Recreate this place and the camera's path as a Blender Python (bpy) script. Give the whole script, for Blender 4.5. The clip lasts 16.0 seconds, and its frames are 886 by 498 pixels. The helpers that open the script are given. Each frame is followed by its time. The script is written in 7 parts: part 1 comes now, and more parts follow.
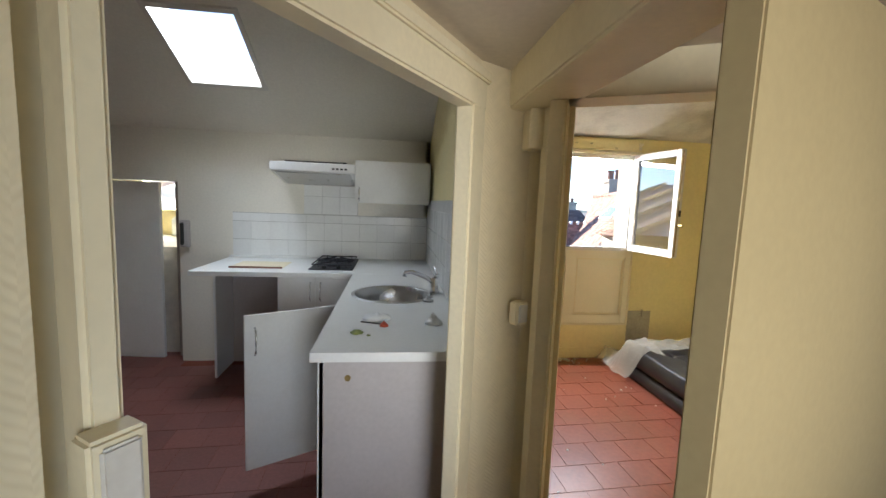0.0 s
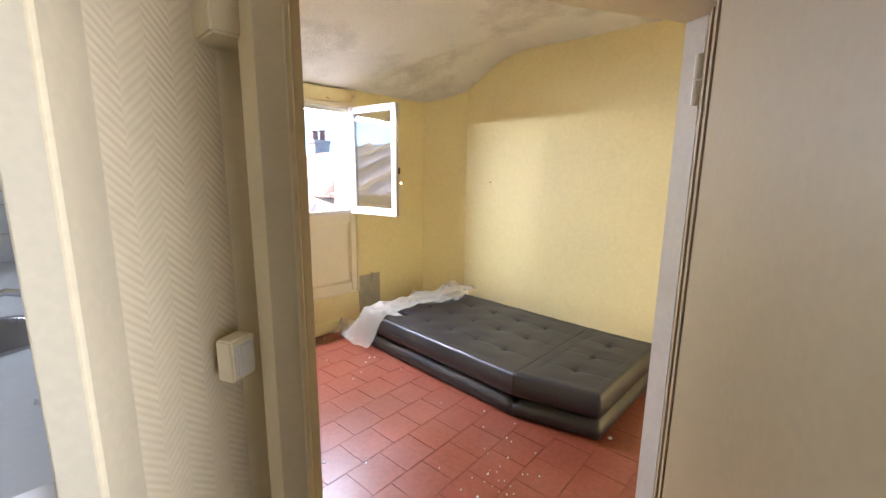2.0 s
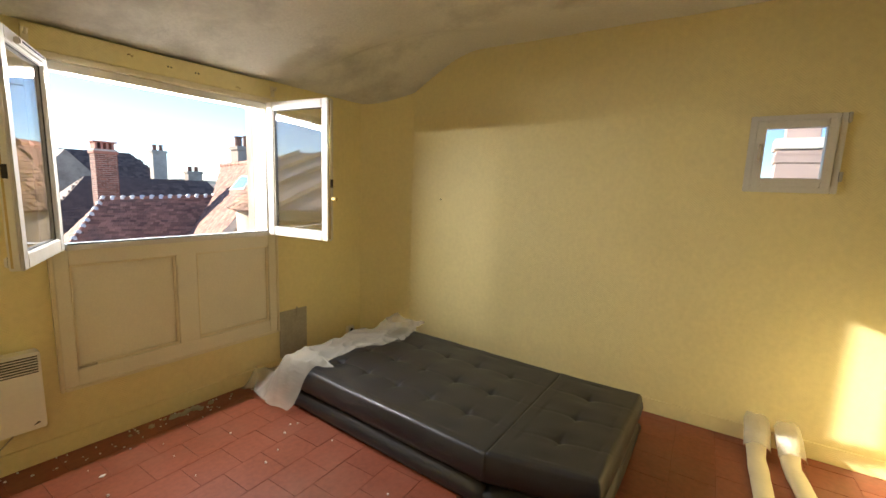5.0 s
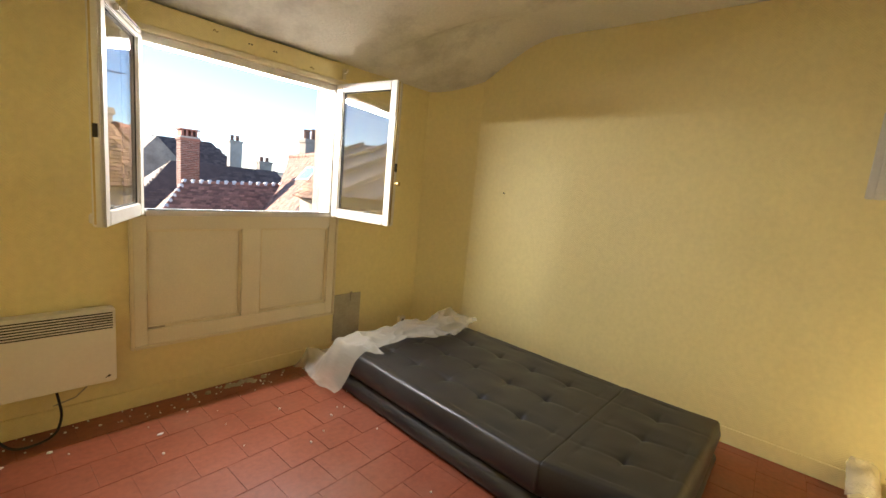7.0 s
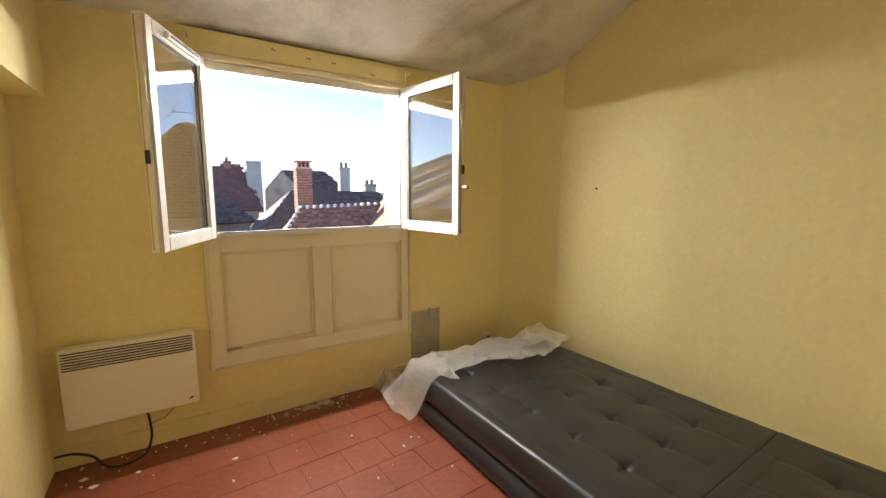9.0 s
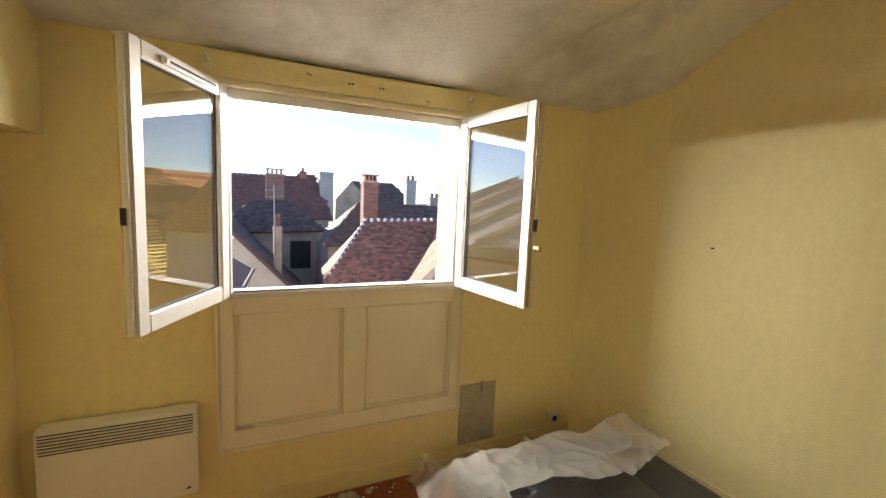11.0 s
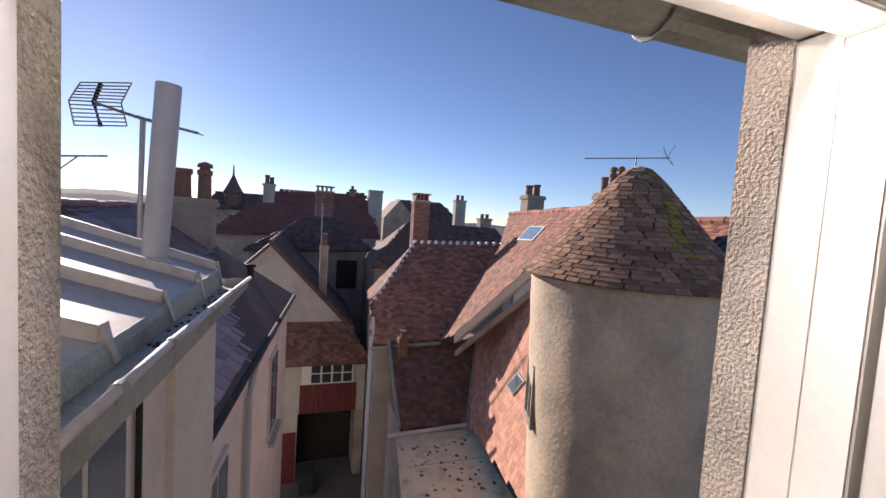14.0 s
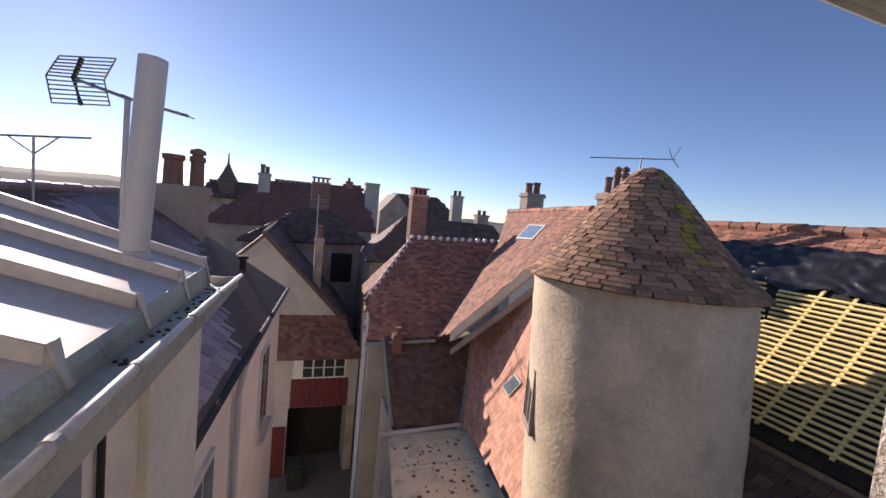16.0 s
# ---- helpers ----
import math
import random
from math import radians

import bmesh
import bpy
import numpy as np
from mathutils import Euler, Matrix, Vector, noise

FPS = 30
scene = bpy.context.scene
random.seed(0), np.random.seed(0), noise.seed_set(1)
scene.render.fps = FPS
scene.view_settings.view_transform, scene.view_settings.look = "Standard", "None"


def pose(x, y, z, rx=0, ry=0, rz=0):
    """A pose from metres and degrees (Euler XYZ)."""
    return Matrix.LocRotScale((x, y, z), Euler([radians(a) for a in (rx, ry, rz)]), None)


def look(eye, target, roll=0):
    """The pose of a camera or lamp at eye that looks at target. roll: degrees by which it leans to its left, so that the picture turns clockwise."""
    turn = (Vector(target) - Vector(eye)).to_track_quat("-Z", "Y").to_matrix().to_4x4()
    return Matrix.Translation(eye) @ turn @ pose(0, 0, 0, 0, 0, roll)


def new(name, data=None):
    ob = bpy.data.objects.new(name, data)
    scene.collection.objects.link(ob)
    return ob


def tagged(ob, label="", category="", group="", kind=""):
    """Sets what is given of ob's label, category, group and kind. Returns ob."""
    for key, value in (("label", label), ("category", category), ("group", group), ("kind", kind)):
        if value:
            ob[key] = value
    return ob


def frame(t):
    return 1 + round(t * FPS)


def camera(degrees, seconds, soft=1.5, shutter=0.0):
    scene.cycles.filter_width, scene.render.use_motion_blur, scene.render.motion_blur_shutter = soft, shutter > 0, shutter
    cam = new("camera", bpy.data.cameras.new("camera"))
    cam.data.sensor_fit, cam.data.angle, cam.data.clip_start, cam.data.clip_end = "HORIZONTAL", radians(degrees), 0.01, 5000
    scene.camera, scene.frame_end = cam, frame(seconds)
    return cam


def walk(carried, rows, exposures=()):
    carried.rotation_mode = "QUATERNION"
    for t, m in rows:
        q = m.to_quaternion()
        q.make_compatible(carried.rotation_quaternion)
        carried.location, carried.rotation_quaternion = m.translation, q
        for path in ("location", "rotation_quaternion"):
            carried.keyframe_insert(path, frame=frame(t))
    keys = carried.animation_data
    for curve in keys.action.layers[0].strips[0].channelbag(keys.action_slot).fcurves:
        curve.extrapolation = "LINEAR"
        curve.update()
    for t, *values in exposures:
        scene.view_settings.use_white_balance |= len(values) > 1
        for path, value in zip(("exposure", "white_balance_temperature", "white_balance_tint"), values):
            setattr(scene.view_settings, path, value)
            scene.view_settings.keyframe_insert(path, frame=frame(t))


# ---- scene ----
cam = camera(94.0, 16.0)
PATH = [
    (0, (0.108, 0.04, 1.403), (0.355, 2.012, 1.185), 2.2),
    (0.5, (0.083, 0.169, 1.403), (0.638, 2.076, 1.166), 1.9),
    (1, (0.171, 0.333, 1.395), (1.024, 2.122, 1.125), 1.5),
    (1.5, (0.231, 0.44, 1.392), (1.36, 2.058, 1.068), 0.9),
    (2, (0.282, 0.559, 1.381), (1.689, 1.933, 1.02), 0.6),
    (2.5, (0.349, 0.702, 1.366), (1.979, 1.782, 0.945), -0.1),
    (3, (0.374, 0.736, 1.36), (2.076, 1.694, 0.93), -0.2),
    (3.5, (0.44, 0.852, 1.371), (2.182, 1.775, 1.032), -0.1),
    (4, (0.584, 0.942, 1.377), (2.334, 1.871, 1.1), 0.7),
    (4.5, (0.695, 1.014, 1.379), (2.376, 2.061, 1.1), 1.4),
    (5, (0.668, 1.02, 1.392), (2.284, 2.162, 1.101), 2.1),
    (7.5, (0.758, 1.144, 1.268), (2.158, 2.543, 0.977), 4.7),
    (8, (0.832, 1.158, 1.238), (2.122, 2.661, 0.964), 2.3),
    (10.5, (1.275, 1.513, 1.412), (2.159, 3.288, 1.15), 2.1),
    (11, (1.309, 1.677, 1.47), (2.138, 3.484, 1.252), 2.4),
    (11.5, (1.324, 1.938, 1.518), (2.124, 3.763, 1.35), 2.7),
    (12, (1.379, 2.256, 1.535), (2.152, 4.096, 1.401), 2.9),
    (12.5, (1.392, 2.525, 1.535), (2.143, 4.375, 1.413), 3.1),
    (13, (1.396, 2.796, 1.542), (2.109, 4.662, 1.426), 3.2),
    (13.5, (1.474, 3.053, 1.535), (2.143, 4.934, 1.412), 3.6),
    (14, (1.481, 3.258, 1.538), (2.113, 5.151, 1.403), 3.7),
    (14.5, (1.453, 3.408, 1.532), (2.074, 5.303, 1.38), 4.0),
    (15, (1.446, 3.501, 1.544), (2.074, 5.393, 1.385), 4.4),
    (15.5, (1.455, 3.521, 1.554), (2.097, 5.408, 1.398), 4.9),
    (16, (1.462, 3.523, 1.555), (2.119, 5.405, 1.398), 5.4),
]
EXPOSURES = [(0, 2.15, 5800, 10), (0.5, 2.75, 5300, 17), (1, 2.55, 6000, 13), (1.5, 2.58, 5700, 16), (2.5, 2.8, 5100, 20), (3, 2.75, 5000, 21), (3.5, 2.62, 5000, 20), (4, 2.15, 5400, 16), (4.5, 1.83, 6000, 13), (5, 1.73, 6300, 11), (8, 1.97, 6500, 12), (10.5, 1.9, 6500, 12), (11, 1.78, 6500, 12), (12, 1.4, 7200, 17), (13, 0.47, 6600, 20), (13.5, 0.25, 6300, 24), (14.5, 0.32, 6500, 24), (16, 0.38, 6500, 25)]
# exposure follows the clip: bright indoors at first, lower once the view is outside
walk(cam, [(t, look(eye, target, roll)) for t, eye, target, roll in PATH], EXPOSURES)

# ---- world and sun ----
SUN_AZ, SUN_EL = -22.6, 17.0      # degrees from +y towards +x, and above the horizon
world = bpy.data.worlds.new("sky")
scene.world = world
world.use_nodes = True
WN, WL = world.node_tree.nodes, world.node_tree.links
sky = WN.new("ShaderNodeTexSky")
sky.sky_type = "NISHITA"
sky.sun_disc = False
sky.sun_elevation, sky.sun_rotation = radians(SUN_EL), radians(SUN_AZ)
sky.altitude, sky.air_density, sky.dust_density, sky.ozone_density = 200, 0.72, 0.07, 2.8
WL.new(sky.outputs[0], WN["Background"].inputs["Color"])
WN["Background"].inputs["Strength"].default_value = 0.108
sun = new("sun", bpy.data.lights.new("sun", "SUN"))
sun.data.energy, sun.data.angle, sun.data.color = 5.0, radians(0.55), (1.0, 0.90, 0.76)
sd = Vector((math.sin(radians(SUN_AZ)) * math.cos(radians(SUN_EL)), math.cos(radians(SUN_AZ)) * math.cos(radians(SUN_EL)), math.sin(radians(SUN_EL))))
sun.matrix_world = look(sd * 50, (0, 0, 0))
# sky light that comes in by the bedroom window
win = new("window_sky_light", bpy.data.lights.new("window_sky_light", "AREA"))
win.data.shape, win.data.size, win.data.size_y, win.data.energy, win.data.color = "RECTANGLE", 0.9, 0.055, 16, (1.0, 0.98, 0.95)
win.matrix_world = look((1.74, 3.722, 1.862), (1.74, 2.6, 1.40))
win.data.spread = radians(175)
kwin = new("skylight_sky_light", bpy.data.lights.new("skylight_sky_light", "AREA"))
kwin.data.shape, kwin.data.size, kwin.data.size_y, kwin.data.energy, kwin.data.color = "RECTANGLE", 0.46, 0.55, 5.0, (0.90, 0.95, 1.0)
kwin.matrix_world = look((-1.04, 2.95, 2.45), (-1.04, 2.5, 1.45))

# lamp added at an unseen opening behind the start view, to light the hall
hlamp = new("hall_window_light", bpy.data.lights.new("hall_window_light", "AREA"))
hlamp.data.shape, hlamp.data.size, hlamp.data.size_y, hlamp.data.energy, hlamp.data.color = "RECTANGLE", 0.7, 0.9, 1.5, (1.0, 0.94, 0.84)
hlamp.data.spread = radians(60)
hlamp.matrix_world = look((0.6, -1.18, 1.22), (0.5, 1.1, 1.25))

# lamp added past the next room's far wall to brighten that room
awin = new("alcove_light", bpy.data.lights.new("alcove_light", "AREA"))
awin.data.shape, awin.data.size, awin.data.size_y, awin.data.energy = "RECTANGLE", 0.5, 0.5, 13
awin.matrix_world = look((-2.55, 5.25, 1.4), (-2.2, 4.0, 0.8))

U = Vector


def mat(name, color, rough=0.7, metal=0.0, var=0.12, scale=6.0, fine=60.0, bump=0.15, dist=0.01, spec=0.4, obvar=0.0, stain=None, stain_scale=1.5, stain_amt=0.5, island=0.0):
    """Procedural surface: base colour varied at two scales, optional stains, fine relief."""
    m = bpy.data.materials.new(name)
    m.use_nodes = True
    nt = m.node_tree
    N, L = nt.nodes, nt.links
    b = N["Principled BSDF"]
    b.inputs["Roughness"].default_value = rough
    b.inputs["Metallic"].default_value = metal
    b.inputs["Specular IOR Level"].default_value = spec
    tc = N.new("ShaderNodeTexCoord")
    geo = N.new("ShaderNodeNewGeometry")
    n1 = N.new("ShaderNodeTexNoise")
    n1.inputs["Scale"].default_value, n1.inputs["Detail"].default_value = scale, 5
    n2 = N.new("ShaderNodeTexNoise")
    n2.inputs["Scale"].default_value, n2.inputs["Detail"].default_value = fine, 4
    L.new(geo.outputs["Position"], n1.inputs["Vector"])
    L.new(geo.outputs["Position"], n2.inputs["Vector"])
    add = N.new("ShaderNodeMath")
    add.operation = "ADD"
    L.new(n1.outputs["Fac"], add.inputs[0])
    L.new(n2.outputs["Fac"], add.inputs[1])
    mr = N.new("ShaderNodeMapRange")
    mr.inputs["From Min"].default_value, mr.inputs["From Max"].default_value = 0.7, 1.3
    mr.inputs["To Min"].default_value, mr.inputs["To Max"].default_value = 1 - var, 1 + var
    L.new(add.outputs[0], mr.inputs["Value"])
    val = mr.outputs["Result"]
    for amount, out in ((obvar, "ob"), (island, "is")):
        if amount:
            r = N.new("ShaderNodeMapRange")
            r.inputs["To Min"].default_value, r.inputs["To Max"].default_value = 1 - amount, 1 + amount
            if out == "ob":
                oi = N.new("ShaderNodeObjectInfo")
                L.new(oi.outputs["Random"], r.inputs["Value"])
            else:
                L.new(geo.outputs["Random Per Island"], r.inputs["Value"])
            mu = N.new("ShaderNodeMath")
            mu.operation = "MULTIPLY"
            L.new(val, mu.inputs[0])
            L.new(r.outputs["Result"], mu.inputs[1])
            val = mu.outputs[0]
    hs = N.new("ShaderNodeHueSaturation")
    hs.inputs["Color"].default_value = (*color, 1)
    L.new(val, hs.inputs["Value"])
    col = hs.outputs["Color"]
    if stain:
        n3 = N.new("ShaderNodeTexNoise")
        n3.inputs["Scale"].default_value, n3.inputs["Detail"].default_value, n3.inputs["Roughness"].default_value = stain_scale, 8, 0.65
        L.new(geo.outputs["Position"], n3.inputs["Vector"])
        rp = N.new("ShaderNodeMapRange")
        rp.inputs["From Min"].default_value, rp.inputs["From Max"].default_value = 0.5, 0.72
        rp.inputs["To Max"].default_value = stain_amt
        L.new(n3.outputs["Fac"], rp.inputs["Value"])
        mx = N.new("ShaderNodeMix")
        mx.data_type = "RGBA"
        L.new(rp.outputs["Result"], mx.inputs["Factor"])
        L.new(col, mx.inputs["A"])
        mx.inputs["B"].default_value = (*stain, 1)
        col = mx.outputs["Result"]
    L.new(col, b.inputs["Base Color"])
    rr = N.new("ShaderNodeMapRange")
    rr.inputs["To Min"].default_value, rr.inputs["To Max"].default_value = max(0.02, rough - 0.12), min(1, rough + 0.12)
    L.new(n1.outputs["Fac"], rr.inputs["Value"])
    L.new(rr.outputs["Result"], b.inputs["Roughness"])
    if bump:
        bp = N.new("ShaderNodeBump")
        bp.inputs["Strength"].default_value, bp.inputs["Distance"].default_value = bump, dist
        L.new(add.outputs[0], bp.inputs["Height"])
        L.new(bp.outputs["Normal"], b.inputs["Normal"])
    return m


def wallpaper(name, color, ax=1.0, ay=-1.0, depth=0.0015, period=0.042, pitch=0.0135, stain=(0.3, 0.24, 0.12)):
    """Painted herringbone relief paper: slanted ribs that change side every column."""
    m = mat(name, color, rough=0.62, var=0.05, scale=2.2, fine=35, bump=0.06, dist=0.003, stain=stain, stain_scale=1.1, stain_amt=0.12)
    nt = m.node_tree
    N, L = nt.nodes, nt.links
    b = N["Principled BSDF"]
    geo = N.new("ShaderNodeNewGeometry")
    sx = N.new("ShaderNodeSeparateXYZ")
    L.new(geo.outputs["Position"], sx.inputs[0])

    def op(kind, a, c=None):
        o = N.new("ShaderNodeMath")
        o.operation = kind
        for k, v in enumerate((a, c)):
            if v is not None:
                if isinstance(v, (int, float)):
                    o.inputs[k].default_value = v
                else:
                    L.new(v, o.inputs[k])
        return o.outputs[0]

    along = op("ADD", op("MULTIPLY", sx.outputs["X"], ax), op("MULTIPLY", sx.outputs["Y"], ay))
    zig = op("PINGPONG", along, period)
    rib = op("SINE", op("MULTIPLY", op("ADD", sx.outputs["Z"], op("MULTIPLY", zig, 0.9)), 6.2832 / pitch))
    old = [k for k in N if k.type == "BUMP"][0]
    bp = N.new("ShaderNodeBump")
    bp.inputs["Strength"].default_value, bp.inputs["Distance"].default_value = 0.24, depth
    L.new(rib, bp.inputs["Height"])
    L.new(old.outputs["Normal"], bp.inputs["Normal"])
    L.new(bp.outputs["Normal"], b.inputs["Normal"])
    return m


def glass_mat(name, tint=(1, 1, 1), rough=0.0):
    m = bpy.data.materials.new(name)
    m.use_nodes = True
    N, L = m.node_tree.nodes, m.node_tree.links
    N.remove(N["Principled BSDF"])
    tr, gl, mx, fr = N.new("ShaderNodeBsdfTransparent"), N.new("ShaderNodeBsdfGlossy"), N.new("ShaderNodeMixShader"), N.new("ShaderNodeLayerWeight")
    tr.inputs["Color"].default_value = (*tint, 1)
    gl.inputs["Roughness"].default_value = rough
    fr.inputs["Blend"].default_value = 0.5
    pw, sc = N.new("ShaderNodeMath"), N.new("ShaderNodeMapRange")
    pw.operation = "POWER"
    pw.inputs[1].default_value = 3.5
    sc.inputs["To Min"].default_value, sc.inputs["To Max"].default_value = 0.16, 0.7
    L.new(fr.outputs["Facing"], pw.inputs[0])
    L.new(pw.outputs[0], sc.inputs["Value"])
    L.new(sc.outputs["Result"], mx.inputs[0])
    L.new(tr.outputs[0], mx.inputs[1])
    L.new(gl.outputs[0], mx.inputs[2])
    L.new(mx.outputs[0], N["Material Output"].inputs[0])
    return m


# ---- materials ----
M_PAPER = wallpaper("yellow_paper", (0.81, 0.70, 0.35))
M_HALL = wallpaper("cream_paper", (0.77, 0.665, 0.44), 0.86, 0.51)
M_KIT = mat("kitchen_paint", (0.76, 0.725, 0.63), rough=0.6, var=0.06, scale=1.5, bump=0.05)
M_CEIL = mat("stained_ceiling", (0.70, 0.68, 0.62), rough=0.85, var=0.07, scale=2.5, bump=0.35, dist=0.006, stain=(0.25, 0.23, 0.20), stain_scale=1.3, stain_amt=0.75)
M_HCEIL = mat("hall_ceiling", (0.62, 0.55, 0.44), rough=0.8, var=0.06, scale=2, bump=0.1)
M_WHITE = mat("white_gloss_paint", (0.68, 0.65, 0.585), rough=0.35, var=0.05, scale=5, fine=90, bump=0.1, dist=0.002, stain=(0.45, 0.36, 0.22), stain_scale=6, stain_amt=0.25)
M_TRIM = mat("cream_trim_paint", (0.80, 0.715, 0.50), rough=0.42, var=0.05, scale=4, fine=80, bump=0.12, dist=0.002, stain=(0.42, 0.33, 0.18), stain_scale=5, stain_amt=0.22)
M_PANEL = mat("cream_panel_paint", (0.78, 0.72, 0.55), rough=0.5, var=0.05, scale=4, fine=120, bump=0.12, dist=0.002)
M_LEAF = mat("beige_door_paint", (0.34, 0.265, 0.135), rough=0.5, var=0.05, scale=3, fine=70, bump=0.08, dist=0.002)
M_TILE = mat("red_floor_tile", (0.235, 0.066, 0.036), rough=0.34, var=0.2, scale=2.6, fine=38, bump=0.16, dist=0.003, obvar=0.05, stain=(0.24, 0.11, 0.075), stain_scale=1.9, stain_amt=0.45)
M_JOINT = mat("floor_joint", (0.19, 0.058, 0.034), rough=0.85, var=0.2, scale=9, bump=0.3)
M_KTILE = mat("kitchen_floor", (0.20, 0.075, 0.06), rough=0.5, var=0.15, scale=3, bump=0.1, island=0.12)
M_LEATHER = mat("black_leatherette", (0.020, 0.020, 0.023), rough=0.42, var=0.25, scale=5, fine=240, bump=0.22, dist=0.002, spec=0.62, stain=(0.035, 0.034, 0.032), stain_scale=2.5, stain_amt=0.35)
M_HEATER = mat("heater_enamel", (0.82, 0.79, 0.70), rough=0.4, var=0.03, bump=0.02)
M_DARK = mat("dark_slot", (0.03, 0.028, 0.025), rough=0.8, var=0.1, bump=0)
M_BLACK = mat("black_rubber", (0.015, 0.015, 0.015), rough=0.55, var=0.1, bump=0.05)
M_CHROME = mat("chrome", (0.75, 0.75, 0.76), rough=0.18, metal=1.0, var=0.04, bump=0)
M_STEEL = mat("brushed_steel", (0.55, 0.55, 0.55), rough=0.3, metal=1.0, var=0.06, fine=200, bump=0.05)
M_LAM = mat("white_laminate", (0.80, 0.80, 0.77), rough=0.35, var=0.03, scale=3, bump=0.02, stain=(0.55, 0.50, 0.40), stain_scale=4, stain_amt=0.15)
M_LAMG = mat("grey_chipboard_side", (0.50, 0.46, 0.44), rough=0.6, var=0.06, scale=5, bump=0.05)
M_CTILE = mat("white_ceramic_tile", (0.80, 0.80, 0.77), rough=0.18, var=0.04, scale=5, bump=0.03, obvar=0.04)
M_GROUT = mat("grey_grout", (0.50, 0.49, 0.46), rough=0.9, var=0.1, bump=0.1)
M_IRON = mat("cast_iron", (0.025, 0.025, 0.03), rough=0.5, var=0.2, bump=0.2)
M_BRASS = mat("dull_brass", (0.45, 0.33, 0.14), rough=0.4, metal=1.0, var=0.1, bump=0)
M_GLASS = glass_mat("pane_glass")
M_RENDERW = mat("rough_grey_render", (0.42, 0.37, 0.31), rough=0.95, var=0.22, scale=9, fine=130, bump=1.0, dist=0.012)
M_GREYP = mat("bare_grey_plaster", (0.42, 0.38, 0.28), rough=0.9, var=0.12, scale=12, bump=0.2)
M_PIPEG = mat("grey_pvc", (0.50, 0.50, 0.51), rough=0.45, var=0.08, scale=6, bump=0.03)
M_ZINC = mat("zinc_sheet", (0.50, 0.475, 0.455), rough=0.5, metal=0.25, var=0.14, scale=2.5, fine=25, bump=0.1, dist=0.004, stain=(0.30, 0.31, 0.28), stain_scale=2.0, stain_amt=0.45)
M_ZINCG = mat("weathered_zinc_gutter", (0.34, 0.36, 0.32), rough=0.6, metal=0.3, var=0.2, scale=5, bump=0.15, stain=(0.14, 0.15, 0.10), stain_scale=4, stain_amt=0.6)
M_SLATE = mat("purple_slate", (0.27, 0.20, 0.21), rough=0.55, spec=0.35, var=0.2, scale=4, fine=50, bump=0.25, dist=0.004, obvar=0.25, island=0.25)
M_RTILE = mat("old_clay_roof_tile", (0.37, 0.175, 0.115), rough=0.85, var=0.3, scale=2.2, fine=30, bump=0.4, dist=0.01, obvar=0.4, island=0.4, stain=(0.15, 0.11, 0.09), stain_scale=1.2, stain_amt=0.5)
M_TTILE = mat("tower_clay_tile", (0.25, 0.145, 0.09), rough=0.9, var=0.25, scale=4, fine=30, bump=0.4, dist=0.01, obvar=0.42, island=0.42, stain=(0.13, 0.105, 0.08), stain_scale=2, stain_amt=0.55)
M_PTILE = mat("pink_clay_roof_tile", (0.55, 0.29, 0.20), rough=0.85, var=0.2, scale=2.5, fine=30, bump=0.3, dist=0.01, island=0.2, obvar=0.2)
M_FARRED = mat("plain_far_red_tile", (0.23, 0.10, 0.08), rough=0.85, var=0.15, scale=1.5, bump=0.1, island=0.12)
# cream render darkened; shade on the gable and lean-to walls sits in this colour
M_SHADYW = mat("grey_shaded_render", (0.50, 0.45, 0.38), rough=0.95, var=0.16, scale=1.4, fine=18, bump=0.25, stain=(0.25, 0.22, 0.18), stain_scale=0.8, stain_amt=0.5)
M_DTILE = mat("dark_brown_roof_tile", (0.15, 0.097, 0.078), rough=0.8, var=0.25, scale=3, bump=0.3, island=0.3)
M_STUCCO = mat("tower_lime_render", (0.66, 0.55, 0.40), rough=0.95, var=0.14, scale=2.2, fine=18, bump=0.45, dist=0.02, stain=(0.27, 0.235, 0.19), stain_scale=1.0, stain_amt=0.6)
M_FACADE = mat("cream_facade_render", (0.74, 0.68, 0.56), rough=0.9, var=0.1, scale=1.2, fine=20, bump=0.2, stain=(0.40, 0.36, 0.30), stain_scale=0.8, stain_amt=0.4)
M_FACADEW = mat("pale_facade_render", (0.78, 0.74, 0.66), rough=0.9, var=0.1, scale=1.0, fine=20, bump=0.2, stain=(0.42, 0.38, 0.33), stain_scale=0.7, stain_amt=0.4)
M_PINKR = mat("pinkish_chimney_render", (0.46, 0.36, 0.33), rough=0.9, var=0.15, scale=3, bump=0.2)
M_OLDW = mat("old_dirty_wall", (0.42, 0.35, 0.28), rough=0.95, var=0.2, scale=1.5, bump=0.4, stain=(0.16, 0.13, 0.11), stain_scale=0.9, stain_amt=0.6)
M_BRICK = mat("chimney_brick", (0.30, 0.14, 0.10), rough=0.9, var=0.2, scale=8, bump=0.3, island=0.3, obvar=0.25)
M_MORTAR = mat("pale_mortar", (0.50, 0.46, 0.40), rough=0.95, var=0.12, bump=0.3)
M_CLAY = mat("clay_pot", (0.24, 0.125, 0.085), rough=0.8, var=0.15, scale=8, bump=0.15)
M_YELLOW = mat("mossy_flat_roof", (0.74, 0.69, 0.50), rough=0.95, var=0.12, scale=2, bump=0.3, stain=(0.22, 0.22, 0.13), stain_scale=2.6, stain_amt=0.7)
M_BATTEN = mat("new_pine_batten", (0.90, 0.74, 0.30), rough=0.7, var=0.12, scale=6, fine=70, bump=0.1, obvar=0.12)
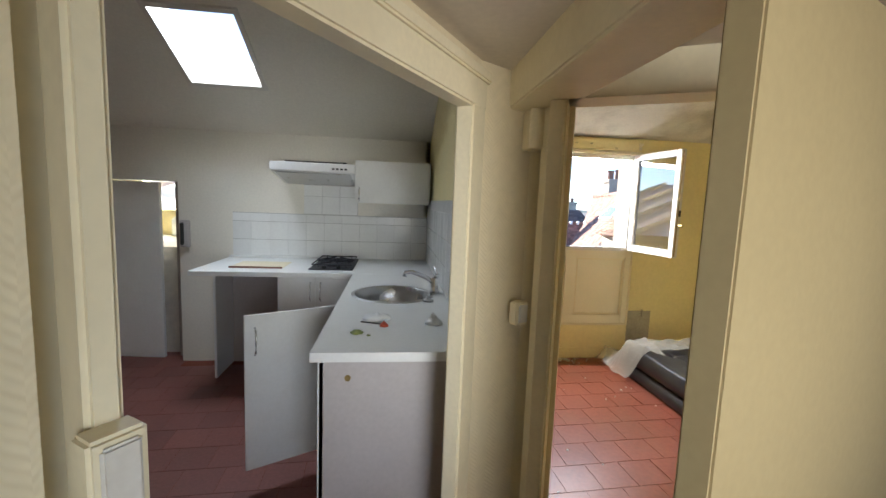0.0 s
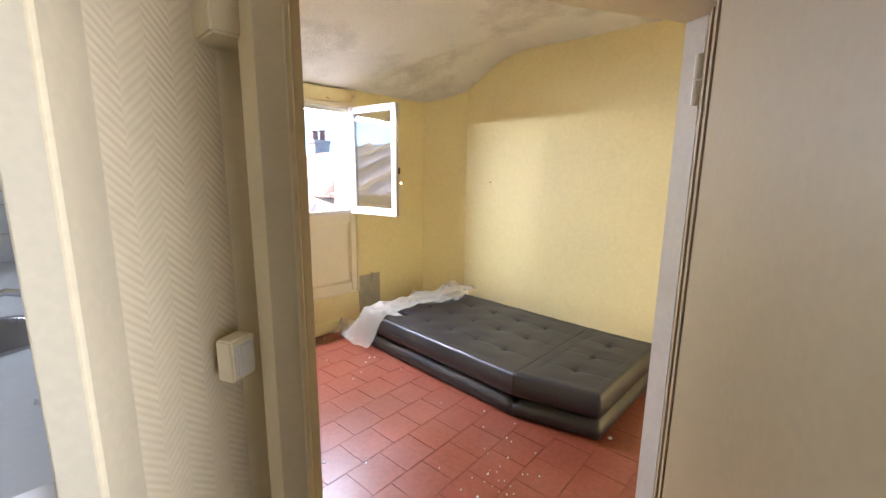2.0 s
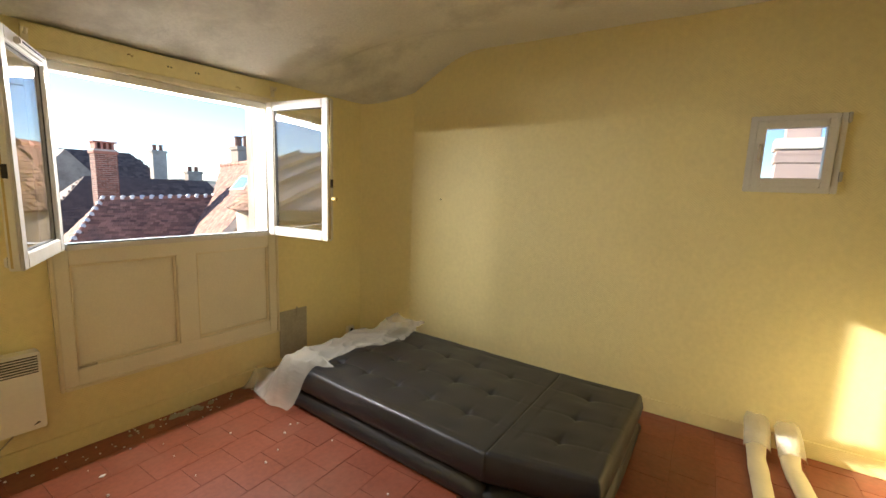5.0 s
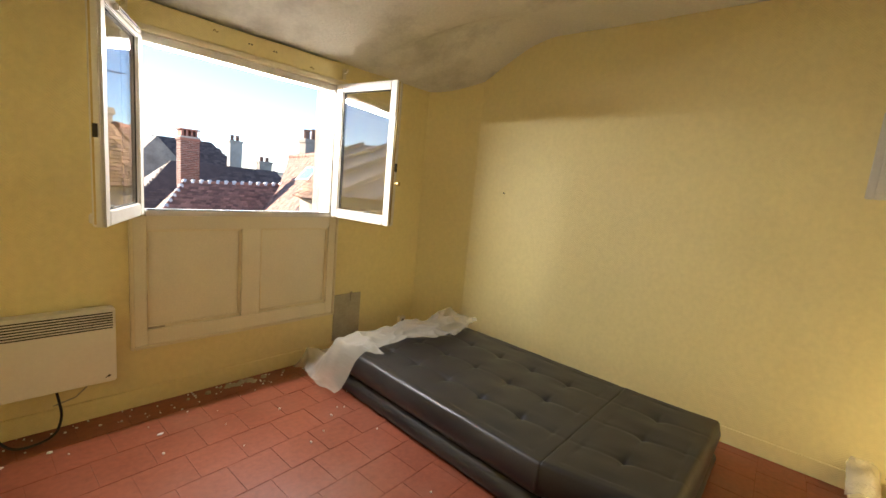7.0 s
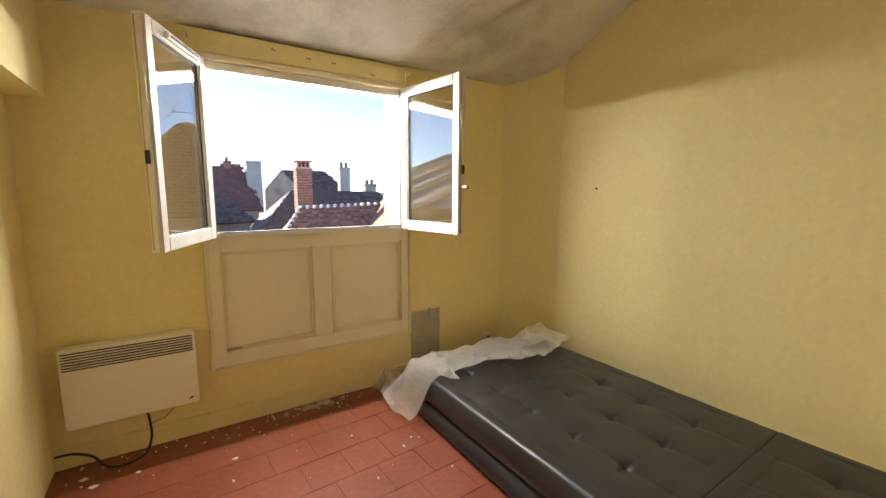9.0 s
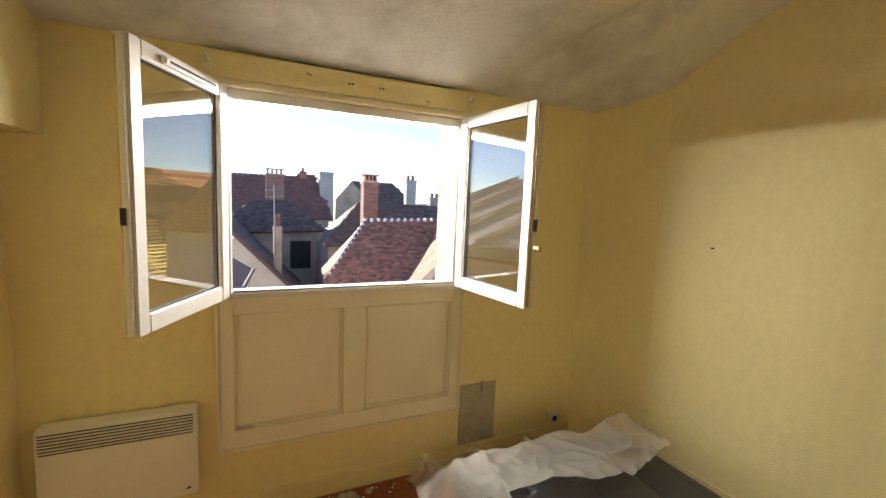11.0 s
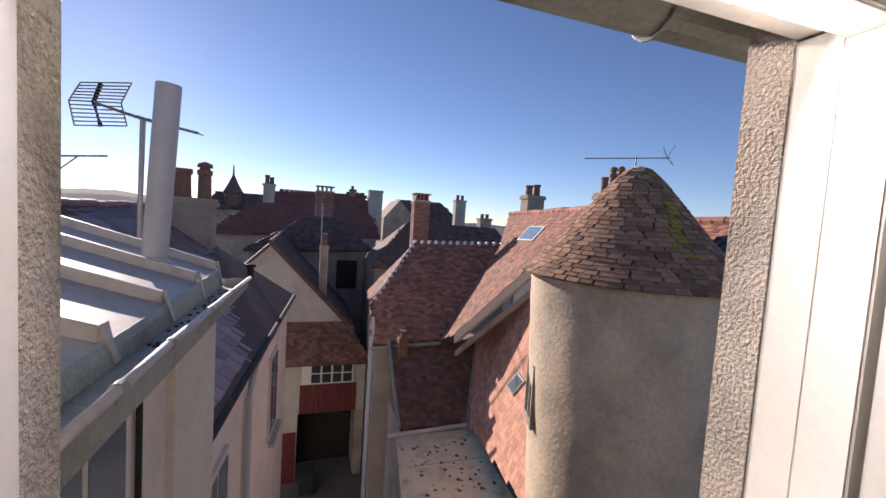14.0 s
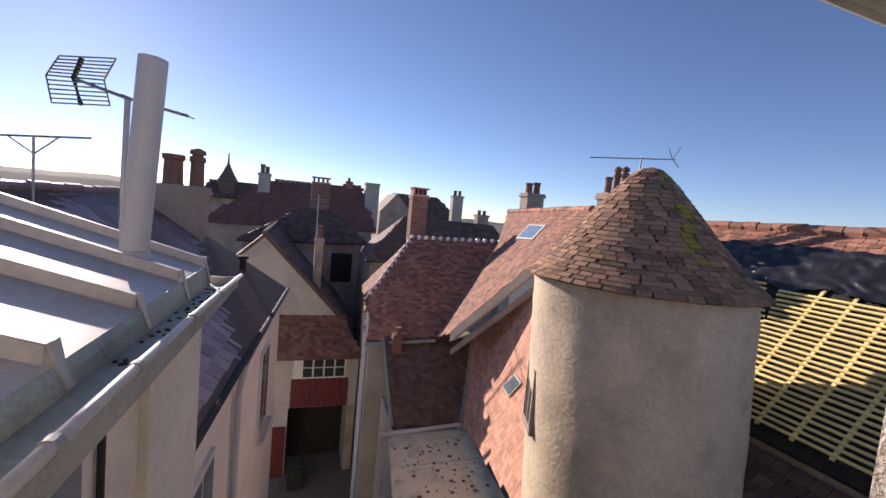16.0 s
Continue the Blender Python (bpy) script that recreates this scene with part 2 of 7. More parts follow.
M_TARP = mat("black_tarp", (0.02, 0.021, 0.024), rough=0.35, var=0.2, scale=4, bump=0.2, spec=0.6)
# rubble, rotten leaves and roof decks; also the shade painted into the passage
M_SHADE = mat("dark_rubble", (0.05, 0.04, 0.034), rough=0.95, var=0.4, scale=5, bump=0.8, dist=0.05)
M_GROUND = mat("courtyard_ground", (0.14, 0.125, 0.11), rough=0.95, var=0.3, scale=0.6, fine=8, bump=0.3)
M_HILL = mat("far_woods", (0.07, 0.09, 0.08), rough=1.0, var=0.35, scale=0.05, fine=0.6, bump=0)
# red paint taken darker, so the boards' shade is partly in the colour
M_REDW = mat("red_painted_boards", (0.15, 0.03, 0.024), rough=0.7, var=0.15, scale=4, bump=0.15)
M_ALU = mat("antenna_aluminium", (0.35, 0.35, 0.36), rough=0.45, metal=0.7, var=0.08, bump=0)
M_MOSS = mat("yellow_lichen", (0.32, 0.25, 0.05), rough=0.95, var=0.2, scale=10, bump=0.3)
M_PLASTIC = bpy.data.materials.new("clear_plastic_film")
M_PLASTIC.use_nodes = True


def plastic_nodes():
    N, L = M_PLASTIC.node_tree.nodes, M_PLASTIC.node_tree.links
    b = N["Principled BSDF"]
    b.inputs["Base Color"].default_value = (0.83, 0.79, 0.70, 1)
    b.inputs["Roughness"].default_value = 0.28
    b.inputs["Alpha"].default_value = 0.33
    n = N.new("ShaderNodeTexNoise")
    n.inputs["Scale"].default_value, n.inputs["Detail"].default_value = 11, 4
    bp = N.new("ShaderNodeBump")
    bp.inputs["Distance"].default_value = 0.012
    L.new(n.outputs["Fac"], bp.inputs["Height"])
    L.new(bp.outputs["Normal"], b.inputs["Normal"])


plastic_nodes()


# ---- shape helpers ----
def box(bm, x0, x1, y0, y1, z0, z1, m=None):
    vs = [bm.verts.new((x, y, z)) for x in (x0, x1) for y in (y0, y1) for z in (z0, z1)]
    if m is not None:
        for v in vs:
            v.co = m @ v.co
    for f in ((0, 1, 3, 2), (4, 6, 7, 5), (0, 4, 5, 1), (2, 3, 7, 6), (0, 2, 6, 4), (1, 5, 7, 3)):
        bm.faces.new([vs[k] for k in f])
    return vs


def slab(bm, pts, off):
    """A solid from a flat outline pts, swept by the vector off."""
    n, off = len(pts), U(off)
    a = [bm.verts.new(U(p)) for p in pts]
    c = [bm.verts.new(U(p) + off) for p in pts]
    bm.faces.new(a)
    bm.faces.new(c[::-1])
    for k in range(n):
        bm.faces.new((a[k], c[k], c[(k + 1) % n], a[(k + 1) % n]))


def tube(bm, pts, r, seg=10, cap=True):
    """A round bar along pts; r: one radius or one for each point."""
    pts = [U(p) for p in pts]
    rs = r if isinstance(r, (list, tuple)) else [r] * len(pts)
    rings = []
    for k, p in enumerate(pts):
        d = (pts[min(k + 1, len(pts) - 1)] - pts[max(k - 1, 0)]).normalized()
        a = d.cross(U((0, 0, 1)))
        a = a.normalized() if a.length > 0.05 else U((1, 0, 0))
        c = a.cross(d)
        rings.append([bm.verts.new(p + rs[k] * (math.cos(6.28319 * j / seg) * a + math.sin(6.28319 * j / seg) * c)) for j in range(seg)])
    for p, q in zip(rings, rings[1:]):
        for j in range(seg):
            bm.faces.new((p[j], p[(j + 1) % seg], q[(j + 1) % seg], q[j]))
    if cap:
        bm.faces.new(rings[0][::-1])
        bm.faces.new(rings[-1])


def lathe(bm, prof, seg=24, at=(0, 0, 0)):
    """A turned shape: prof is radius, height from the bottom to the top."""
    rings = []
    for r, z in prof:
        rings.append([bm.verts.new((at[0] + r * math.cos(6.28319 * j / seg), at[1] + r * math.sin(6.28319 * j / seg), at[2] + z)) for j in range(seg)])
    for p, q in zip(rings, rings[1:]):
        for j in range(seg):
            bm.faces.new((p[j], p[(j + 1) % seg], q[(j + 1) % seg], q[j]))
    bm.faces.new(rings[0][::-1])
    bm.faces.new(rings[-1])


def mesh_of(name, bm, material, bevel=0.0, smooth=False):
    bmesh.ops.recalc_face_normals(bm, faces=bm.faces)
    if bevel:
        bmesh.ops.bevel(bm, geom=list(bm.edges), offset=bevel, segments=2, affect="EDGES", clamp_overlap=True)
    me = bpy.data.meshes.new(name)
    bm.to_mesh(me)
    bm.free()
    for k in material if isinstance(material, (list, tuple)) else [material]:
        me.materials.append(k)
    if smooth:
        me.polygons.foreach_set("use_smooth", [True] * len(me.polygons))
    return me


def part(name, bm, material, parent=None, label="", bevel=0.0, smooth=False):
    """Links a bmesh as ONE mesh object under a thing or a part."""
    ob = new(name, mesh_of(name, bm, material, bevel, smooth))
    if parent is not None:
        ob.parent = parent
        ob.matrix_parent_inverse = parent.matrix_world.inverted() if parent.data is None else Matrix()
        if parent.data is None:
            ob.matrix_parent_inverse = Matrix.Translation(-parent.location)
    if label:
        ob["label"] = label
    return ob


def bx(name, x0, x1, y0, y1, z0, z1, material, parent=None, label="", bevel=0.0, m=None):
    bm = bmesh.new()
    box(bm, x0, x1, y0, y1, z0, z1, m)
    return part(name, bm, material, parent, label, bevel)


def thing(name, at, label, category, group="", kind=""):
    ob = new(name)
    ob.location = at
    return tagged(ob, label, category, group, kind)


def structure(ob, label, category=""):
    return tagged(ob, label, category or ob.name.split("_")[0], "", "structure")


def wall(name, pts, z0, z1, material, label, zt=None):
    """An upright wall with the plan outline pts."""
    bm = bmesh.new()
    slab(bm, [(x, y, z0) for x, y in pts], (0, 0, z1 - z0))
    return structure(part(name, bm, material), label, "wall")


# ---- the shell of the flat ----
YW = 3.65          # inner face of the window wall
XP = 0.50          # bedroom face of the partition to the kitchen
CEIL = 2.42
# window wall with its opening (1.215 to 2.265, 1.05 to 1.86), 0.27 thick, in four lengths
wall("wall_north_a", [(0.38, YW), (1.165, YW), (1.165, 3.77), (0.38, 3.77)], -0.2, 2.5, M_PAPER, "yellow painted herringbone-papered wall beside the window")
wall("wall_north_b", [(2.33, YW), (3.30, YW), (3.30, 3.77), (2.33, 3.77)], -0.2, 2.5, M_PAPER, "yellow painted herringbone-papered wall beside the window")
wall("wall_north_c", [(1.165, YW), (2.33, YW), (2.33, 3.77), (1.165, 3.77)], 1.902, 2.5, M_PAPER, "yellow wall strip above the window")
wall("wall_north_d", [(1.165, YW), (2.33, YW), (2.33, 3.77), (1.165, 3.77)], -0.2, 0.335, M_PAPER, "yellow wall below the panelled window breast")
bx_back = bx("wall_north_e", 1.165, 2.33, 3.702, 3.77, 0.335, 0.93, M_OLDW)
structure(bx_back, "masonry behind the window breast panel", "wall")
for nm, x0, x1, z0, z1 in (("wall_outer_a", 0.45, 1.212, -9.5, 2.6), ("wall_outer_e", -1.7, 0.45, -9.5, 1.78), ("wall_outer_b", 2.262, 4.2, -9.5, 2.6), ("wall_outer_c", 1.212, 2.262, 1.96, 2.6), ("wall_outer_d", 1.212, 2.262, -9.5, 0.86)):
    structure(bx(nm, x0, x1, 3.77, 3.85, z0, z1, M_RENDERW), "rough grey rendered outer face of the house wall", "wall")
wall("wall_chamfer", [(3.147, YW), (3.42, 3.31), (3.60, 3.45), (3.28, 3.80)], -0.2, 2.5, M_PAPER, "narrow slanted yellow-papered corner wall")


# right wall with the small window's opening (y 0.66 to 1.01, z 1.47 to 1.81)
def right_wall():
    p0, p1 = U((3.42, 3.31, 0)), U((3.585, 0.10, 0))
    d = (p1 - p0).normalized()
    n = U((-d.y, d.x, 0))
    n = n if n.x > 0 else -n
    ln = (p1 - p0).length
    a, c = 2.315, 2.665

    def piece(name, s0, s1, z0, z1, lab):
        bm = bmesh.new()
        q = [p0 + d * s0, p0 + d * s1, p0 + d * s1 + n * 0.25, p0 + d * s0 + n * 0.25]
        slab(bm, [(v.x, v.y, z0) for v in q], (0, 0, z1 - z0))
        structure(part(name, bm, M_PAPER), lab, "wall")

    piece("wall_east_a", 0, a, -0.2, 2.5, "long yellow wall with painted herringbone paper")
    piece("wall_east_b", c, ln, -0.2, 2.5, "yellow papered wall past the small window")
    piece("wall_east_c", a, c, 1.80, 2.5, "yellow wall strip above the small window")
    piece("wall_east_d", a, c, -0.2, 1.46, "yellow wall below the small window")
    return p0, d, n


EP0, ED, EN = right_wall()
wall("wall_partition", [(0.42, 1.33), (XP, 1.33), (XP, YW), (0.42, YW)], -0.2, 2.5, M_PAPER, "partition between bedroom and kitchen, yellow paper")
wall("wall_partition_end", [(0.43, 1.335), (0.60, 1.325), (0.628, 1.262), (0.625, 1.43), (0.43, 1.45)], -0.02, 2.5, M_TRIM, "cream painted end of the partition behind the post")
wall("wall_south", [(1.75, 0.10), (3.60, 0.10), (3.60, -0.05), (1.75, -0.05)], -0.2, 2.5, M_PAPER, "plain yellow wall at the back of the bedroom")
soffit = bx("trim_soffit", XP, 0.622, 1.34, YW, 1.655, 2.44, M_PAPER)
structure(soffit, "boxed-in yellow soffit along the partition's top", "soffit")

# slanted wall with the bedroom doorway
DL, DR = U((0.56, 1.12, 0)), U((1.24, 0.76, 0))
DU = (DR - DL).normalized()
DN = U((-DU.y, DU.x, 0))


def dw(s, d, z=0.0):
    return DL + DU * s + DN * d + U((0, 0, z))


def dslab(name, s0, s1, d0, d1, z0, z1, material, parent=None, label="", bevel=0.0):
    bm = bmesh.new()
    slab(bm, [dw(s0, d0, z0), dw(s1, d0, z0), dw(s1, d1, z0), dw(s0, d1, z0)], (0, 0, z1 - z0))
    return part(name, bm, material, parent, label, bevel)


W_D = (DR - DL).length
structure(dslab("wall_door_a", W_D + 0.05, W_D + 1.25, 0, 0.10, -0.2, 2.5, M_HALL), "cream papered slanted wall beside the doorway", "wall")
structure(dslab("wall_door_b", -0.08, W_D + 0.05, 0.005, 0.10, 1.75, 2.5, M_TRIM), "cream wall strip above the bedroom doorway", "wall")
lintel = dslab("trim_lintel", -0.02, W_D + 0.05, -0.005, 0.105, 1.69, 1.75, M_TRIM, bevel=0.004)
structure(lintel, "cream painted door head", "trim")
jl = dslab("door_jamb_1", -0.045, 0.0, 0.0, 0.11, -0.02, 1.75, M_TRIM, bevel=0.003)
structure(jl, "cream painted wooden door jamb with a worn edge", "jamb")
jr = dslab("door_jamb_2", W_D, W_D + 0.05, 0.043, 0.102, -0.02, 1.75, M_WHITE, bevel=0.003)
structure(jr, "white painted hinge-side door jamb", "jamb")
st = dslab("trim_stop", 0.0, 0.014, 0.085, 0.115, 0.0, 1.69, M_TRIM, bevel=0.002)
structure(st, "worn edge strip on the jamb", "trim")

# post, papered wall end and boxed beam of the hall
wall("wall_hall_post", [(0.540, 1.245), (0.553, 1.118), (0.60, 1.20), (0.60, 1.33)], -0.02, 1.70, M_TRIM, "cream painted timber post by the bedroom door")
wall("wall_hall_a", [(0.335, 1.205), (0.545, 1.335), (0.50, 1.40), (0.29, 1.27)], -0.02, 2.0, M_HALL, "narrow cream herringbone-papered wall in the hall")
bm = bmesh.new()
slab(bm, [(0.50, 1.36, 1.575), (0.50, 1.235, 1.575), (0.60, 1.235, 1.575), (0.60, 1.36, 1.575)], (0, 0, 0.115))
structure(part("trim_corbel", bm, M_TRIM, bevel=0.004), "cream painted block on top of the post", "trim")
beam = bx("beam_hall", 0.445, 0.60, -0.9, 1.36, 1.69, 1.86, M_TRIM, bevel=0.006)
structure(beam, "cream painted low ceiling beam in the hall", "beam")

# slanted wall with the kitchen doorway
KR, KU = U((0.345, 1.213, 0)), U((-0.571, -0.821, 0))
KN = U((0.821, -0.571, 0))


def kw(s, d, z=0.0):
    return KR + KU * s + KN * d + U((0, 0, z))


def kslab(name, s0, s1, d0, d1, z0, z1, material, parent=None, label="", bevel=0.0):
    bm = bmesh.new()
    slab(bm, [kw(s0, d0, z0), kw(s1, d0, z0), kw(s1, d1, z0), kw(s0, d1, z0)], (0, 0, z1 - z0))
    return part(name, bm, material, parent, label, bevel)


for nm, s0, s1 in (("door_casing_1", 0.0, 0.085), ("door_casing_2", 0.895, 0.928)):
    ob = kslab(nm, s0, s1, -0.035, 0.018, -0.02, 1.735, M_TRIM, bevel=0.006)
    structure(ob, "cream painted kitchen door casing", "casing")
ob = kslab("door_casing_3", 0.0, 0.975, -0.035, 0.02, 1.66, 1.74, M_TRIM, bevel=0.006)
structure(ob, "cream painted casing above the kitchen doorway", "casing")
structure(kslab("trim_casing_bead", -0.01, 1.02, 0.0, 0.03, 1.735, 1.765, M_TRIM, bevel=0.005), "moulded bead over the casing", "trim")
structure(kslab("wall_hall_b", 0.958, 2.4, -0.06, 0.012, -0.02, 2.0, M_HALL), "cream papered hall wall", "wall")
structure(kslab("trim_recess", 0.915, 0.985, -0.057, -0.036, -0.02, 2.0, M_TRIM), "recessed strip between the casing and the papered wall", "trim")
structure(kslab("wall_hall_c", -0.02, 0.975, -0.06, 0.0, 1.74, 2.5, M_HALL), "cream wall strip over the kitchen door", "wall")
# unseen end wall; its opening is added for the hall lamp
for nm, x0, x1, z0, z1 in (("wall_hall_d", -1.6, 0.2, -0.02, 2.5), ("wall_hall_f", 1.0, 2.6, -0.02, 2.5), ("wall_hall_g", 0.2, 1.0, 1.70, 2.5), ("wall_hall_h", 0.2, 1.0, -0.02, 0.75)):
    wall(nm, [(x0, -1.0), (x1, -1.0), (x1, -1.15), (x0, -1.15)], z0, z1, M_HALL, "cream wall at the end of the hall, round an added unseen opening")
wall("wall_hall_e", [(2.2, -1.0), (2.2, 0.3), (2.35, 0.3), (2.35, -1.0)], -0.02, 2.5, M_HALL, "cream side wall of the hall")
bm = bmesh.new()
slab(bm, [(-1.3, -1.1, 1.80), (2.3, -1.1, 1.80), (2.3, 0.22, 1.80), (0.56, 1.13, 1.80), (0.60, 1.36, 1.80), (0.30, 1.26, 1.80), (-0.9, -0.55, 1.80)], (0, 0, 0.1))
structure(part("ceiling_hall", bm, M_HCEIL), "low brownish cream hall ceiling", "ceiling")


# bedroom ceiling: level at the back, coming down to the window wall, with the dormer's flatter slope over the window
def ceil_z(x, y):
    s = min(1, max(0, (3.66 - y) / 0.95))
    right = 2.055 + (CEIL - 2.055) * s * s * (3 - 2 * s)
    s2 = min(1, max(0, (3.66 - y) / 1.75))
    left = 2.045 + (CEIL - 2.045) * (1 - (1 - s2) ** 1.25)
    k = (x - 2.27 - 0.35 * (3.65 - y)) / (0.06 + 0.45 * (3.65 - y))
    k = min(1, max(0, k))
    k = k * k * (3 - 2 * k)
    z = left + (right - left) * k
    return z + 0.006 * noise.noise((x * 2.1, y * 2.1, 0.3)) + 0.003 * noise.noise((x * 9, y * 9, 5))


bm = bmesh.new()
nx, ny = 64, 72
g = [[bm.verts.new((0.42 + 3.25 * i / nx, -0.02 + 3.70 * j / ny, ceil_z(0.42 + 3.25 * i / nx, -0.02 + 3.70 * j / ny))) for j in range(ny + 1)] for i in range(nx + 1)]
for i in range(nx):
    for j in range(ny):
        bm.faces.new((g[i][j], g[i][j + 1], g[i + 1][j + 1], g[i + 1][j]))
ext = bmesh.ops.extrude_face_region(bm, geom=list(bm.faces))
for v in ext["geom"]:
    if isinstance(v, bmesh.types.BMVert):
        v.co.z += 0.15
structure(part("ceiling", bm, M_CEIL, smooth=True), "white plaster ceiling with grey soot stains, curving down to the window", "ceiling")

# floor slab under all rooms; the tiles are laid on it at the end of the file
fl = bx("floor", -3.2, 3.75, -1.15, 3.70, -0.25, -0.0028, M_JOINT)
structure(fl, "old red clay tile floor, dusty and worn", "floor")

# kitchen shell
KXL, KXR = -2.3, 0.42
wall("wall_kitchen_north", [(-1.62, YW), (KXR, YW), (KXR, 3.9), (-1.62, 3.9)], -0.1, 2.4, M_KIT, "pale kitchen wall above the tiles")
wall("wall_kitchen_north_b", [(-3.1, YW), (-1.62, YW), (-1.62, 3.9), (-3.1, 3.9)], 1.50, 2.4, M_KIT, "wall above the low passage beyond the kitchen")
wall("wall_kitchen_west", [(-3.1, -1.1), (-3.1, 5.2), (-3.25, 5.2), (-3.25, -1.1)], -0.1, 2.6, M_KIT, "pale far side wall of the kitchen")
for nm, x0, x1, z0, z1 in (("wall_alcove_a", -3.1, -2.62, -0.1, 2.4), ("wall_alcove_b", -2.28, -1.2, -0.1, 2.4), ("wall_alcove_c", -2.62, -2.28, 1.58, 2.4), ("wall_alcove_d", -2.62, -2.28, -0.1, 1.22)):
    wall(nm, [(x0, 5.0), (x1, 5.0), (x1, 5.15), (x0, 5.15)], z0, z1, M_PAPER, "yellow wall of the next room, round a small window opening")
wall("wall_alcove_east", [(-1.62, 3.9), (-1.50, 3.9), (-1.50, 5.0), (-1.62, 5.0)], -0.1, 2.4, M_PAPER, "yellow side wall of the next room")
structure(bx("floor_alcove", -3.2, -1.5, 3.70, 5.15, -0.25, -0.002, M_KTILE), "dark red floor of the next room", "floor")
structure(bx("ceiling_alcove", -3.2, -1.5, 3.9, 5.15, 1.95, 2.1, M_KIT), "pale ceiling of the next room", "ceiling")
wall("wall_kitchen_south", [(-3.1, -1.0), (-1.02, -1.0), (-1.02, -0.85), (-3.1, -0.85)], -0.1, 2.6, M_KIT, "pale kitchen wall by the hall")


# sloping kitchen ceiling with the skylight's opening (x -1.28 to -0.80, y 2.62 to 3.16)
def kz(y):
    return 1.92 + 0.50 * (YW - y)


def kslope(name, x0, x1, y0, y1):
    bm = bmesh.new()
    slab(bm, [(x0, y0, kz(y0)), (x1, y0, kz(y0)), (x1, y1, kz(y1)), (x0, y1, kz(y1))], (0, 0, 0.12))
    structure(part(name, bm, M_KIT), "pale sloping kitchen ceiling", "ceiling")


kslope("ceiling_kitchen_a", -3.15, -1.28, 2.45, 3.9)
kslope("ceiling_kitchen_b", -0.80, 0.46, 2.45, 3.9)
kslope("ceiling_kitchen_c", -1.28, -0.80, 3.16, 3.9)
kslope("ceiling_kitchen_d", -1.28, -0.80, 2.45, 2.62)
bm = bmesh.new()
slab(bm, [(-3.15, -1.1, kz(2.45)), (0.46, -1.1, kz(2.45)), (0.46, 2.45, kz(2.45)), (-3.15, 2.45, kz(2.45))], (0, 0, 0.1))
structure(part("ceiling_kitchen_e", bm, M_KIT), "level part of the kitchen ceiling", "ceiling")

# ---- bedroom: window ----
def window_main():
    w = structure(thing("window_1", (1.74, 3.66, 1.03), "white painted window frame with both sashes swung open into the room", "window"), "white painted window with both sashes swung open inwards", "window")
    for nm, x0, x1, z0, z1, y0, y1 in (("frame_stile", 1.168, 1.216, 1.03, 1.90, 3.625, 3.70), ("frame_stile", 2.264, 2.316, 1.03, 1.90, 3.625, 3.70), ("frame_head", 1.216, 2.264, 1.86, 1.90, 3.625, 3.70), ("frame_sill", 1.216, 2.264, 1.03, 1.058, 3.60, 3.70)):
        bx(nm, x0, x1, y0, y1, z0, z1, M_WHITE, w, bevel=0.004)
    # lining of the reveal and casing mouldings
    bx("reveal_lining", 1.205, 1.2155, 3.70, 3.768, 1.05, 1.88, M_WHITE, w)
    bx("reveal_lining", 2.2645, 2.275, 3.70, 3.768, 1.05, 1.88, M_WHITE, w)
    bx("reveal_lining", 1.2155, 2.2645, 3.70, 3.768, 1.885, 1.901, M_WHITE, w)
    bx("window_sill", 1.2155, 2.2645, 3.70, 3.735, 1.01, 1.04, M_WHITE, w, "weathered white painted window sill", bevel=0.004)
    bx("casing", 1.135, 1.168, 3.612, 3.65, 1.03, 1.93, M_TRIM, w, bevel=0.005)
    bx("casing", 2.316, 2.348, 3.612, 3.65, 1.03, 1.93, M_TRIM, w, bevel=0.005)
    bx("casing_head", 1.135, 2.348, 3.60, 3.65, 1.902, 1.932, M_TRIM, w, bevel=0.006)
    bx("drip_groove", 1.222, 2.258, 3.603, 3.612, 1.0585, 1.0635, M_DARK, w)
    return w


window_main()
hb = bx("pelmet_board", 1.137, 2.316, 3.605, 3.648, 1.934, 2.035, M_PAPER, bevel=0.003)
structure(hb, "yellow painted boxing board above the window", "boxing board")
for k, x in enumerate((1.145, 2.31)):
    b = thing("curtain_bracket", (x, 3.6, 1.99), "small cream painted curtain rod bracket above the window", "bracket", "curtain brackets")
    bx("plate", x - 0.012, x + 0.012, 3.592, 3.604, 1.945, 2.01, M_TRIM, b, bevel=0.002)
    bm = bmesh.new()
    tube(bm, [(x, 3.598, 1.985), (x, 3.565, 1.985), (x, 3.555, 2.0)], 0.007, 8)
    part("hook", bm, M_TRIM, b)
for x, z in ((1.52, 1.998), (2.07, 1.957)):
    h = thing("wall_hook", (x, 3.6, z), "old rusty screw hook in the boxing above the window", "hook", "rusty hooks")
    bm = bmesh.new()
    tube(bm, [(x, 3.606, z), (x, 3.585, z), (x + 0.008, 3.578, z - 0.012), (x + 0.016, 3.585, z - 0.004)], 0.003, 6)
    part("hook_wire", bm, M_BRASS, h)
for x in (1.70, 1.715, 1.84, 1.855):
    pl = thing("screw_hole", (x, 3.604, 1.99), "dark plugged screw hole in the boxing board", "screw hole", "screw holes")
    bm = bmesh.new()
    tube(bm, [(x, 3.604, 1.985), (x, 3.6025, 1.985)], 0.0045, 8)
    part("plug", bm, M_DARK, pl)


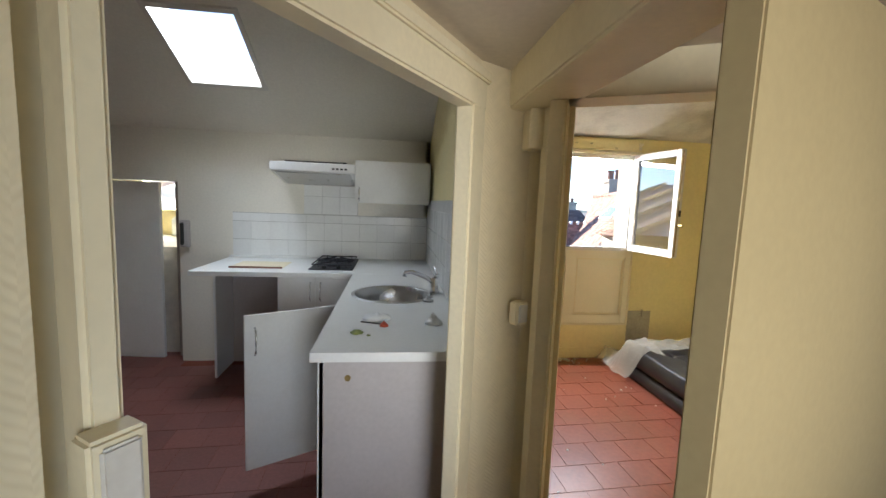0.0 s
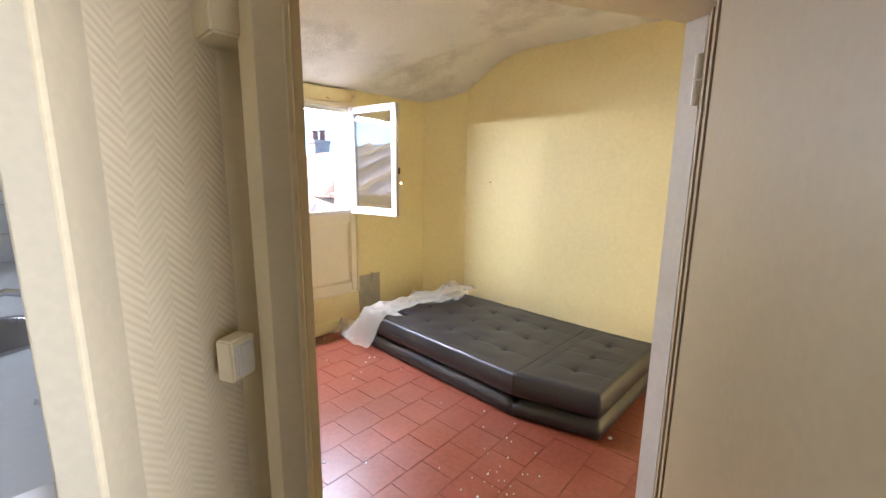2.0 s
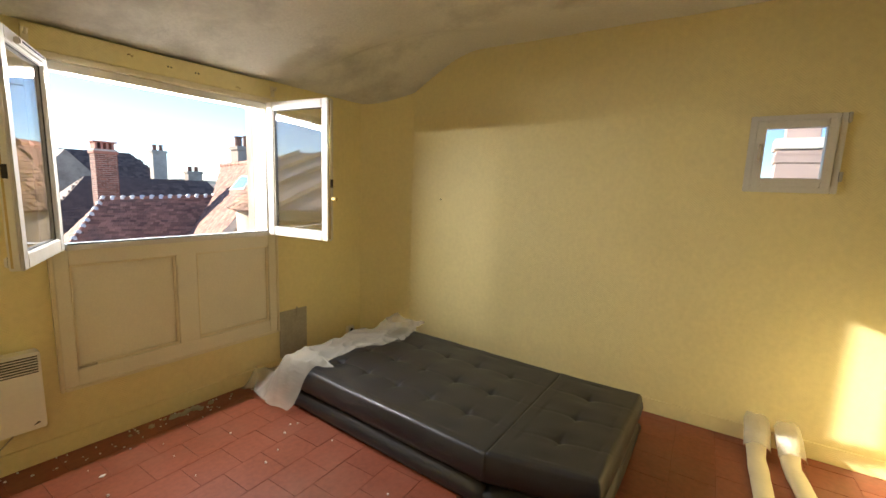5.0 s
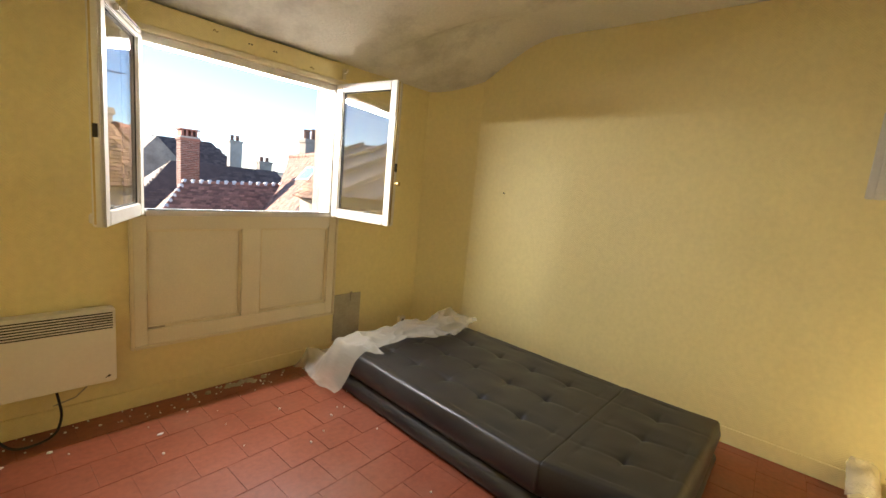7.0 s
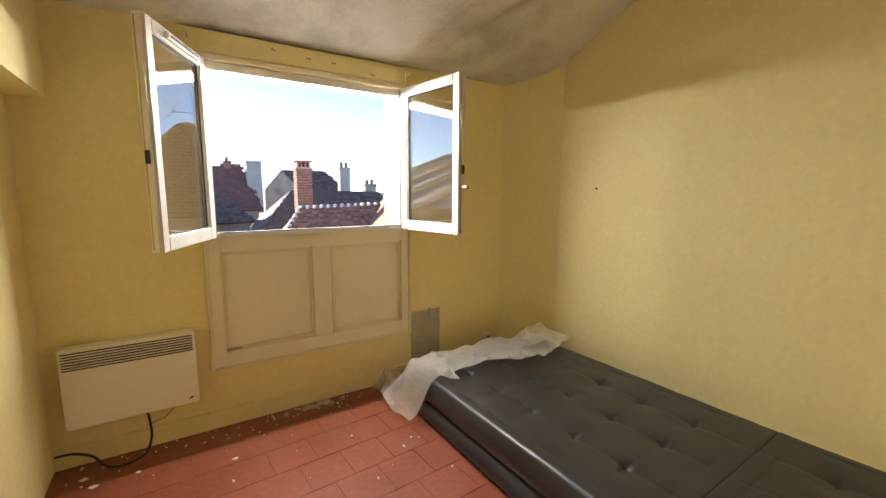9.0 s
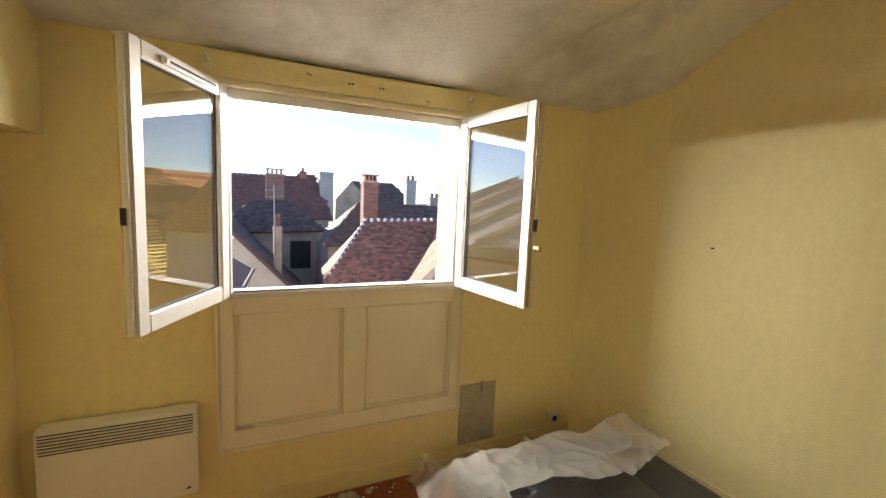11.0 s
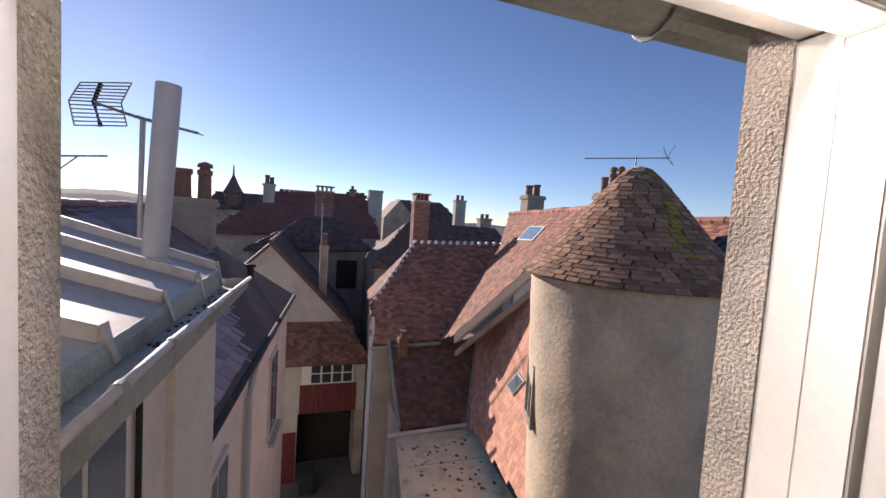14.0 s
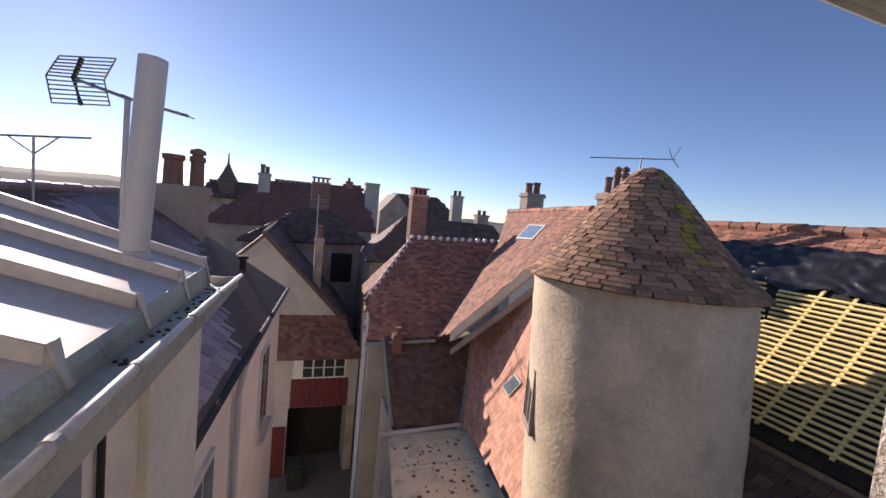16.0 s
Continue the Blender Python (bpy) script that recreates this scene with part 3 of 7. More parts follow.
def sash(hinge, outer, vent, z0=1.035, z1=1.905):
    """One opened sash: stiles, rails, pane, drip rail and espagnolette edge."""
    h, o = U((*hinge, 0)), U((*outer, 0))
    d = (o - h).normalized()
    n = U((-d.y, d.x, 0))
    w = (o - h).length
    label = "white painted window sash, swung open into the room" + (", with a trickle vent" if vent else "")
    s = structure(thing("window_sash", (h.x, h.y, z0), label, "window sash", "window sashes"), label, "window sash")
    inside = 1 if vent else -1      # side that faces the wall when open

    def bar(name, a, b, zz0, zz1, t0=-0.022, t1=0.022, material=M_WHITE, bevel=0.004, label=""):
        bm = bmesh.new()
        slab(bm, [h + d * a + n * t0 + U((0, 0, zz0)), h + d * b + n * t0 + U((0, 0, zz0)), h + d * b + n * t1 + U((0, 0, zz0)), h + d * a + n * t1 + U((0, 0, zz0))], (0, 0, zz1 - zz0))
        return part(name, bm, material, s, label, bevel)

    bar("stile", 0, 0.055, z0, z1)
    bar("stile", w - 0.05, w, z0, z1)
    bar("top_rail", 0.055, w - 0.05, z1 - 0.052, z1)
    bar("bottom_rail", 0.055, w - 0.05, z0, z0 + 0.06)
    bar("rebate_lip", w, w + 0.012, z0 + 0.01, z1 - 0.01, -0.005, 0.014, bevel=0.002)
    g = bar("pane", 0.05, w - 0.045, z0 + 0.055, z1 - 0.047, -0.004, 0.004, M_GLASS, 0)
    g.visible_shadow = False
    far = -inside
    lo, hi = sorted((0.022 * far, 0.036 * far))
    bar("drip_rail", 0.01, w - 0.01, z0 + 0.012, z0 + 0.05, lo, hi)
    for zz in (z0 + 0.06, z1 - 0.10):
        bm = bmesh.new()
        tube(bm, [h - d * 0.006 + U((0, 0, zz)), h - d * 0.006 + U((0, 0, zz + 0.05))], 0.008, 8)
        part("hinge", bm, M_WHITE, s)
    bm = bmesh.new()
    box(bm, -0.004, 0.004, -0.008, 0.008, 0, 0.05, Matrix.Translation(h + d * (w + 0.012) + U((0, 0, (z0 + z1) / 2 - 0.1))) @ Matrix.Rotation(math.atan2(d.y, d.x), 4, "Z"))
    part("lock_plate", bm, M_DARK, s)
    for side in (-1, 1):
        lo, hi = sorted((0.0045 * side, 0.012 * side))
        bar("glazing_bead", 0.052, 0.062, z0 + 0.06, z1 - 0.052, lo, hi, bevel=0)
        bar("glazing_bead", w - 0.057, w - 0.047, z0 + 0.06, z1 - 0.052, lo, hi, bevel=0)
    for side in (-1, 1):
        lo, hi = sorted((0.0045 * side, 0.0085 * side))
        bar("gasket", 0.062, 0.0655, z0 + 0.06, z1 - 0.052, lo, hi, M_DARK, 0)
        bar("gasket", w - 0.0605, w - 0.057, z0 + 0.06, z1 - 0.052, lo, hi, M_DARK, 0)
        bar("gasket", 0.0655, w - 0.0605, z1 - 0.0555, z1 - 0.0522, lo, hi, M_DARK, 0)
        bar("gasket", 0.0655, w - 0.0605, z0 + 0.0602, z0 + 0.0635, lo, hi, M_DARK, 0)
    bar("weather_seal", w + 0.0002, w + 0.007, z0 + 0.012, z1 - 0.012, -0.013, -0.0055, M_BRASS, 0, "brown perished weather seal")
    if vent:
        lo, hi = sorted((0.022 * -inside, 0.040 * -inside))
        v = bar("trickle_vent", 0.10, 0.40, z1 - 0.045, z1 - 0.02, *sorted((0.022, 0.042)))
        bar("vent_slot", 0.12, 0.38, z1 - 0.037, z1 - 0.029, *sorted((0.0421, 0.0435)), material=M_DARK, bevel=0)
    else:
        bm = bmesh.new()
        c = h + d * (w + 0.018) + U((0, 0, (z0 + z1) / 2 - 0.17))
        tube(bm, [c, c + d * 0.03], 0.012, 10)
        part("knob", bm, M_BRASS, s, "small brass knob")
    return s


sash((1.192, 3.617), (0.975, 3.135), True)
sash((2.292, 3.617), (2.372, 3.098), False)


# panelled breast under the window
def breast():
    p = structure(thing("window_breast", (1.75, 3.65, 0.335), "cream painted panelled board under the window, two recessed panels", "panelling"), "cream painted wooden panelling with two recessed panels under the window", "panelling")
    y0, y1 = 3.632, 3.70
    for nm, x0, x1, z0, z1 in (("stile", 1.166, 1.222, 0.336, 1.028), ("stile", 2.274, 2.33, 0.336, 1.028), ("mullion", 1.696, 1.806, 0.42, 0.955), ("top_rail", 1.222, 2.274, 0.955, 1.028), ("bottom_rail", 1.222, 2.274, 0.336, 0.42)):
        bx(nm, x0, x1, y0, y1, z0, z1, M_PANEL, p, bevel=0.003)
    for x0, x1 in ((1.222, 1.696), (1.806, 2.274)):
        bx("panel", x0, x1, 3.655, 3.695, 0.42, 0.955, M_PANEL, p)
        for a, b, c, e in ((x0, x1, 0.42, 0.434), (x0, x1, 0.941, 0.955), (x0, x0 + 0.014, 0.434, 0.941), (x1 - 0.014, x1, 0.434, 0.941)):
            bx("bead", a, b, 3.640, 3.6555, c, e, M_TRIM, p, bevel=0.004)
    bx("edge_moulding", 1.150, 1.166, 3.622, 3.65, 0.32, 1.028, M_TRIM, p, bevel=0.005)
    bx("edge_moulding", 2.33, 2.346, 3.622, 3.65, 0.32, 1.028, M_TRIM, p, bevel=0.005)
    bx("edge_moulding", 1.166, 2.33, 3.622, 3.65, 0.32, 0.336, M_TRIM, p, bevel=0.005)
    bm = bmesh.new()
    box(bm, 1.226, 1.30, 3.629, 3.632, 0.425, 0.436)
    part("flaked_paint_patch", bm, M_GREYP, p, "patch where the paint flaked off")


breast()


# convector heater
def heater():
    x0, x1, z0, z1 = 0.567, 1.082, 0.208, 0.58
    h = thing("convector_heater", ((x0 + x1) / 2, 3.6, z0), "cream enamel electric convector heater hung on the wall", "heater")
    bx("body", x0, x1, 3.57, 3.642, z0, z1, M_HEATER, h, bevel=0.006)
    for k in range(7):
        z = z1 - 0.018 - 0.0125 * k
        bx("grille_slot", x0 + 0.012, x1 - 0.012, 3.5685, 3.572, z - 0.0035, z + 0.0035, M_DARK, h)
        bx("louvre", x0 + 0.012, x1 - 0.012, 3.564, 3.5715, z + 0.0037, z + 0.0075, M_HEATER, h)
    bm = bmesh.new()
    slab(bm, [(1.035, 3.5695, 0.232), (1.060, 3.5695, 0.240), (1.052, 3.5695, 0.248), (1.042, 3.5695, 0.240)], (0, -0.001, 0))
    part("badge", bm, M_DARK, h)
    bx("wall_bracket", x0 + 0.1, x0 + 0.13, 3.642, 3.6495, z0 + 0.03, z1 - 0.03, M_STEEL, h)
    bx("wall_bracket", x1 - 0.13, x1 - 0.1, 3.642, 3.6495, z0 + 0.03, z1 - 0.03, M_STEEL, h)
    c = thing("power_cable", (0.8, 3.6, 0.01), "black power cable lying along the skirting under the heater", "cable")
    pts = [(0.86, 3.615, 0.205), (0.868, 3.60, 0.15), (0.872, 3.57, 0.09), (0.85, 3.545, 0.03), (0.80, 3.525, 0.010), (0.73, 3.52, 0.010), (0.69, 3.53, 0.03), (0.65, 3.55, 0.075), (0.58, 3.57, 0.10), (0.51, 3.575, 0.10)]
    fine = []
    for a in range(len(pts) - 1):
        p0, p1, p2, p3 = [U(pts[min(max(k, 0), len(pts) - 1)]) for k in (a - 1, a, a + 1, a + 2)]
        for j in range(5):
            t = j / 5
            fine.append(0.5 * ((2 * p1) + (p2 - p0) * t + (2 * p0 - 5 * p1 + 4 * p2 - p3) * t * t + (3 * p1 - p0 - 3 * p2 + p3) * t ** 3))
    bm = bmesh.new()
    tube(bm, fine, 0.0055, 8)
    part("cable_sheath", bm, M_BLACK, c, smooth=True)
    w = thing("earth_wire", (0.95, 3.64, 0.2), "thin painted wire hanging under the heater", "wire")
    bm = bmesh.new()
    tube(bm, [(0.99, 3.64, 0.215), (0.97, 3.63, 0.18), (0.93, 3.64, 0.135), (0.85, 3.642, 0.115)], 0.003, 6)
    part("wire_strand", bm, M_GREYP, w)


heater()
# skirting boards
for nm, x0, x1 in (("baseboard_a", XP, 3.16),):
    structure(bx(nm, x0, x1, 3.636, 3.65, 0.0, 0.098, M_PAPER, bevel=0.003), "low yellow painted skirting under the window", "baseboard")


def along_east(name, s0, s1, z0, z1, t, material, lab, cat):
    bm = bmesh.new()
    a, c = EP0 + ED * s0, EP0 + ED * s1
    slab(bm, [(a.x, a.y, z0), (c.x, c.y, z0), (c.x - EN.x * t, c.y - EN.y * t, z0), (a.x - EN.x * t, a.y - EN.y * t, z0)], (0, 0, z1 - z0))
    return structure(part(name, bm, material, bevel=0.002), lab, cat)


along_east("baseboard_b", 0.0, 3.2, 0, 0.095, 0.012, M_PAPER, "low yellow painted skirting along the long wall", "baseboard")
gp = bx("junction_cover", 2.356, 2.586, 3.642, 3.65, 0.105, 0.455, M_GREYP, bevel=0.001)
tagged(gp, "bare grey plaster patch where a fitting was taken off the wall", "wall patch")
tagged(bx("wall_conduit", 2.49, 2.503, 3.632, 3.642, 0.40, 0.47, M_GREYP, bevel=0.002), "short cut-off grey conduit stub on the wall", "conduit")


def socket():
    s = thing("power_socket", (3.02, 3.64, 0.15), "small cream wall socket above the skirting", "socket")
    bx("back_box", 2.985, 3.055, 3.622, 3.65, 0.12, 0.19, M_TRIM, s, bevel=0.004)
    bx("face_plate", 2.99, 3.05, 3.615, 3.622, 0.125, 0.185, M_WHITE, s, bevel=0.002)
    bm = bmesh.new()
    tube(bm, [(3.02, 3.6155, 0.155), (3.02, 3.6135, 0.155)], 0.017, 14)
    part("socket_well", bm, M_DARK, s)


socket()
nl = thing("wall_nail", (3.43, 3.01, 1.30), "small dark nail in the yellow wall", "nail")
bm = bmesh.new()
q = EP0 + ED * 0.30
tube(bm, [(q.x + 0.002, q.y, 1.30), (q.x - 0.018, q.y, 1.303)], 0.004, 8)
part("nail_head", bm, M_DARK, nl)


# small window in the long wall
def small_window():
    w = structure(thing("window_2", (3.5, 0.85, 1.42), "small white square tilting window", "window"), "small white square window, closed, in the long yellow wall", "window")

    def bar(name, s0, s1, z0, z1, t0, t1, material, bevel=0.003, label=""):
        bm = bmesh.new()
        a, c = EP0 + ED * s0, EP0 + ED * s1
        slab(bm, [(a.x - EN.x * t0, a.y - EN.y * t0, z0), (c.x - EN.x * t0, c.y - EN.y * t0, z0), (c.x - EN.x * t1, c.y - EN.y * t1, z0), (a.x - EN.x * t1, a.y - EN.y * t1, z0)], (0, 0, z1 - z0))
        return part(name, bm, material, w, label, bevel)

    a, c, b, t = 2.295, 2.685, 1.435, 1.835
    for nm, s0, s1, z0, z1 in (("outer_frame", a, a + 0.03, b, t), ("outer_frame", c - 0.03, c, b, t), ("outer_frame", a + 0.03, c - 0.03, t - 0.03, t), ("outer_frame", a + 0.03, c - 0.03, b, b + 0.03)):
        bar(nm, s0, s1, z0, z1, -0.05, 0.02, M_WHITE)
    for nm, s0, s1, z0, z1 in (("sash_bar", a + 0.03, a + 0.072, b + 0.03, t - 0.03), ("sash_bar", c - 0.072, c - 0.03, b + 0.03, t - 0.03), ("sash_bar", a + 0.072, c - 0.072, t - 0.065, t - 0.03), ("sash_bar", a + 0.072, c - 0.072, b + 0.03, b + 0.075)):
        bar(nm, s0, s1, z0, z1, -0.03, 0.03, M_WHITE)
    g = bar("pane", a + 0.07, c - 0.07, b + 0.07, t - 0.062, -0.01, -0.004, M_GLASS, 0)
    g.visible_shadow = False
    bar("handle", a + 0.045, a + 0.057, 1.60, 1.69, 0.03, 0.045, M_CHROME, 0.003, "small metal handle")
    bar("hinge", c - 0.004, c + 0.012, b + 0.06, b + 0.11, 0.0, 0.03, M_STEEL)
    bar("hinge", c - 0.004, c + 0.012, t - 0.05, t, 0.0, 0.03, M_STEEL)


small_window()


# ---- folded sofa bed ----
def quad_map(c, u, v):
    a = U(c[0]).lerp(U(c[1]), u)
    b = U(c[3]).lerp(U(c[2]), u)
    return a.lerp(b, v)


def cushion(name, corners, z0, z1, nu, nv, parent, tu, tv, deep, round_=0.05, label="", seam=None):
    """An upholstered slab over four plan corners, with rolled edges and tufts on a tu x tv grid."""
    bm = bmesh.new()
    size_u = (U(corners[1]) - U(corners[0])).length
    size_v = (U(corners[3]) - U(corners[0])).length
    h = z1 - z0

    def top(u, v):
        eu, ev = min(u, 1 - u) * size_u, min(v, 1 - v) * size_v
        if seam == "far":
            ev = v * size_v if v < 0.5 else max(ev, round_ - 0.010 + min(0.010, ev))
        elif seam == "near":
            ev = (1 - v) * size_v if v > 0.5 else max(ev, round_ - 0.010 + min(0.010, ev))
        e = min(eu, ev)
        k = 1.0 if e > round_ else math.sqrt(max(0.0, 1 - (1 - e / round_) ** 2))
        z = h * (0.62 + 0.38 * k)
        if tu:
            fu, fv = u * tu, v * tv
            du = (fu - round(fu)) / tu * size_u if 0.25 < fu < tu - 0.25 else 1
            dv = (fv - round(fv)) / tv * size_v if 0.25 < fv < tv - 0.25 else 1
            near = math.exp(-(dv / 0.09) ** 2)
            z -= deep * 0.22 * math.exp(-(du / 0.010) ** 2) * (0.35 + 0.65 * near)
            z -= deep * 0.35 * math.exp(-(dv / 0.007) ** 2) * math.exp(-(du / 0.055) ** 2)
            z -= deep * 0.5 * math.exp(-(du * du + dv * dv) / 0.022 ** 2)
            z -= deep * 0.45 * math.exp(-(du * du + dv * dv) / 0.075 ** 2)
            z += 0.006 * noise.noise((u * size_u * 14, v * size_v * 5, 4.0)) * near * math.exp(-(du / 0.10) ** 2)
        return z + 0.004 * noise.noise((u * size_u * 6, v * size_v * 6, z0 * 9))

    g = [[None] * (nv + 1) for _ in range(nu + 1)]
    lo = [[None] * (nv + 1) for _ in range(nu + 1)]
    for i in range(nu + 1):
        for j in range(nv + 1):
            p = quad_map(corners, i / nu, j / nv)
            g[i][j] = bm.verts.new((p.x, p.y, z0 + top(i / nu, j / nv)))
            if i in (0, nu) or j in (0, nv):
                lo[i][j] = bm.verts.new((p.x, p.y, z0 + 0.012))
    for i in range(nu):
        for j in range(nv):
            bm.faces.new((g[i][j], g[i + 1][j], g[i + 1][j + 1], g[i][j + 1]))
    ring = [(i, 0) for i in range(nu)] + [(nu, j) for j in range(nv)] + [(i, nv) for i in range(nu, 0, -1)] + [(0, j) for j in range(nv, 0, -1)]
    base = []
    cx = sum((U(c) for c in corners), U((0, 0, 0))) / 4
    for i, j in ring:
        v = lo[i][j]
        base.append(bm.verts.new((v.co.x + (cx.x - v.co.x) * 0.02, v.co.y + (cx.y - v.co.y) * 0.02, z0)))
        # the side bulges a little
    n = len(ring)
    mid = []
    for k, (i, j) in enumerate(ring):
        a, b = g[i][j].co, lo[i][j].co
        out = (b - cx)
        out.z = 0
        out.normalize()
        mid.append(bm.verts.new(((a.x + b.x) / 2 + out.x * 0.014, (a.y + b.y) / 2 + out.y * 0.014, (a.z + b.z) / 2)))
    for k in range(n):
        (i, j), (p, q) = ring[k], ring[(k + 1) % n]
        m0, m1 = mid[k], mid[(k + 1) % n]
        bm.faces.new((g[i][j], g[p][q], m1, m0))
        bm.faces.new((m0, m1, lo[p][q], lo[i][j]))
        bm.faces.new((lo[i][j], lo[p][q], base[(k + 1) % n], base[k]))
    bm.faces.new(base[::-1])
    return part(name, bm, M_LEATHER, parent, label, smooth=True)


sofa = thing("sofa_bed", (2.65, 2.25, 0.0), "black leatherette sofa bed, tufted, folded flat on the floor", "sofa bed")
SA = [(2.255, 1.335, 0), (3.185, 1.345, 0), (3.165, 1.815, 0), (2.125, 1.795, 0)]
SB = [(2.122, 1.793, 0), (3.163, 1.813, 0), (3.155, 3.25, 0), (2.135, 3.25, 0)]
cushion("lower_cushion", SA, 0.0, 0.118, 24, 12, sofa, 0, 0, 0, 0.022)
cushion("lower_cushion", SB, 0.0, 0.118, 24, 30, sofa, 0, 0, 0, 0.022)
cushion("upper_cushion", SA, 0.122, 0.262, 120, 60, sofa, 4, 2, 0.018, 0.027, seam="far")
cushion("upper_cushion", SB, 0.122, 0.260, 120, 170, sofa, 4, 6, 0.018, 0.027, seam="near")
for c, tu, tv, zt in ((SA, 4, 2, 0.262), (SB, 4, 6, 0.260)):
    for a in range(1, tu):
        for b in range(1, tv):
            p = quad_map(c, a / tu, b / tv)
            bm = bmesh.new()
            lathe(bm, [(0.009, 0), (0.0085, 0.003), (0.004, 0.0055)], 10, (p.x, p.y, zt - 0.0275))
            part("tuft_button", bm, M_LEATHER, sofa)


# crumpled plastic film over the far end of the sofa bed
def film():
    bm = bmesh.new()
    nu, nv = 150, 90
    g = []
    for i in range(nu + 1):
        u = i / nu
        row = []
        for j in range(nv + 1):
            v = j / nv
            x = 2.02 + 1.19 * u
            front = 2.93 + 0.10 * math.sin(u * 7.0) * 0.5 + 0.16 * max(0, 0.25 - u) / 0.25 * 0.2
            if u < 0.2:
                front = 3.10 - 0.95 * u
            back = 3.58 - 0.16 * u
            y = front + (back - front) * v
            top = 0.278
            ex = min(1, max(0, (x - 2.02) / 0.14))
            ey = min(1, max(0, (3.42 - y) / 0.16)) if y > 3.2 else 1
            z = top * (ex * ex * (3 - 2 * ex)) * (0.35 + 0.65 * ey)
            k = U((x * 4.2, y * 4.2, 1.7))
            rid = 1 - abs(noise.noise(k)) * 2
            rid2 = 1 - abs(noise.noise(k * 2.3)) * 2
            z += 0.012 + 0.055 * max(0, rid) ** 2 * (0.45 + 0.55 * v) + 0.016 * max(0, rid2)
            x += 0.03 * noise.noise((x * 5, y * 5, 3))
            y += 0.035 * noise.noise((x * 5, y * 5, 8))
            row.append(bm.verts.new((x, y, max(0.006, z))))
        g.append(row)
    for i in range(nu):
        for j in range(nv):
            bm.faces.new((g[i][j], g[i + 1][j], g[i + 1][j + 1], g[i][j + 1]))
    f = part("plastic_film", bm, M_PLASTIC, smooth=True)
    tagged(f, "crumpled clear plastic film draped over the sofa bed's end", "plastic film")


film()


# two plastic-wrapped slats on the floor
def slat(p, q, w):
    s = thing("wrapped_slat", (p[0], p[1], 0), "flat board wrapped in shiny clear plastic, lying on the floor", "wrapped board", "wrapped boards")
    a, c = U((*p, 0)), U((*q, 0))
    d = (c - a).normalized()
    n = U((-d.y, d.x, 0))
    bm = bmesh.new()
    rows = []
    for k in range(25):
        t = k / 24
        o = a.lerp(c, t)
        lift = 0.10 * max(0, (0.16 - t) / 0.16)
        ww = w * (1.25 - 0.25 * min(1, t / 0.15)) + 0.006 * noise.noise((t * 9, w * 70, 2))
        hh = 0.026 + 0.008 * noise.noise((t * 12, p[1] * 9, 5))
        rows.append([bm.verts.new(o + n * sx * ww / 2 + U((0, 0, lift + sz))) for sx, sz in ((-1, 0.002), (-1.02, hh * 0.6), (-0.8, hh), (0, hh * 1.15), (0.8, hh), (1.02, hh * 0.6), (1, 0.002))])
    for r0, r1 in zip(rows, rows[1:]):
        for j in range(7):
            bm.faces.new((r0[j], r0[(j + 1) % 7], r1[(j + 1) % 7], r1[j]))
    bm.faces.new(rows[0][::-1])
    bm.faces.new(rows[-1])
    part("board", bm, M_TRIM, s, smooth=True)
    bm = bmesh.new()
    rows = []
    for k in range(9):
        t = k / 8
        o = a - d * 0.005 + d * 0.16 * t
        rows.append([bm.verts.new(o + n * math.cos(x) * (w * 0.72) + U((0, 0, 0.02 + 0.10 * max(0, 1 - t * 1.0) + 0.045 * (1 + math.sin(x)) * (0.7 + 0.5 * noise.noise((t * 5, x, p[1])))))) for x in (0, 0.6, 1.2, 1.9, 2.5, 3.14)])
    for r0, r1 in zip(rows, rows[1:]):
        for j in range(5):
            bm.faces.new((r0[j], r0[j + 1], r1[j + 1], r1[j]))
    part("plastic_wrap", bm, M_PLASTIC, s, "shiny crumpled plastic end", smooth=True)


slat((3.515, 0.80), (2.50, 0.74), 0.085)
slat((3.50, 0.665), (2.62, 0.52), 0.085)


# ---- hall: door leaf, switches ----
def door_leaf():
    a, c = U((1.258, 0.800, 0)), U((0.447, 0.460, 0))
    d = (c - a).normalized()
    n = U((-d.y, d.x, 0))
    n = n if n.y > 0 else -n
    L = (c - a).length
    door = structure(thing("door_1", (a.x, a.y, 0.01), "beige painted door leaf standing open", "door"), "beige painted wooden door with beaded edge, standing open into the hall", "door")

    def bar(name, s0, s1, z0, z1, t0, t1, material, bevel=0.003, label=""):
        bm = bmesh.new()
        slab(bm, [a + d * s0 + n * t0 + U((0, 0, z0)), a + d * s1 + n * t0 + U((0, 0, z0)), a + d * s1 + n * t1 + U((0, 0, z0)), a + d * s0 + n * t1 + U((0, 0, z0))], (0, 0, z1 - z0))
        return part(name, bm, material, door, label, bevel)

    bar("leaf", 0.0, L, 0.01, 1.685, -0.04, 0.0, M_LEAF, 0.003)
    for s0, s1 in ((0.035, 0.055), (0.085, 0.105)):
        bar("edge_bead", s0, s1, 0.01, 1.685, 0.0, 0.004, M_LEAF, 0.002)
    bar("edge_strip", -0.006, 0.0, 0.01, 1.685, -0.04, 0.002, M_WHITE, 0.001, "white painted leaf edge")
    for z in (0.30, 1.52):
        bm = bmesh.new()
        c0 = a - d * 0.012 + n * 0.006
        tube(bm, [c0 + U((0, 0, z)), c0 + U((0, 0, z + 0.048))], 0.008, 10)
        tube(bm, [c0 + U((0, 0, z + 0.052)), c0 + U((0, 0, z + 0.10))], 0.008, 10)
        part("hinge", bm, M_WHITE, door, "white painted knuckle hinge")


door_leaf()


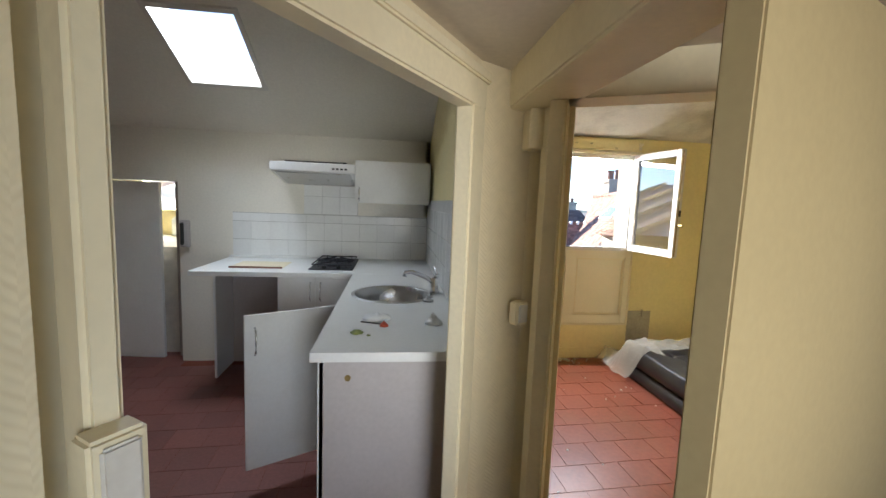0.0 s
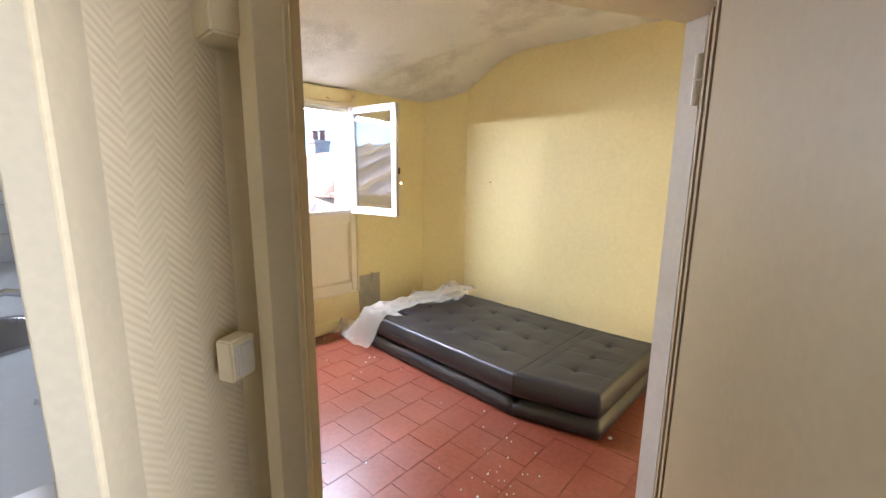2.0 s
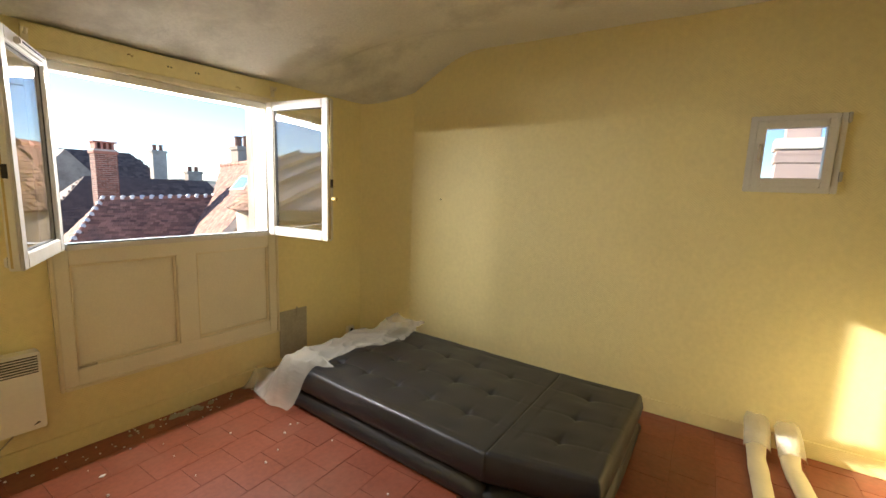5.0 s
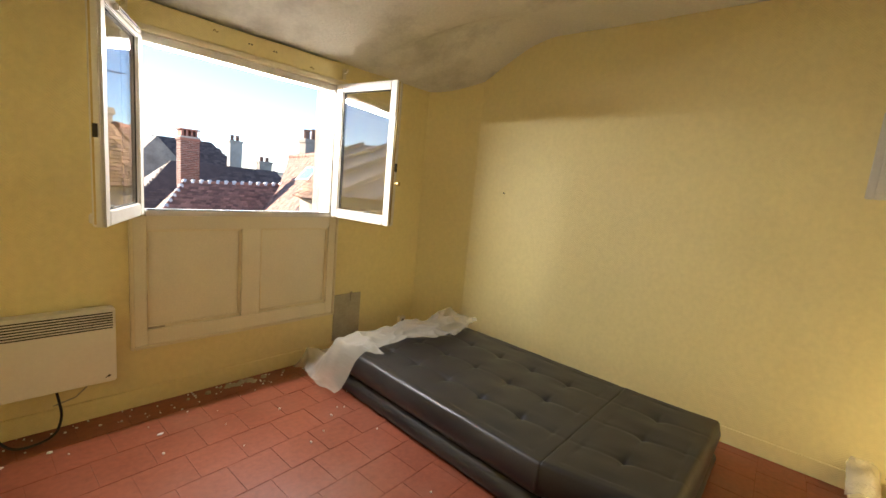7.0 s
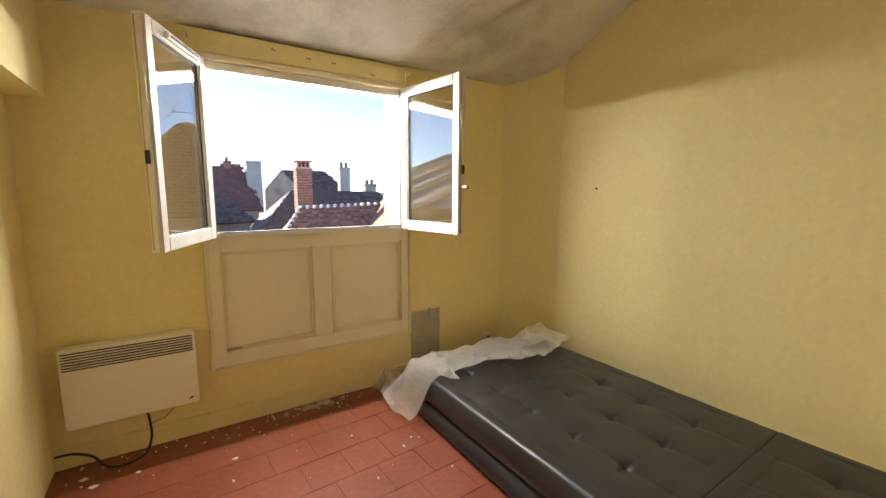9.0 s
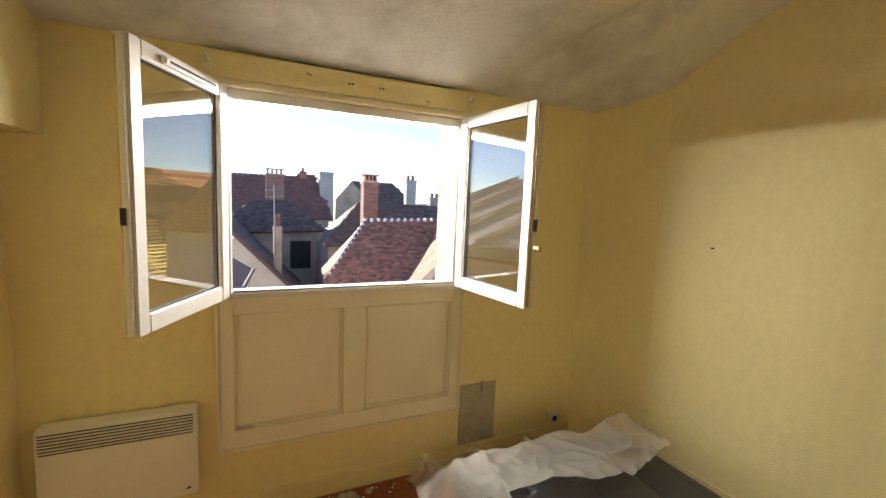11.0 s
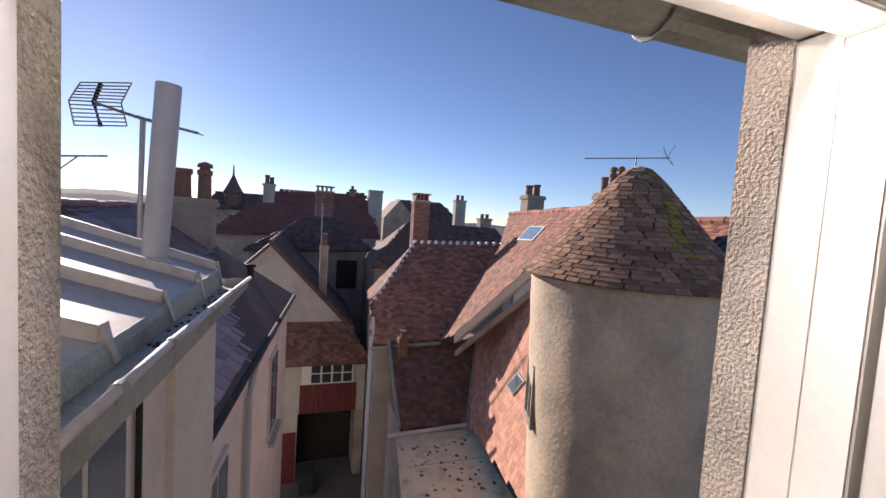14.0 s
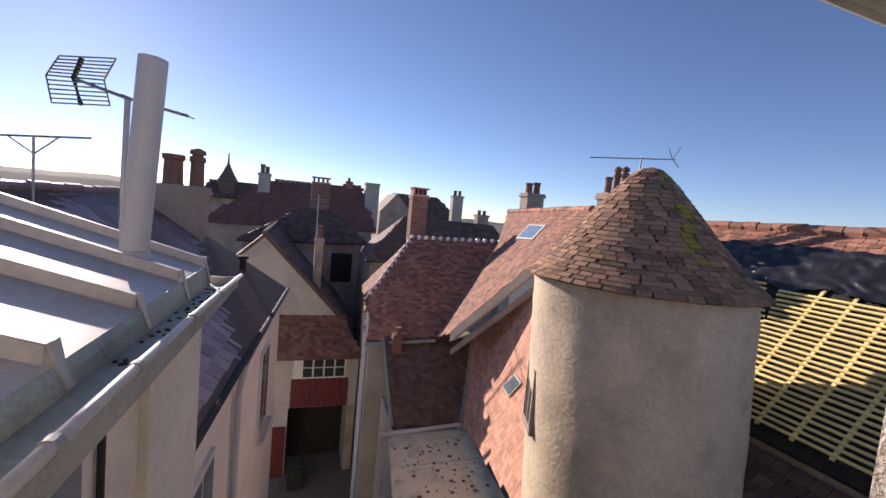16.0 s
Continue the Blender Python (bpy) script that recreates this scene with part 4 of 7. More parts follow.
def switch_box(name, at, nrm, w, h, t, label):
    n = U((*nrm, 0)).normalized()
    r = Matrix.Translation(at) @ Matrix.Rotation(math.atan2(n.y, n.x) + math.pi / 2, 4, "Z")
    s = thing(name, at, label, "switch")
    bx("back_box", -w / 2, w / 2, -t, 0.004, -h / 2, h / 2, M_TRIM, s, bevel=0.004, m=r)
    bx("rocker", -w / 2 + 0.008, w / 2 - 0.008, -t - 0.006, -t + 0.001, -h / 2 + 0.008, h / 2 - 0.008, M_WHITE, s, "white rocker", bevel=0.003, m=r)


switch_box("light_switch", U((0.500, 1.272, 1.075)), (0.45, -0.9), 0.052, 0.072, 0.030, "white surface-mounted light switch beside the doorway")
switch_box("door_latch_box", kw(0.915, 0.018, 1.115), KN[:2], 0.05, 0.13, 0.03, "cream painted latch box on the kitchen door casing")

# ---- kitchen ----
def skylight():
    s = structure(thing("skylight_1", (-1.04, 2.89, kz(2.89)), "roof window in the kitchen's sloping ceiling", "skylight"), "roof window in the sloping kitchen ceiling", "skylight")
    for x0, x1, y0, y1 in ((-1.30, -1.27, 2.60, 3.18), (-0.81, -0.78, 2.60, 3.18), (-1.27, -0.81, 3.15, 3.18), (-1.27, -0.81, 2.60, 2.63)):
        bm = bmesh.new()
        slab(bm, [(x0, y0, kz(y0) - 0.012), (x1, y0, kz(y0) - 0.012), (x1, y1, kz(y1) - 0.012), (x0, y1, kz(y1) - 0.012)], (0, 0, 0.16))
        part("frame_bar", bm, M_WHITE, s)
    bm = bmesh.new()
    slab(bm, [(-1.27, 2.63, kz(2.63) + 0.10), (-0.81, 2.63, kz(2.63) + 0.10), (-0.81, 3.15, kz(3.15) + 0.10), (-1.27, 3.15, kz(3.15) + 0.10)], (0, 0, 0.006))
    g = part("pane", bm, M_GLASS, s)
    g.visible_shadow = False


skylight()


def worktop():
    w = thing("worktop", (-0.1, 3.2, 0.87), "white laminate L-shaped kitchen worktop, stained", "worktop")
    bx("top_slab", -1.22, 0.418, 2.90, 3.645, 0.868, 0.90, M_LAM, w, bevel=0.003)
    # the near leg leaves a hole for the round sink
    bm = bmesh.new()
    cx, cy, r = 0.12, 2.28, 0.205
    x0, x1, y0, y1 = -0.145, 0.418, 1.395, 2.898
    seg = 40
    for z in (0.868, 0.90):
        ring = [bm.verts.new((cx + r * math.cos(6.28319 * k / seg), cy + r * math.sin(6.28319 * k / seg), z)) for k in range(seg)]
        outer = []
        for k in range(seg):
            a = 6.28319 * k / seg
            dx, dy = math.cos(a), math.sin(a)
            t = min((x1 - cx) / dx if dx > 1e-6 else 1e9, (x0 - cx) / dx if dx < -1e-6 else 1e9, (y1 - cy) / dy if dy > 1e-6 else 1e9, (y0 - cy) / dy if dy < -1e-6 else 1e9)
            outer.append(bm.verts.new((cx + dx * t, cy + dy * t, z)))
        for k in range(seg):
            bm.faces.new((ring[k], ring[(k + 1) % seg], outer[(k + 1) % seg], outer[k]))
        cs = [(x0, y0), (x1, y0), (x1, y1), (x0, y1)]
        for px, py in cs:
            best = min(range(seg), key=lambda k: (outer[k].co.xy - U((px, py))).length + (outer[(k + 1) % seg].co.xy - U((px, py))).length)
            v = bm.verts.new((px, py, z))
            bm.faces.new((outer[best], outer[(best + 1) % seg], v))
    part("leg_slab", bm, M_LAM, w)
    bx("front_edge", -0.147, 0.418, 1.389, 1.3945, 0.8675, 0.9003, M_LAM, w, "worn beige edge strip")
    bx("side_edge", -0.151, -0.1455, 1.389, 2.898, 0.8675, 0.9003, M_LAM, w)
    bx("splash_strip", -1.22, -0.58, 3.60, 3.644, 0.9005, 0.915, M_LAM, w, bevel=0.003)


worktop()


def round_sink():
    s = thing("sink", (0.12, 2.28, 0.90), "round stainless steel sink set into the worktop", "sink")
    bm = bmesh.new()
    prof = [(0.222, 0.0005), (0.222, 0.004), (0.205, 0.005), (0.198, 0.0), (0.19, -0.05), (0.18, -0.12), (0.15, -0.145), (0.04, -0.15), (0.0005, -0.15)]
    rings = []
    for r, z in prof:
        rings.append([bm.verts.new((0.12 + r * math.cos(6.28319 * j / 48), 2.28 + 1.0 * r * math.sin(6.28319 * j / 48), 0.9005 + z)) for j in range(48)])
    for p, q in zip(rings, rings[1:]):
        for j in range(48):
            bm.faces.new((p[j], p[(j + 1) % 48], q[(j + 1) % 48], q[j]))
    part("bowl", bm, M_STEEL, s, smooth=True)
    bm = bmesh.new()
    lathe(bm, [(0.035, 0), (0.035, 0.004), (0.01, 0.006)], 20, (0.12, 2.28, 0.7515))
    part("drain", bm, M_CHROME, s)
    t = thing("mixer_tap", (0.355, 2.33, 0.90), "chrome single-lever mixer tap beside the sink", "tap")
    bm = bmesh.new()
    lathe(bm, [(0.03, 0), (0.03, 0.008), (0.022, 0.012), (0.022, 0.075), (0.016, 0.085)], 20, (0.355, 2.33, 0.9005))
    part("tap_body", bm, M_CHROME, t, smooth=True)
    bm = bmesh.new()
    tube(bm, [(0.35, 2.33, 0.955), (0.30, 2.325, 0.99), (0.22, 2.315, 1.02), (0.185, 2.31, 1.015), (0.183, 2.31, 0.995)], [0.013, 0.012, 0.011, 0.012, 0.012], 12)
    part("spout", bm, M_CHROME, t, smooth=True)
    bm = bmesh.new()
    tube(bm, [(0.357, 2.33, 0.985), (0.372, 2.335, 1.005), (0.35, 2.35, 1.05)], [0.016, 0.012, 0.007], 10)
    part("lever", bm, M_CHROME, t, smooth=True)
    p = thing("sink_strainer", (0.29, 2.15, 0.90), "small dark metal sink plug lying on the worktop", "sink plug")
    bm = bmesh.new()
    lathe(bm, [(0.028, 0), (0.03, 0.006), (0.02, 0.012), (0.006, 0.02), (0.008, 0.03)], 16, (0.30, 2.12, 0.9008))
    part("plug_disc", bm, M_STEEL, p, smooth=True)


round_sink()


def base_units():
    u = thing("sink_cabinet", (0.13, 2.1, 0), "white laminate base cabinet under the sink with its door hanging open", "kitchen cabinet", "base cabinets")
    bx("end_panel", -0.125, 0.415, 1.42, 1.438, 0.0, 0.867, M_LAMG, u, "greyish end panel with screw plugs")
    bx("front_stile", -0.130, -0.112, 1.42, 1.72, 0.10, 0.867, M_LAM, u)
    bx("front_stile", -0.130, -0.112, 2.19, 2.895, 0.10, 0.867, M_LAM, u)
    bx("carcass_floor", -0.111, 0.415, 1.44, 2.895, 0.10, 0.116, M_LAM, u)
    bx("plinth", -0.09, -0.075, 1.44, 2.895, 0.0, 0.0995, M_LAM, u)
    bx("back_panel", 0.405, 0.4185, 1.44, 2.895, 0.118, 0.86, M_LAMG, u)
    for x in (-0.03, 0.36):
        bm = bmesh.new()
        tube(bm, [(x, 1.4205, 0.80), (x, 1.4165, 0.80)], 0.011, 12)
        part("screw_plug", bm, M_BRASS, u)
    h, f = U((-0.140, 2.185, 0)), U((-0.55, 1.965, 0))
    d = (f - h).normalized()
    n = U((d.y, -d.x, 0))
    bm = bmesh.new()
    slab(bm, [h + U((0, 0, 0.105)), f + U((0, 0, 0.105)), f + n * 0.018 + U((0, 0, 0.105)), h + n * 0.018 + U((0, 0, 0.105))], (0, 0, 0.755))
    door = part("cabinet_door", bm, M_LAM, u, "white door hanging open", bevel=0.002)
    bm = bmesh.new()
    for side in (n * 0.019, -n * 0.001):
        s = 1 if side.dot(n) > 0.01 else -1
        c = f - d * 0.045 + side
        tube(bm, [c + U((0, 0, 0.67)), c + n * s * 0.022 + U((0, 0, 0.685)), c + n * s * 0.026 + U((0, 0, 0.735)), c + n * s * 0.022 + U((0, 0, 0.785)), c + U((0, 0, 0.80))], 0.005, 8)
        break
    c = f - d * 0.045 - n * 0.001
    tube(bm, [c + U((0, 0, 0.67)), c - n * 0.022 + U((0, 0, 0.685)), c - n * 0.026 + U((0, 0, 0.735)), c - n * 0.022 + U((0, 0, 0.785)), c + U((0, 0, 0.80))], 0.005, 8)
    hd = part("handle", bm, M_CHROME, door, "chrome bow handle", smooth=True)
    b = thing("back_cabinet", (-0.38, 3.2, 0), "white two-door base cabinet under the hob", "kitchen cabinet", "base cabinets")
    bx("carcass", -0.66, -0.15, 2.945, 3.64, 0.10, 0.867, M_LAM, b)
    bx("plinth", -0.66, -0.15, 2.98, 3.0, 0.0, 0.0995, M_LAM, b)
    for x0, x1, hx in ((-0.658, -0.409, -0.44), (-0.405, -0.152, -0.372)):
        dr = bx("cabinet_door", x0, x1, 2.926, 2.944, 0.105, 0.862, M_LAM, b, bevel=0.002)
        bm = bmesh.new()
        tube(bm, [(hx, 2.926, 0.70), (hx, 2.904, 0.715), (hx, 2.90, 0.765), (hx, 2.904, 0.815), (hx, 2.926, 0.83)], 0.005, 8)
        part("handle", bm, M_CHROME, dr, "chrome bow handle", smooth=True)
    e = thing("worktop_end_panel", (-1.2, 3.2, 0), "white laminate end panel holding up the worktop", "end panel")
    bx("panel", -1.218, -1.20, 3.28, 3.64, 0.0, 0.867, M_LAM, e, bevel=0.002)
    bx("rear_panel", -1.199, -0.662, 3.62, 3.64, 0.0, 0.867, M_LAMG, e)


base_units()


def hob():
    h = thing("gas_hob", (-0.32, 3.3, 0.90), "black domino gas hob with cast-iron pan supports", "hob")
    bx("hob_plate", -0.475, -0.165, 3.02, 3.58, 0.9005, 0.909, M_IRON, h, bevel=0.003)
    for y in (3.18, 3.44):
        bm = bmesh.new()
        lathe(bm, [(0.055, 0), (0.055, 0.008), (0.04, 0.014), (0.035, 0.02)], 20, (-0.32, y, 0.9095))
        part("burner", bm, M_IRON, h, smooth=True)
        bm = bmesh.new()
        for k in range(4):
            a = math.pi / 4 + k * math.pi / 2
            tube(bm, [(-0.32 + 0.03 * math.cos(a), y + 0.03 * math.sin(a), 0.938), (-0.32 + 0.14 * math.cos(a), y + 0.115 * math.sin(a), 0.938), (-0.32 + 0.14 * math.cos(a), y + 0.115 * math.sin(a), 0.910)], 0.005, 6)
        tube(bm, [(-0.32 + 0.14 * sx, y + 0.105 * sy, 0.932) for sx, sy in ((-1, -1), (1, -1), (1, 1), (-1, 1), (-1, -1))], 0.005, 6)
        part("pan_support", bm, M_IRON, h)
    for x in (-0.37, -0.27):
        bm = bmesh.new()
        lathe(bm, [(0.016, 0), (0.015, 0.014), (0.008, 0.018)], 14, (x, 3.05, 0.9095))
        part("control_knob", bm, M_BLACK, h, smooth=True)


hob()


def hood():
    h = thing("cooker_hood", (-0.47, 3.4, 1.5), "white slimline cooker hood on the wall", "cooker hood")
    bm = bmesh.new()
    slab(bm, [(-0.78, 3.20, 1.60), (-0.78, 3.64, 1.52), (-0.78, 3.64, 1.67), (-0.78, 3.20, 1.665)], (0.60, 0, 0))
    part("canopy", bm, M_LAM, h, bevel=0.004)
    bm = bmesh.new()
    slab(bm, [(-0.75, 3.23, 1.592), (-0.75, 3.60, 1.525), (-0.21, 3.60, 1.525), (-0.21, 3.23, 1.592)], (0, 0, -0.006))
    part("grease_filter", bm, M_STEEL, h)
    bx("top_trim", -0.70, -0.25, 3.30, 3.45, 1.6715, 1.682, M_DARK, h)
    bx("front_lip", -0.782, -0.178, 3.194, 3.20, 1.605, 1.66, M_LAM, h, bevel=0.002)
    for k in range(4):
        bx("button", -0.34 + 0.03 * k, -0.322 + 0.03 * k, 3.190, 3.194, 1.618, 1.63, M_DARK, h)
    c = thing("wall_cabinet", (0.1, 3.45, 1.38), "white wall cabinet beside the cooker hood", "kitchen cabinet")
    bx("carcass", -0.185, 0.40, 3.33, 3.645, 1.385, 1.71, M_LAM, c)
    d = bx("cabinet_door", -0.183, 0.385, 3.310, 3.328, 1.387, 1.708, M_LAM, c, bevel=0.002)
    bm = bmesh.new()
    tube(bm, [(-0.15, 3.31, 1.40), (-0.15, 3.29, 1.415), (-0.15, 3.288, 1.45), (-0.15, 3.29, 1.485), (-0.15, 3.31, 1.50)], 0.005, 8)
    part("handle", bm, M_CHROME, d, "chrome bow handle", smooth=True)


hood()


# litter on the worktop
def litter():
    rnd = random.Random(4)

    def rag(name, cx, cy, r, h, color, lab, cat, flat=1.0):
        bm = bmesh.new()
        n = 18
        rings = []
        for k in range(7):
            t = k / 6
            rings.append([bm.verts.new((cx + r * (1 - 0.95 * t) * flat * math.cos(6.28319 * j / n) * (0.8 + 0.4 * noise.noise((j * 0.9, k, cx * 9))), cy + r * (1 - 0.95 * t) * math.sin(6.28319 * j / n) * (0.8 + 0.4 * noise.noise((j * 0.9, k + 7, cy * 9))), 0.9012 + h * t ** 0.7 * (0.7 + 0.8 * abs(noise.noise((j, k * 0.8, cy * 5)))))) for j in range(n)])
        for p, q in zip(rings, rings[1:]):
            for j in range(n):
                bm.faces.new((p[j], p[(j + 1) % n], q[(j + 1) % n], q[j]))
        bm.faces.new(rings[0][::-1])
        bm.faces.new(rings[-1])
        tagged(part(name, bm, color, smooth=True), lab, cat)

    m_green = mat("wilted_green", (0.22, 0.24, 0.07), rough=0.8, var=0.3, scale=30, bump=0.3)
    m_red = mat("dried_red", (0.40, 0.07, 0.03), rough=0.7, var=0.3, scale=30, bump=0.3)
    rag("crumpled_napkin", 0.055, 1.80, 0.075, 0.028, M_LAM, "crumpled white paper napkin on the worktop", "napkin")
    rag("dried_tomato", 0.085, 1.685, 0.022, 0.02, m_red, "dried red food scrap on the worktop", "food scrap")
    rag("lettuce_scrap", -0.015, 1.60, 0.032, 0.014, m_green, "wilted green food scrap on the worktop", "food scrap")
    rag("crumpled_wrapper", 0.29, 1.72, 0.045, 0.045, M_LAM, "crumpled pale paper wrapper on the worktop", "wrapper")
    rag("crumb", 0.03, 1.565, 0.010, 0.006, m_green, "small food crumb on the worktop", "food scrap")
    bm = bmesh.new()
    tube(bm, [(-0.01, 1.735, 0.9045), (0.03, 1.715, 0.906), (0.075, 1.70, 0.905)], 0.003, 6)
    tagged(part("teaspoon", bm, M_DARK), "dark twig-like stick on the worktop", "stick")
    t = thing("flat_tray", (-0.85, 3.1, 0.9), "dull reddish-white flat tray lying on the worktop", "tray")
    bx("tray_plate", -1.02, -0.66, 3.06, 3.34, 0.9006, 0.908, M_TRIM, t, bevel=0.003)
    bx("tray_rim", -1.02, -0.66, 3.05, 3.0595, 0.9006, 0.914, M_CLAY, t, bevel=0.002)


litter()


# things seen past the kitchen
def beyond():
    d = structure(thing("door_2", (-2.25, 3.6, 0), "pale blue-grey door", "door"), "pale grey door standing open to the next room", "door")
    bm = bmesh.new()
    slab(bm, [(-2.55, 3.80, 0.0), (-1.80, 3.72, 0.0), (-1.797, 3.755, 0.0), (-2.547, 3.835, 0.0)], (0, 0, 1.49))
    part("leaf", bm, M_LAM, d, bevel=0.003)
    w = thing("water_heater", (-2.16, 4.9, 0.82), "small white wall-hung water heater in the next room", "water heater")
    bx("casing", -2.27, -2.05, 4.84, 4.995, 0.82, 1.15, M_LAM, w, bevel=0.02)
    bx("control_panel", -2.24, -2.08, 4.835, 4.8395, 0.87, 0.92, M_STEEL, w)
    c = thing("low_convector", (-2.2, 4.93, 0.1), "low white convector heater by the floor in the next room", "heater")
    bx("body", -2.45, -1.90, 4.90, 4.995, 0.10, 0.28, M_HEATER, c, bevel=0.006)
    for k in range(4):
        bx("grille_slot", -2.43, -1.92, 4.898, 4.901, 0.245 - 0.018 * k, 0.252 - 0.018 * k, M_DARK, c)
    i = thing("intercom", (-1.55, 3.64, 1.0), "grey wall intercom handset beside the passage", "intercom")
    bx("handset_base", -1.60, -1.53, 3.615, 3.649, 0.97, 1.19, M_LAMG, i, bevel=0.006)
    bx("handset", -1.59, -1.565, 3.59, 3.615, 0.99, 1.17, M_DARK, i, bevel=0.006)


beyond()

# ---- outside: helpers for roofs ----
def inside(poly, x, y):
    hit = False
    for k in range(len(poly)):
        (x0, y0), (x1, y1) = poly[k], poly[k - 1]
        if (y0 > y) != (y1 > y) and x < (x1 - x0) * (y - y0) / (y1 - y0) + x0:
            hit = not hit
    return hit


def roof_axes(pts):
    p = [U(q) for q in pts]
    n = U((0, 0, 0))
    for k in range(len(p)):
        n += (p[k] - p[0]).cross(p[(k + 1) % len(p)] - p[0])
    n.normalize()
    n = n if n.z > 0 else -n
    u = U((0, 0, 1)).cross(n).normalized()
    return p[0], u, n.cross(u).normalized(), n


def tile_field(name, pts, w, h, thick, material, parent, seed=0, jit=0.3, lift=0.35, label="", keep=None):
    """Rows of overlapping tiles over the flat outline pts: real pieces, joined."""
    o, u, v, n = roof_axes(pts)
    uv = [((U(q) - o).dot(u), (U(q) - o).dot(v)) for q in pts]
    rnd = random.Random(seed)
    us, vs = [a for a, _ in uv], [b for _, b in uv]
    verts, faces, near = [], [], []
    r = 0
    y = min(vs) + h * 0.3
    while y < max(vs):
        x = min(us) - (w / 2 if r % 2 else 0) + rnd.uniform(0, 0.3) * w
        while x < max(us):
            ww = w * (1 + jit * rnd.uniform(-0.3, 0.3))
            if inside(uv, x + ww / 2, y):
                y0 = y - h * (0.55 + jit * rnd.uniform(-0.2, 0.25))
                y1 = y + h * 0.75
                t0, t1 = thick * (lift + jit * rnd.uniform(0, 0.5)) + 0.004, 0.002
                k = len(verts)
                tw = jit * rnd.uniform(-0.12, 0.12) * h
                g = ww * 0.03
                for a, b, d in ((x + g, y0 + tw, t0), (x + ww - g, y0 - tw, t0), (x + ww - g, y1, t1), (x + g, y1, t1)):
                    q = o + u * a + v * b + n * d
                    verts.append(q[:])
                    verts.append((q + n * thick)[:])
                mid = o + u * (x + ww / 2) + v * ((y0 + y1) / 2)
                near.append(((mid - U((1.5, 3.6, 1.5))).length, len(faces), o + u * (x + ww / 2) + v * y0 + n * t0, ww - 2 * g, y1 - y0, t0 - t1))
                faces += [(k, k + 2, k + 3, k + 1), (k + 2, k + 4, k + 5, k + 3), (k + 4, k + 6, k + 7, k + 5), (k + 6, k, k + 1, k + 7), (k + 1, k + 3, k + 5, k + 7)]
            x += ww
        y += h
        r += 1
    if keep:
        b = bmesh.new()
        box(b, -0.5, 0.5, 0, 1, 0, 1)
        unit = mesh_of(keep[1], b, material)
        near.sort(key=lambda q: q[0])
        gone = set()
        for _, f0, q, a, b, drop in near[:keep[0]]:
            gone.update(range(f0, f0 + 5))
            t = (v * b - n * drop) / b
            m = Matrix(((u.x * a, t.x * b, n.x * thick, q.x), (u.y * a, t.y * b, n.y * thick, q.y), (u.z * a, t.z * b, n.z * thick, q.z), (0, 0, 0, 1)))
            ob = new(keep[1], unit)
            ob.parent = parent
            ob.matrix_parent_inverse = Matrix.Translation(-parent.location)
            ob.matrix_basis = m
        faces = [f for k, f in enumerate(faces) if k not in gone]
    me = bpy.data.meshes.new(name)
    me.from_pydata(verts, [], faces)
    me.materials.append(material)
    ob = new(name, me)
    ob["kind"] = "stuff"
    if label:
        ob["label"] = label
    if parent is not None:
        ob.parent = parent
        ob.matrix_parent_inverse = Matrix.Translation(-parent.location)
    return ob


def deck(name, pts, thick, material, parent, label=""):
    o, u, v, n = roof_axes(pts)
    bm = bmesh.new()
    slab(bm, [U(q) for q in pts], -n * thick)
    return part(name, bm, material, parent, label)


def tiled_roof(pts, parent, material, w=0.19, h=0.13, thick=0.02, seed=0, base=None, jit=0.35, label="", keep=None):
    deck("roof", pts, 0.12, base or M_DTILE, parent)
    return tile_field("roof_tiling", pts, w, h, thick, material, parent, seed, jit, label=label, keep=keep)


def ridge_caps(a, c, parent, material, step=0.30, r=0.10, mortar=None, seed=1):
    a, c = U(a), U(c)
    rnd = random.Random(seed)
    n = max(1, int((c - a).length / step))
    for k in range(n):
        p, q = a.lerp(c, (k + 0.02) / n), a.lerp(c, (k + 1.06) / n)
        z = U((0, 0, rnd.uniform(-0.012, 0.012)))
        bm = bmesh.new()
        tube(bm, [p + z, q + z + U((0, 0, 0.008))], [r, r * 0.88], 8)
        part("ridge_tile", bm, material, parent)
        if mortar:
            bm = bmesh.new()
            m = a.lerp(c, (k + 1.0) / n)
            lathe(bm, [(r * 1.15, -0.06), (r * 1.2, 0.02), (r * 0.9, 0.10), (r * 0.35, 0.135)], 7, m[:])
            part("mortar_joint", bm, mortar, parent, "white mortar joint" if k == 0 else "")


def walls(name, plan, z0, z1, material, parent, label=""):
    bm = bmesh.new()
    slab(bm, [(x, y, z0) for x, y in plan], (0, 0, z1 - z0))
    return part(name, bm, material, parent, label)


def pot(parent, x, y, z, h, r, material=M_CLAY, cap=False):
    bm = bmesh.new()
    prof = [(r * 1.1, 0), (r, 0.04), (r * 0.92, h * 0.8), (r * 1.12, h * 0.86), (r * 1.1, h), (r * 0.8, h)]
    if cap:
        prof += [(r * 0.75, h + 0.05), (r * 1.15, h + 0.06), (r * 1.0, h + 0.14), (r * 0.3, h + 0.18)]
    lathe(bm, prof, 14, (x, y, z))
    part("chimney_pot", bm, material, parent, smooth=False)


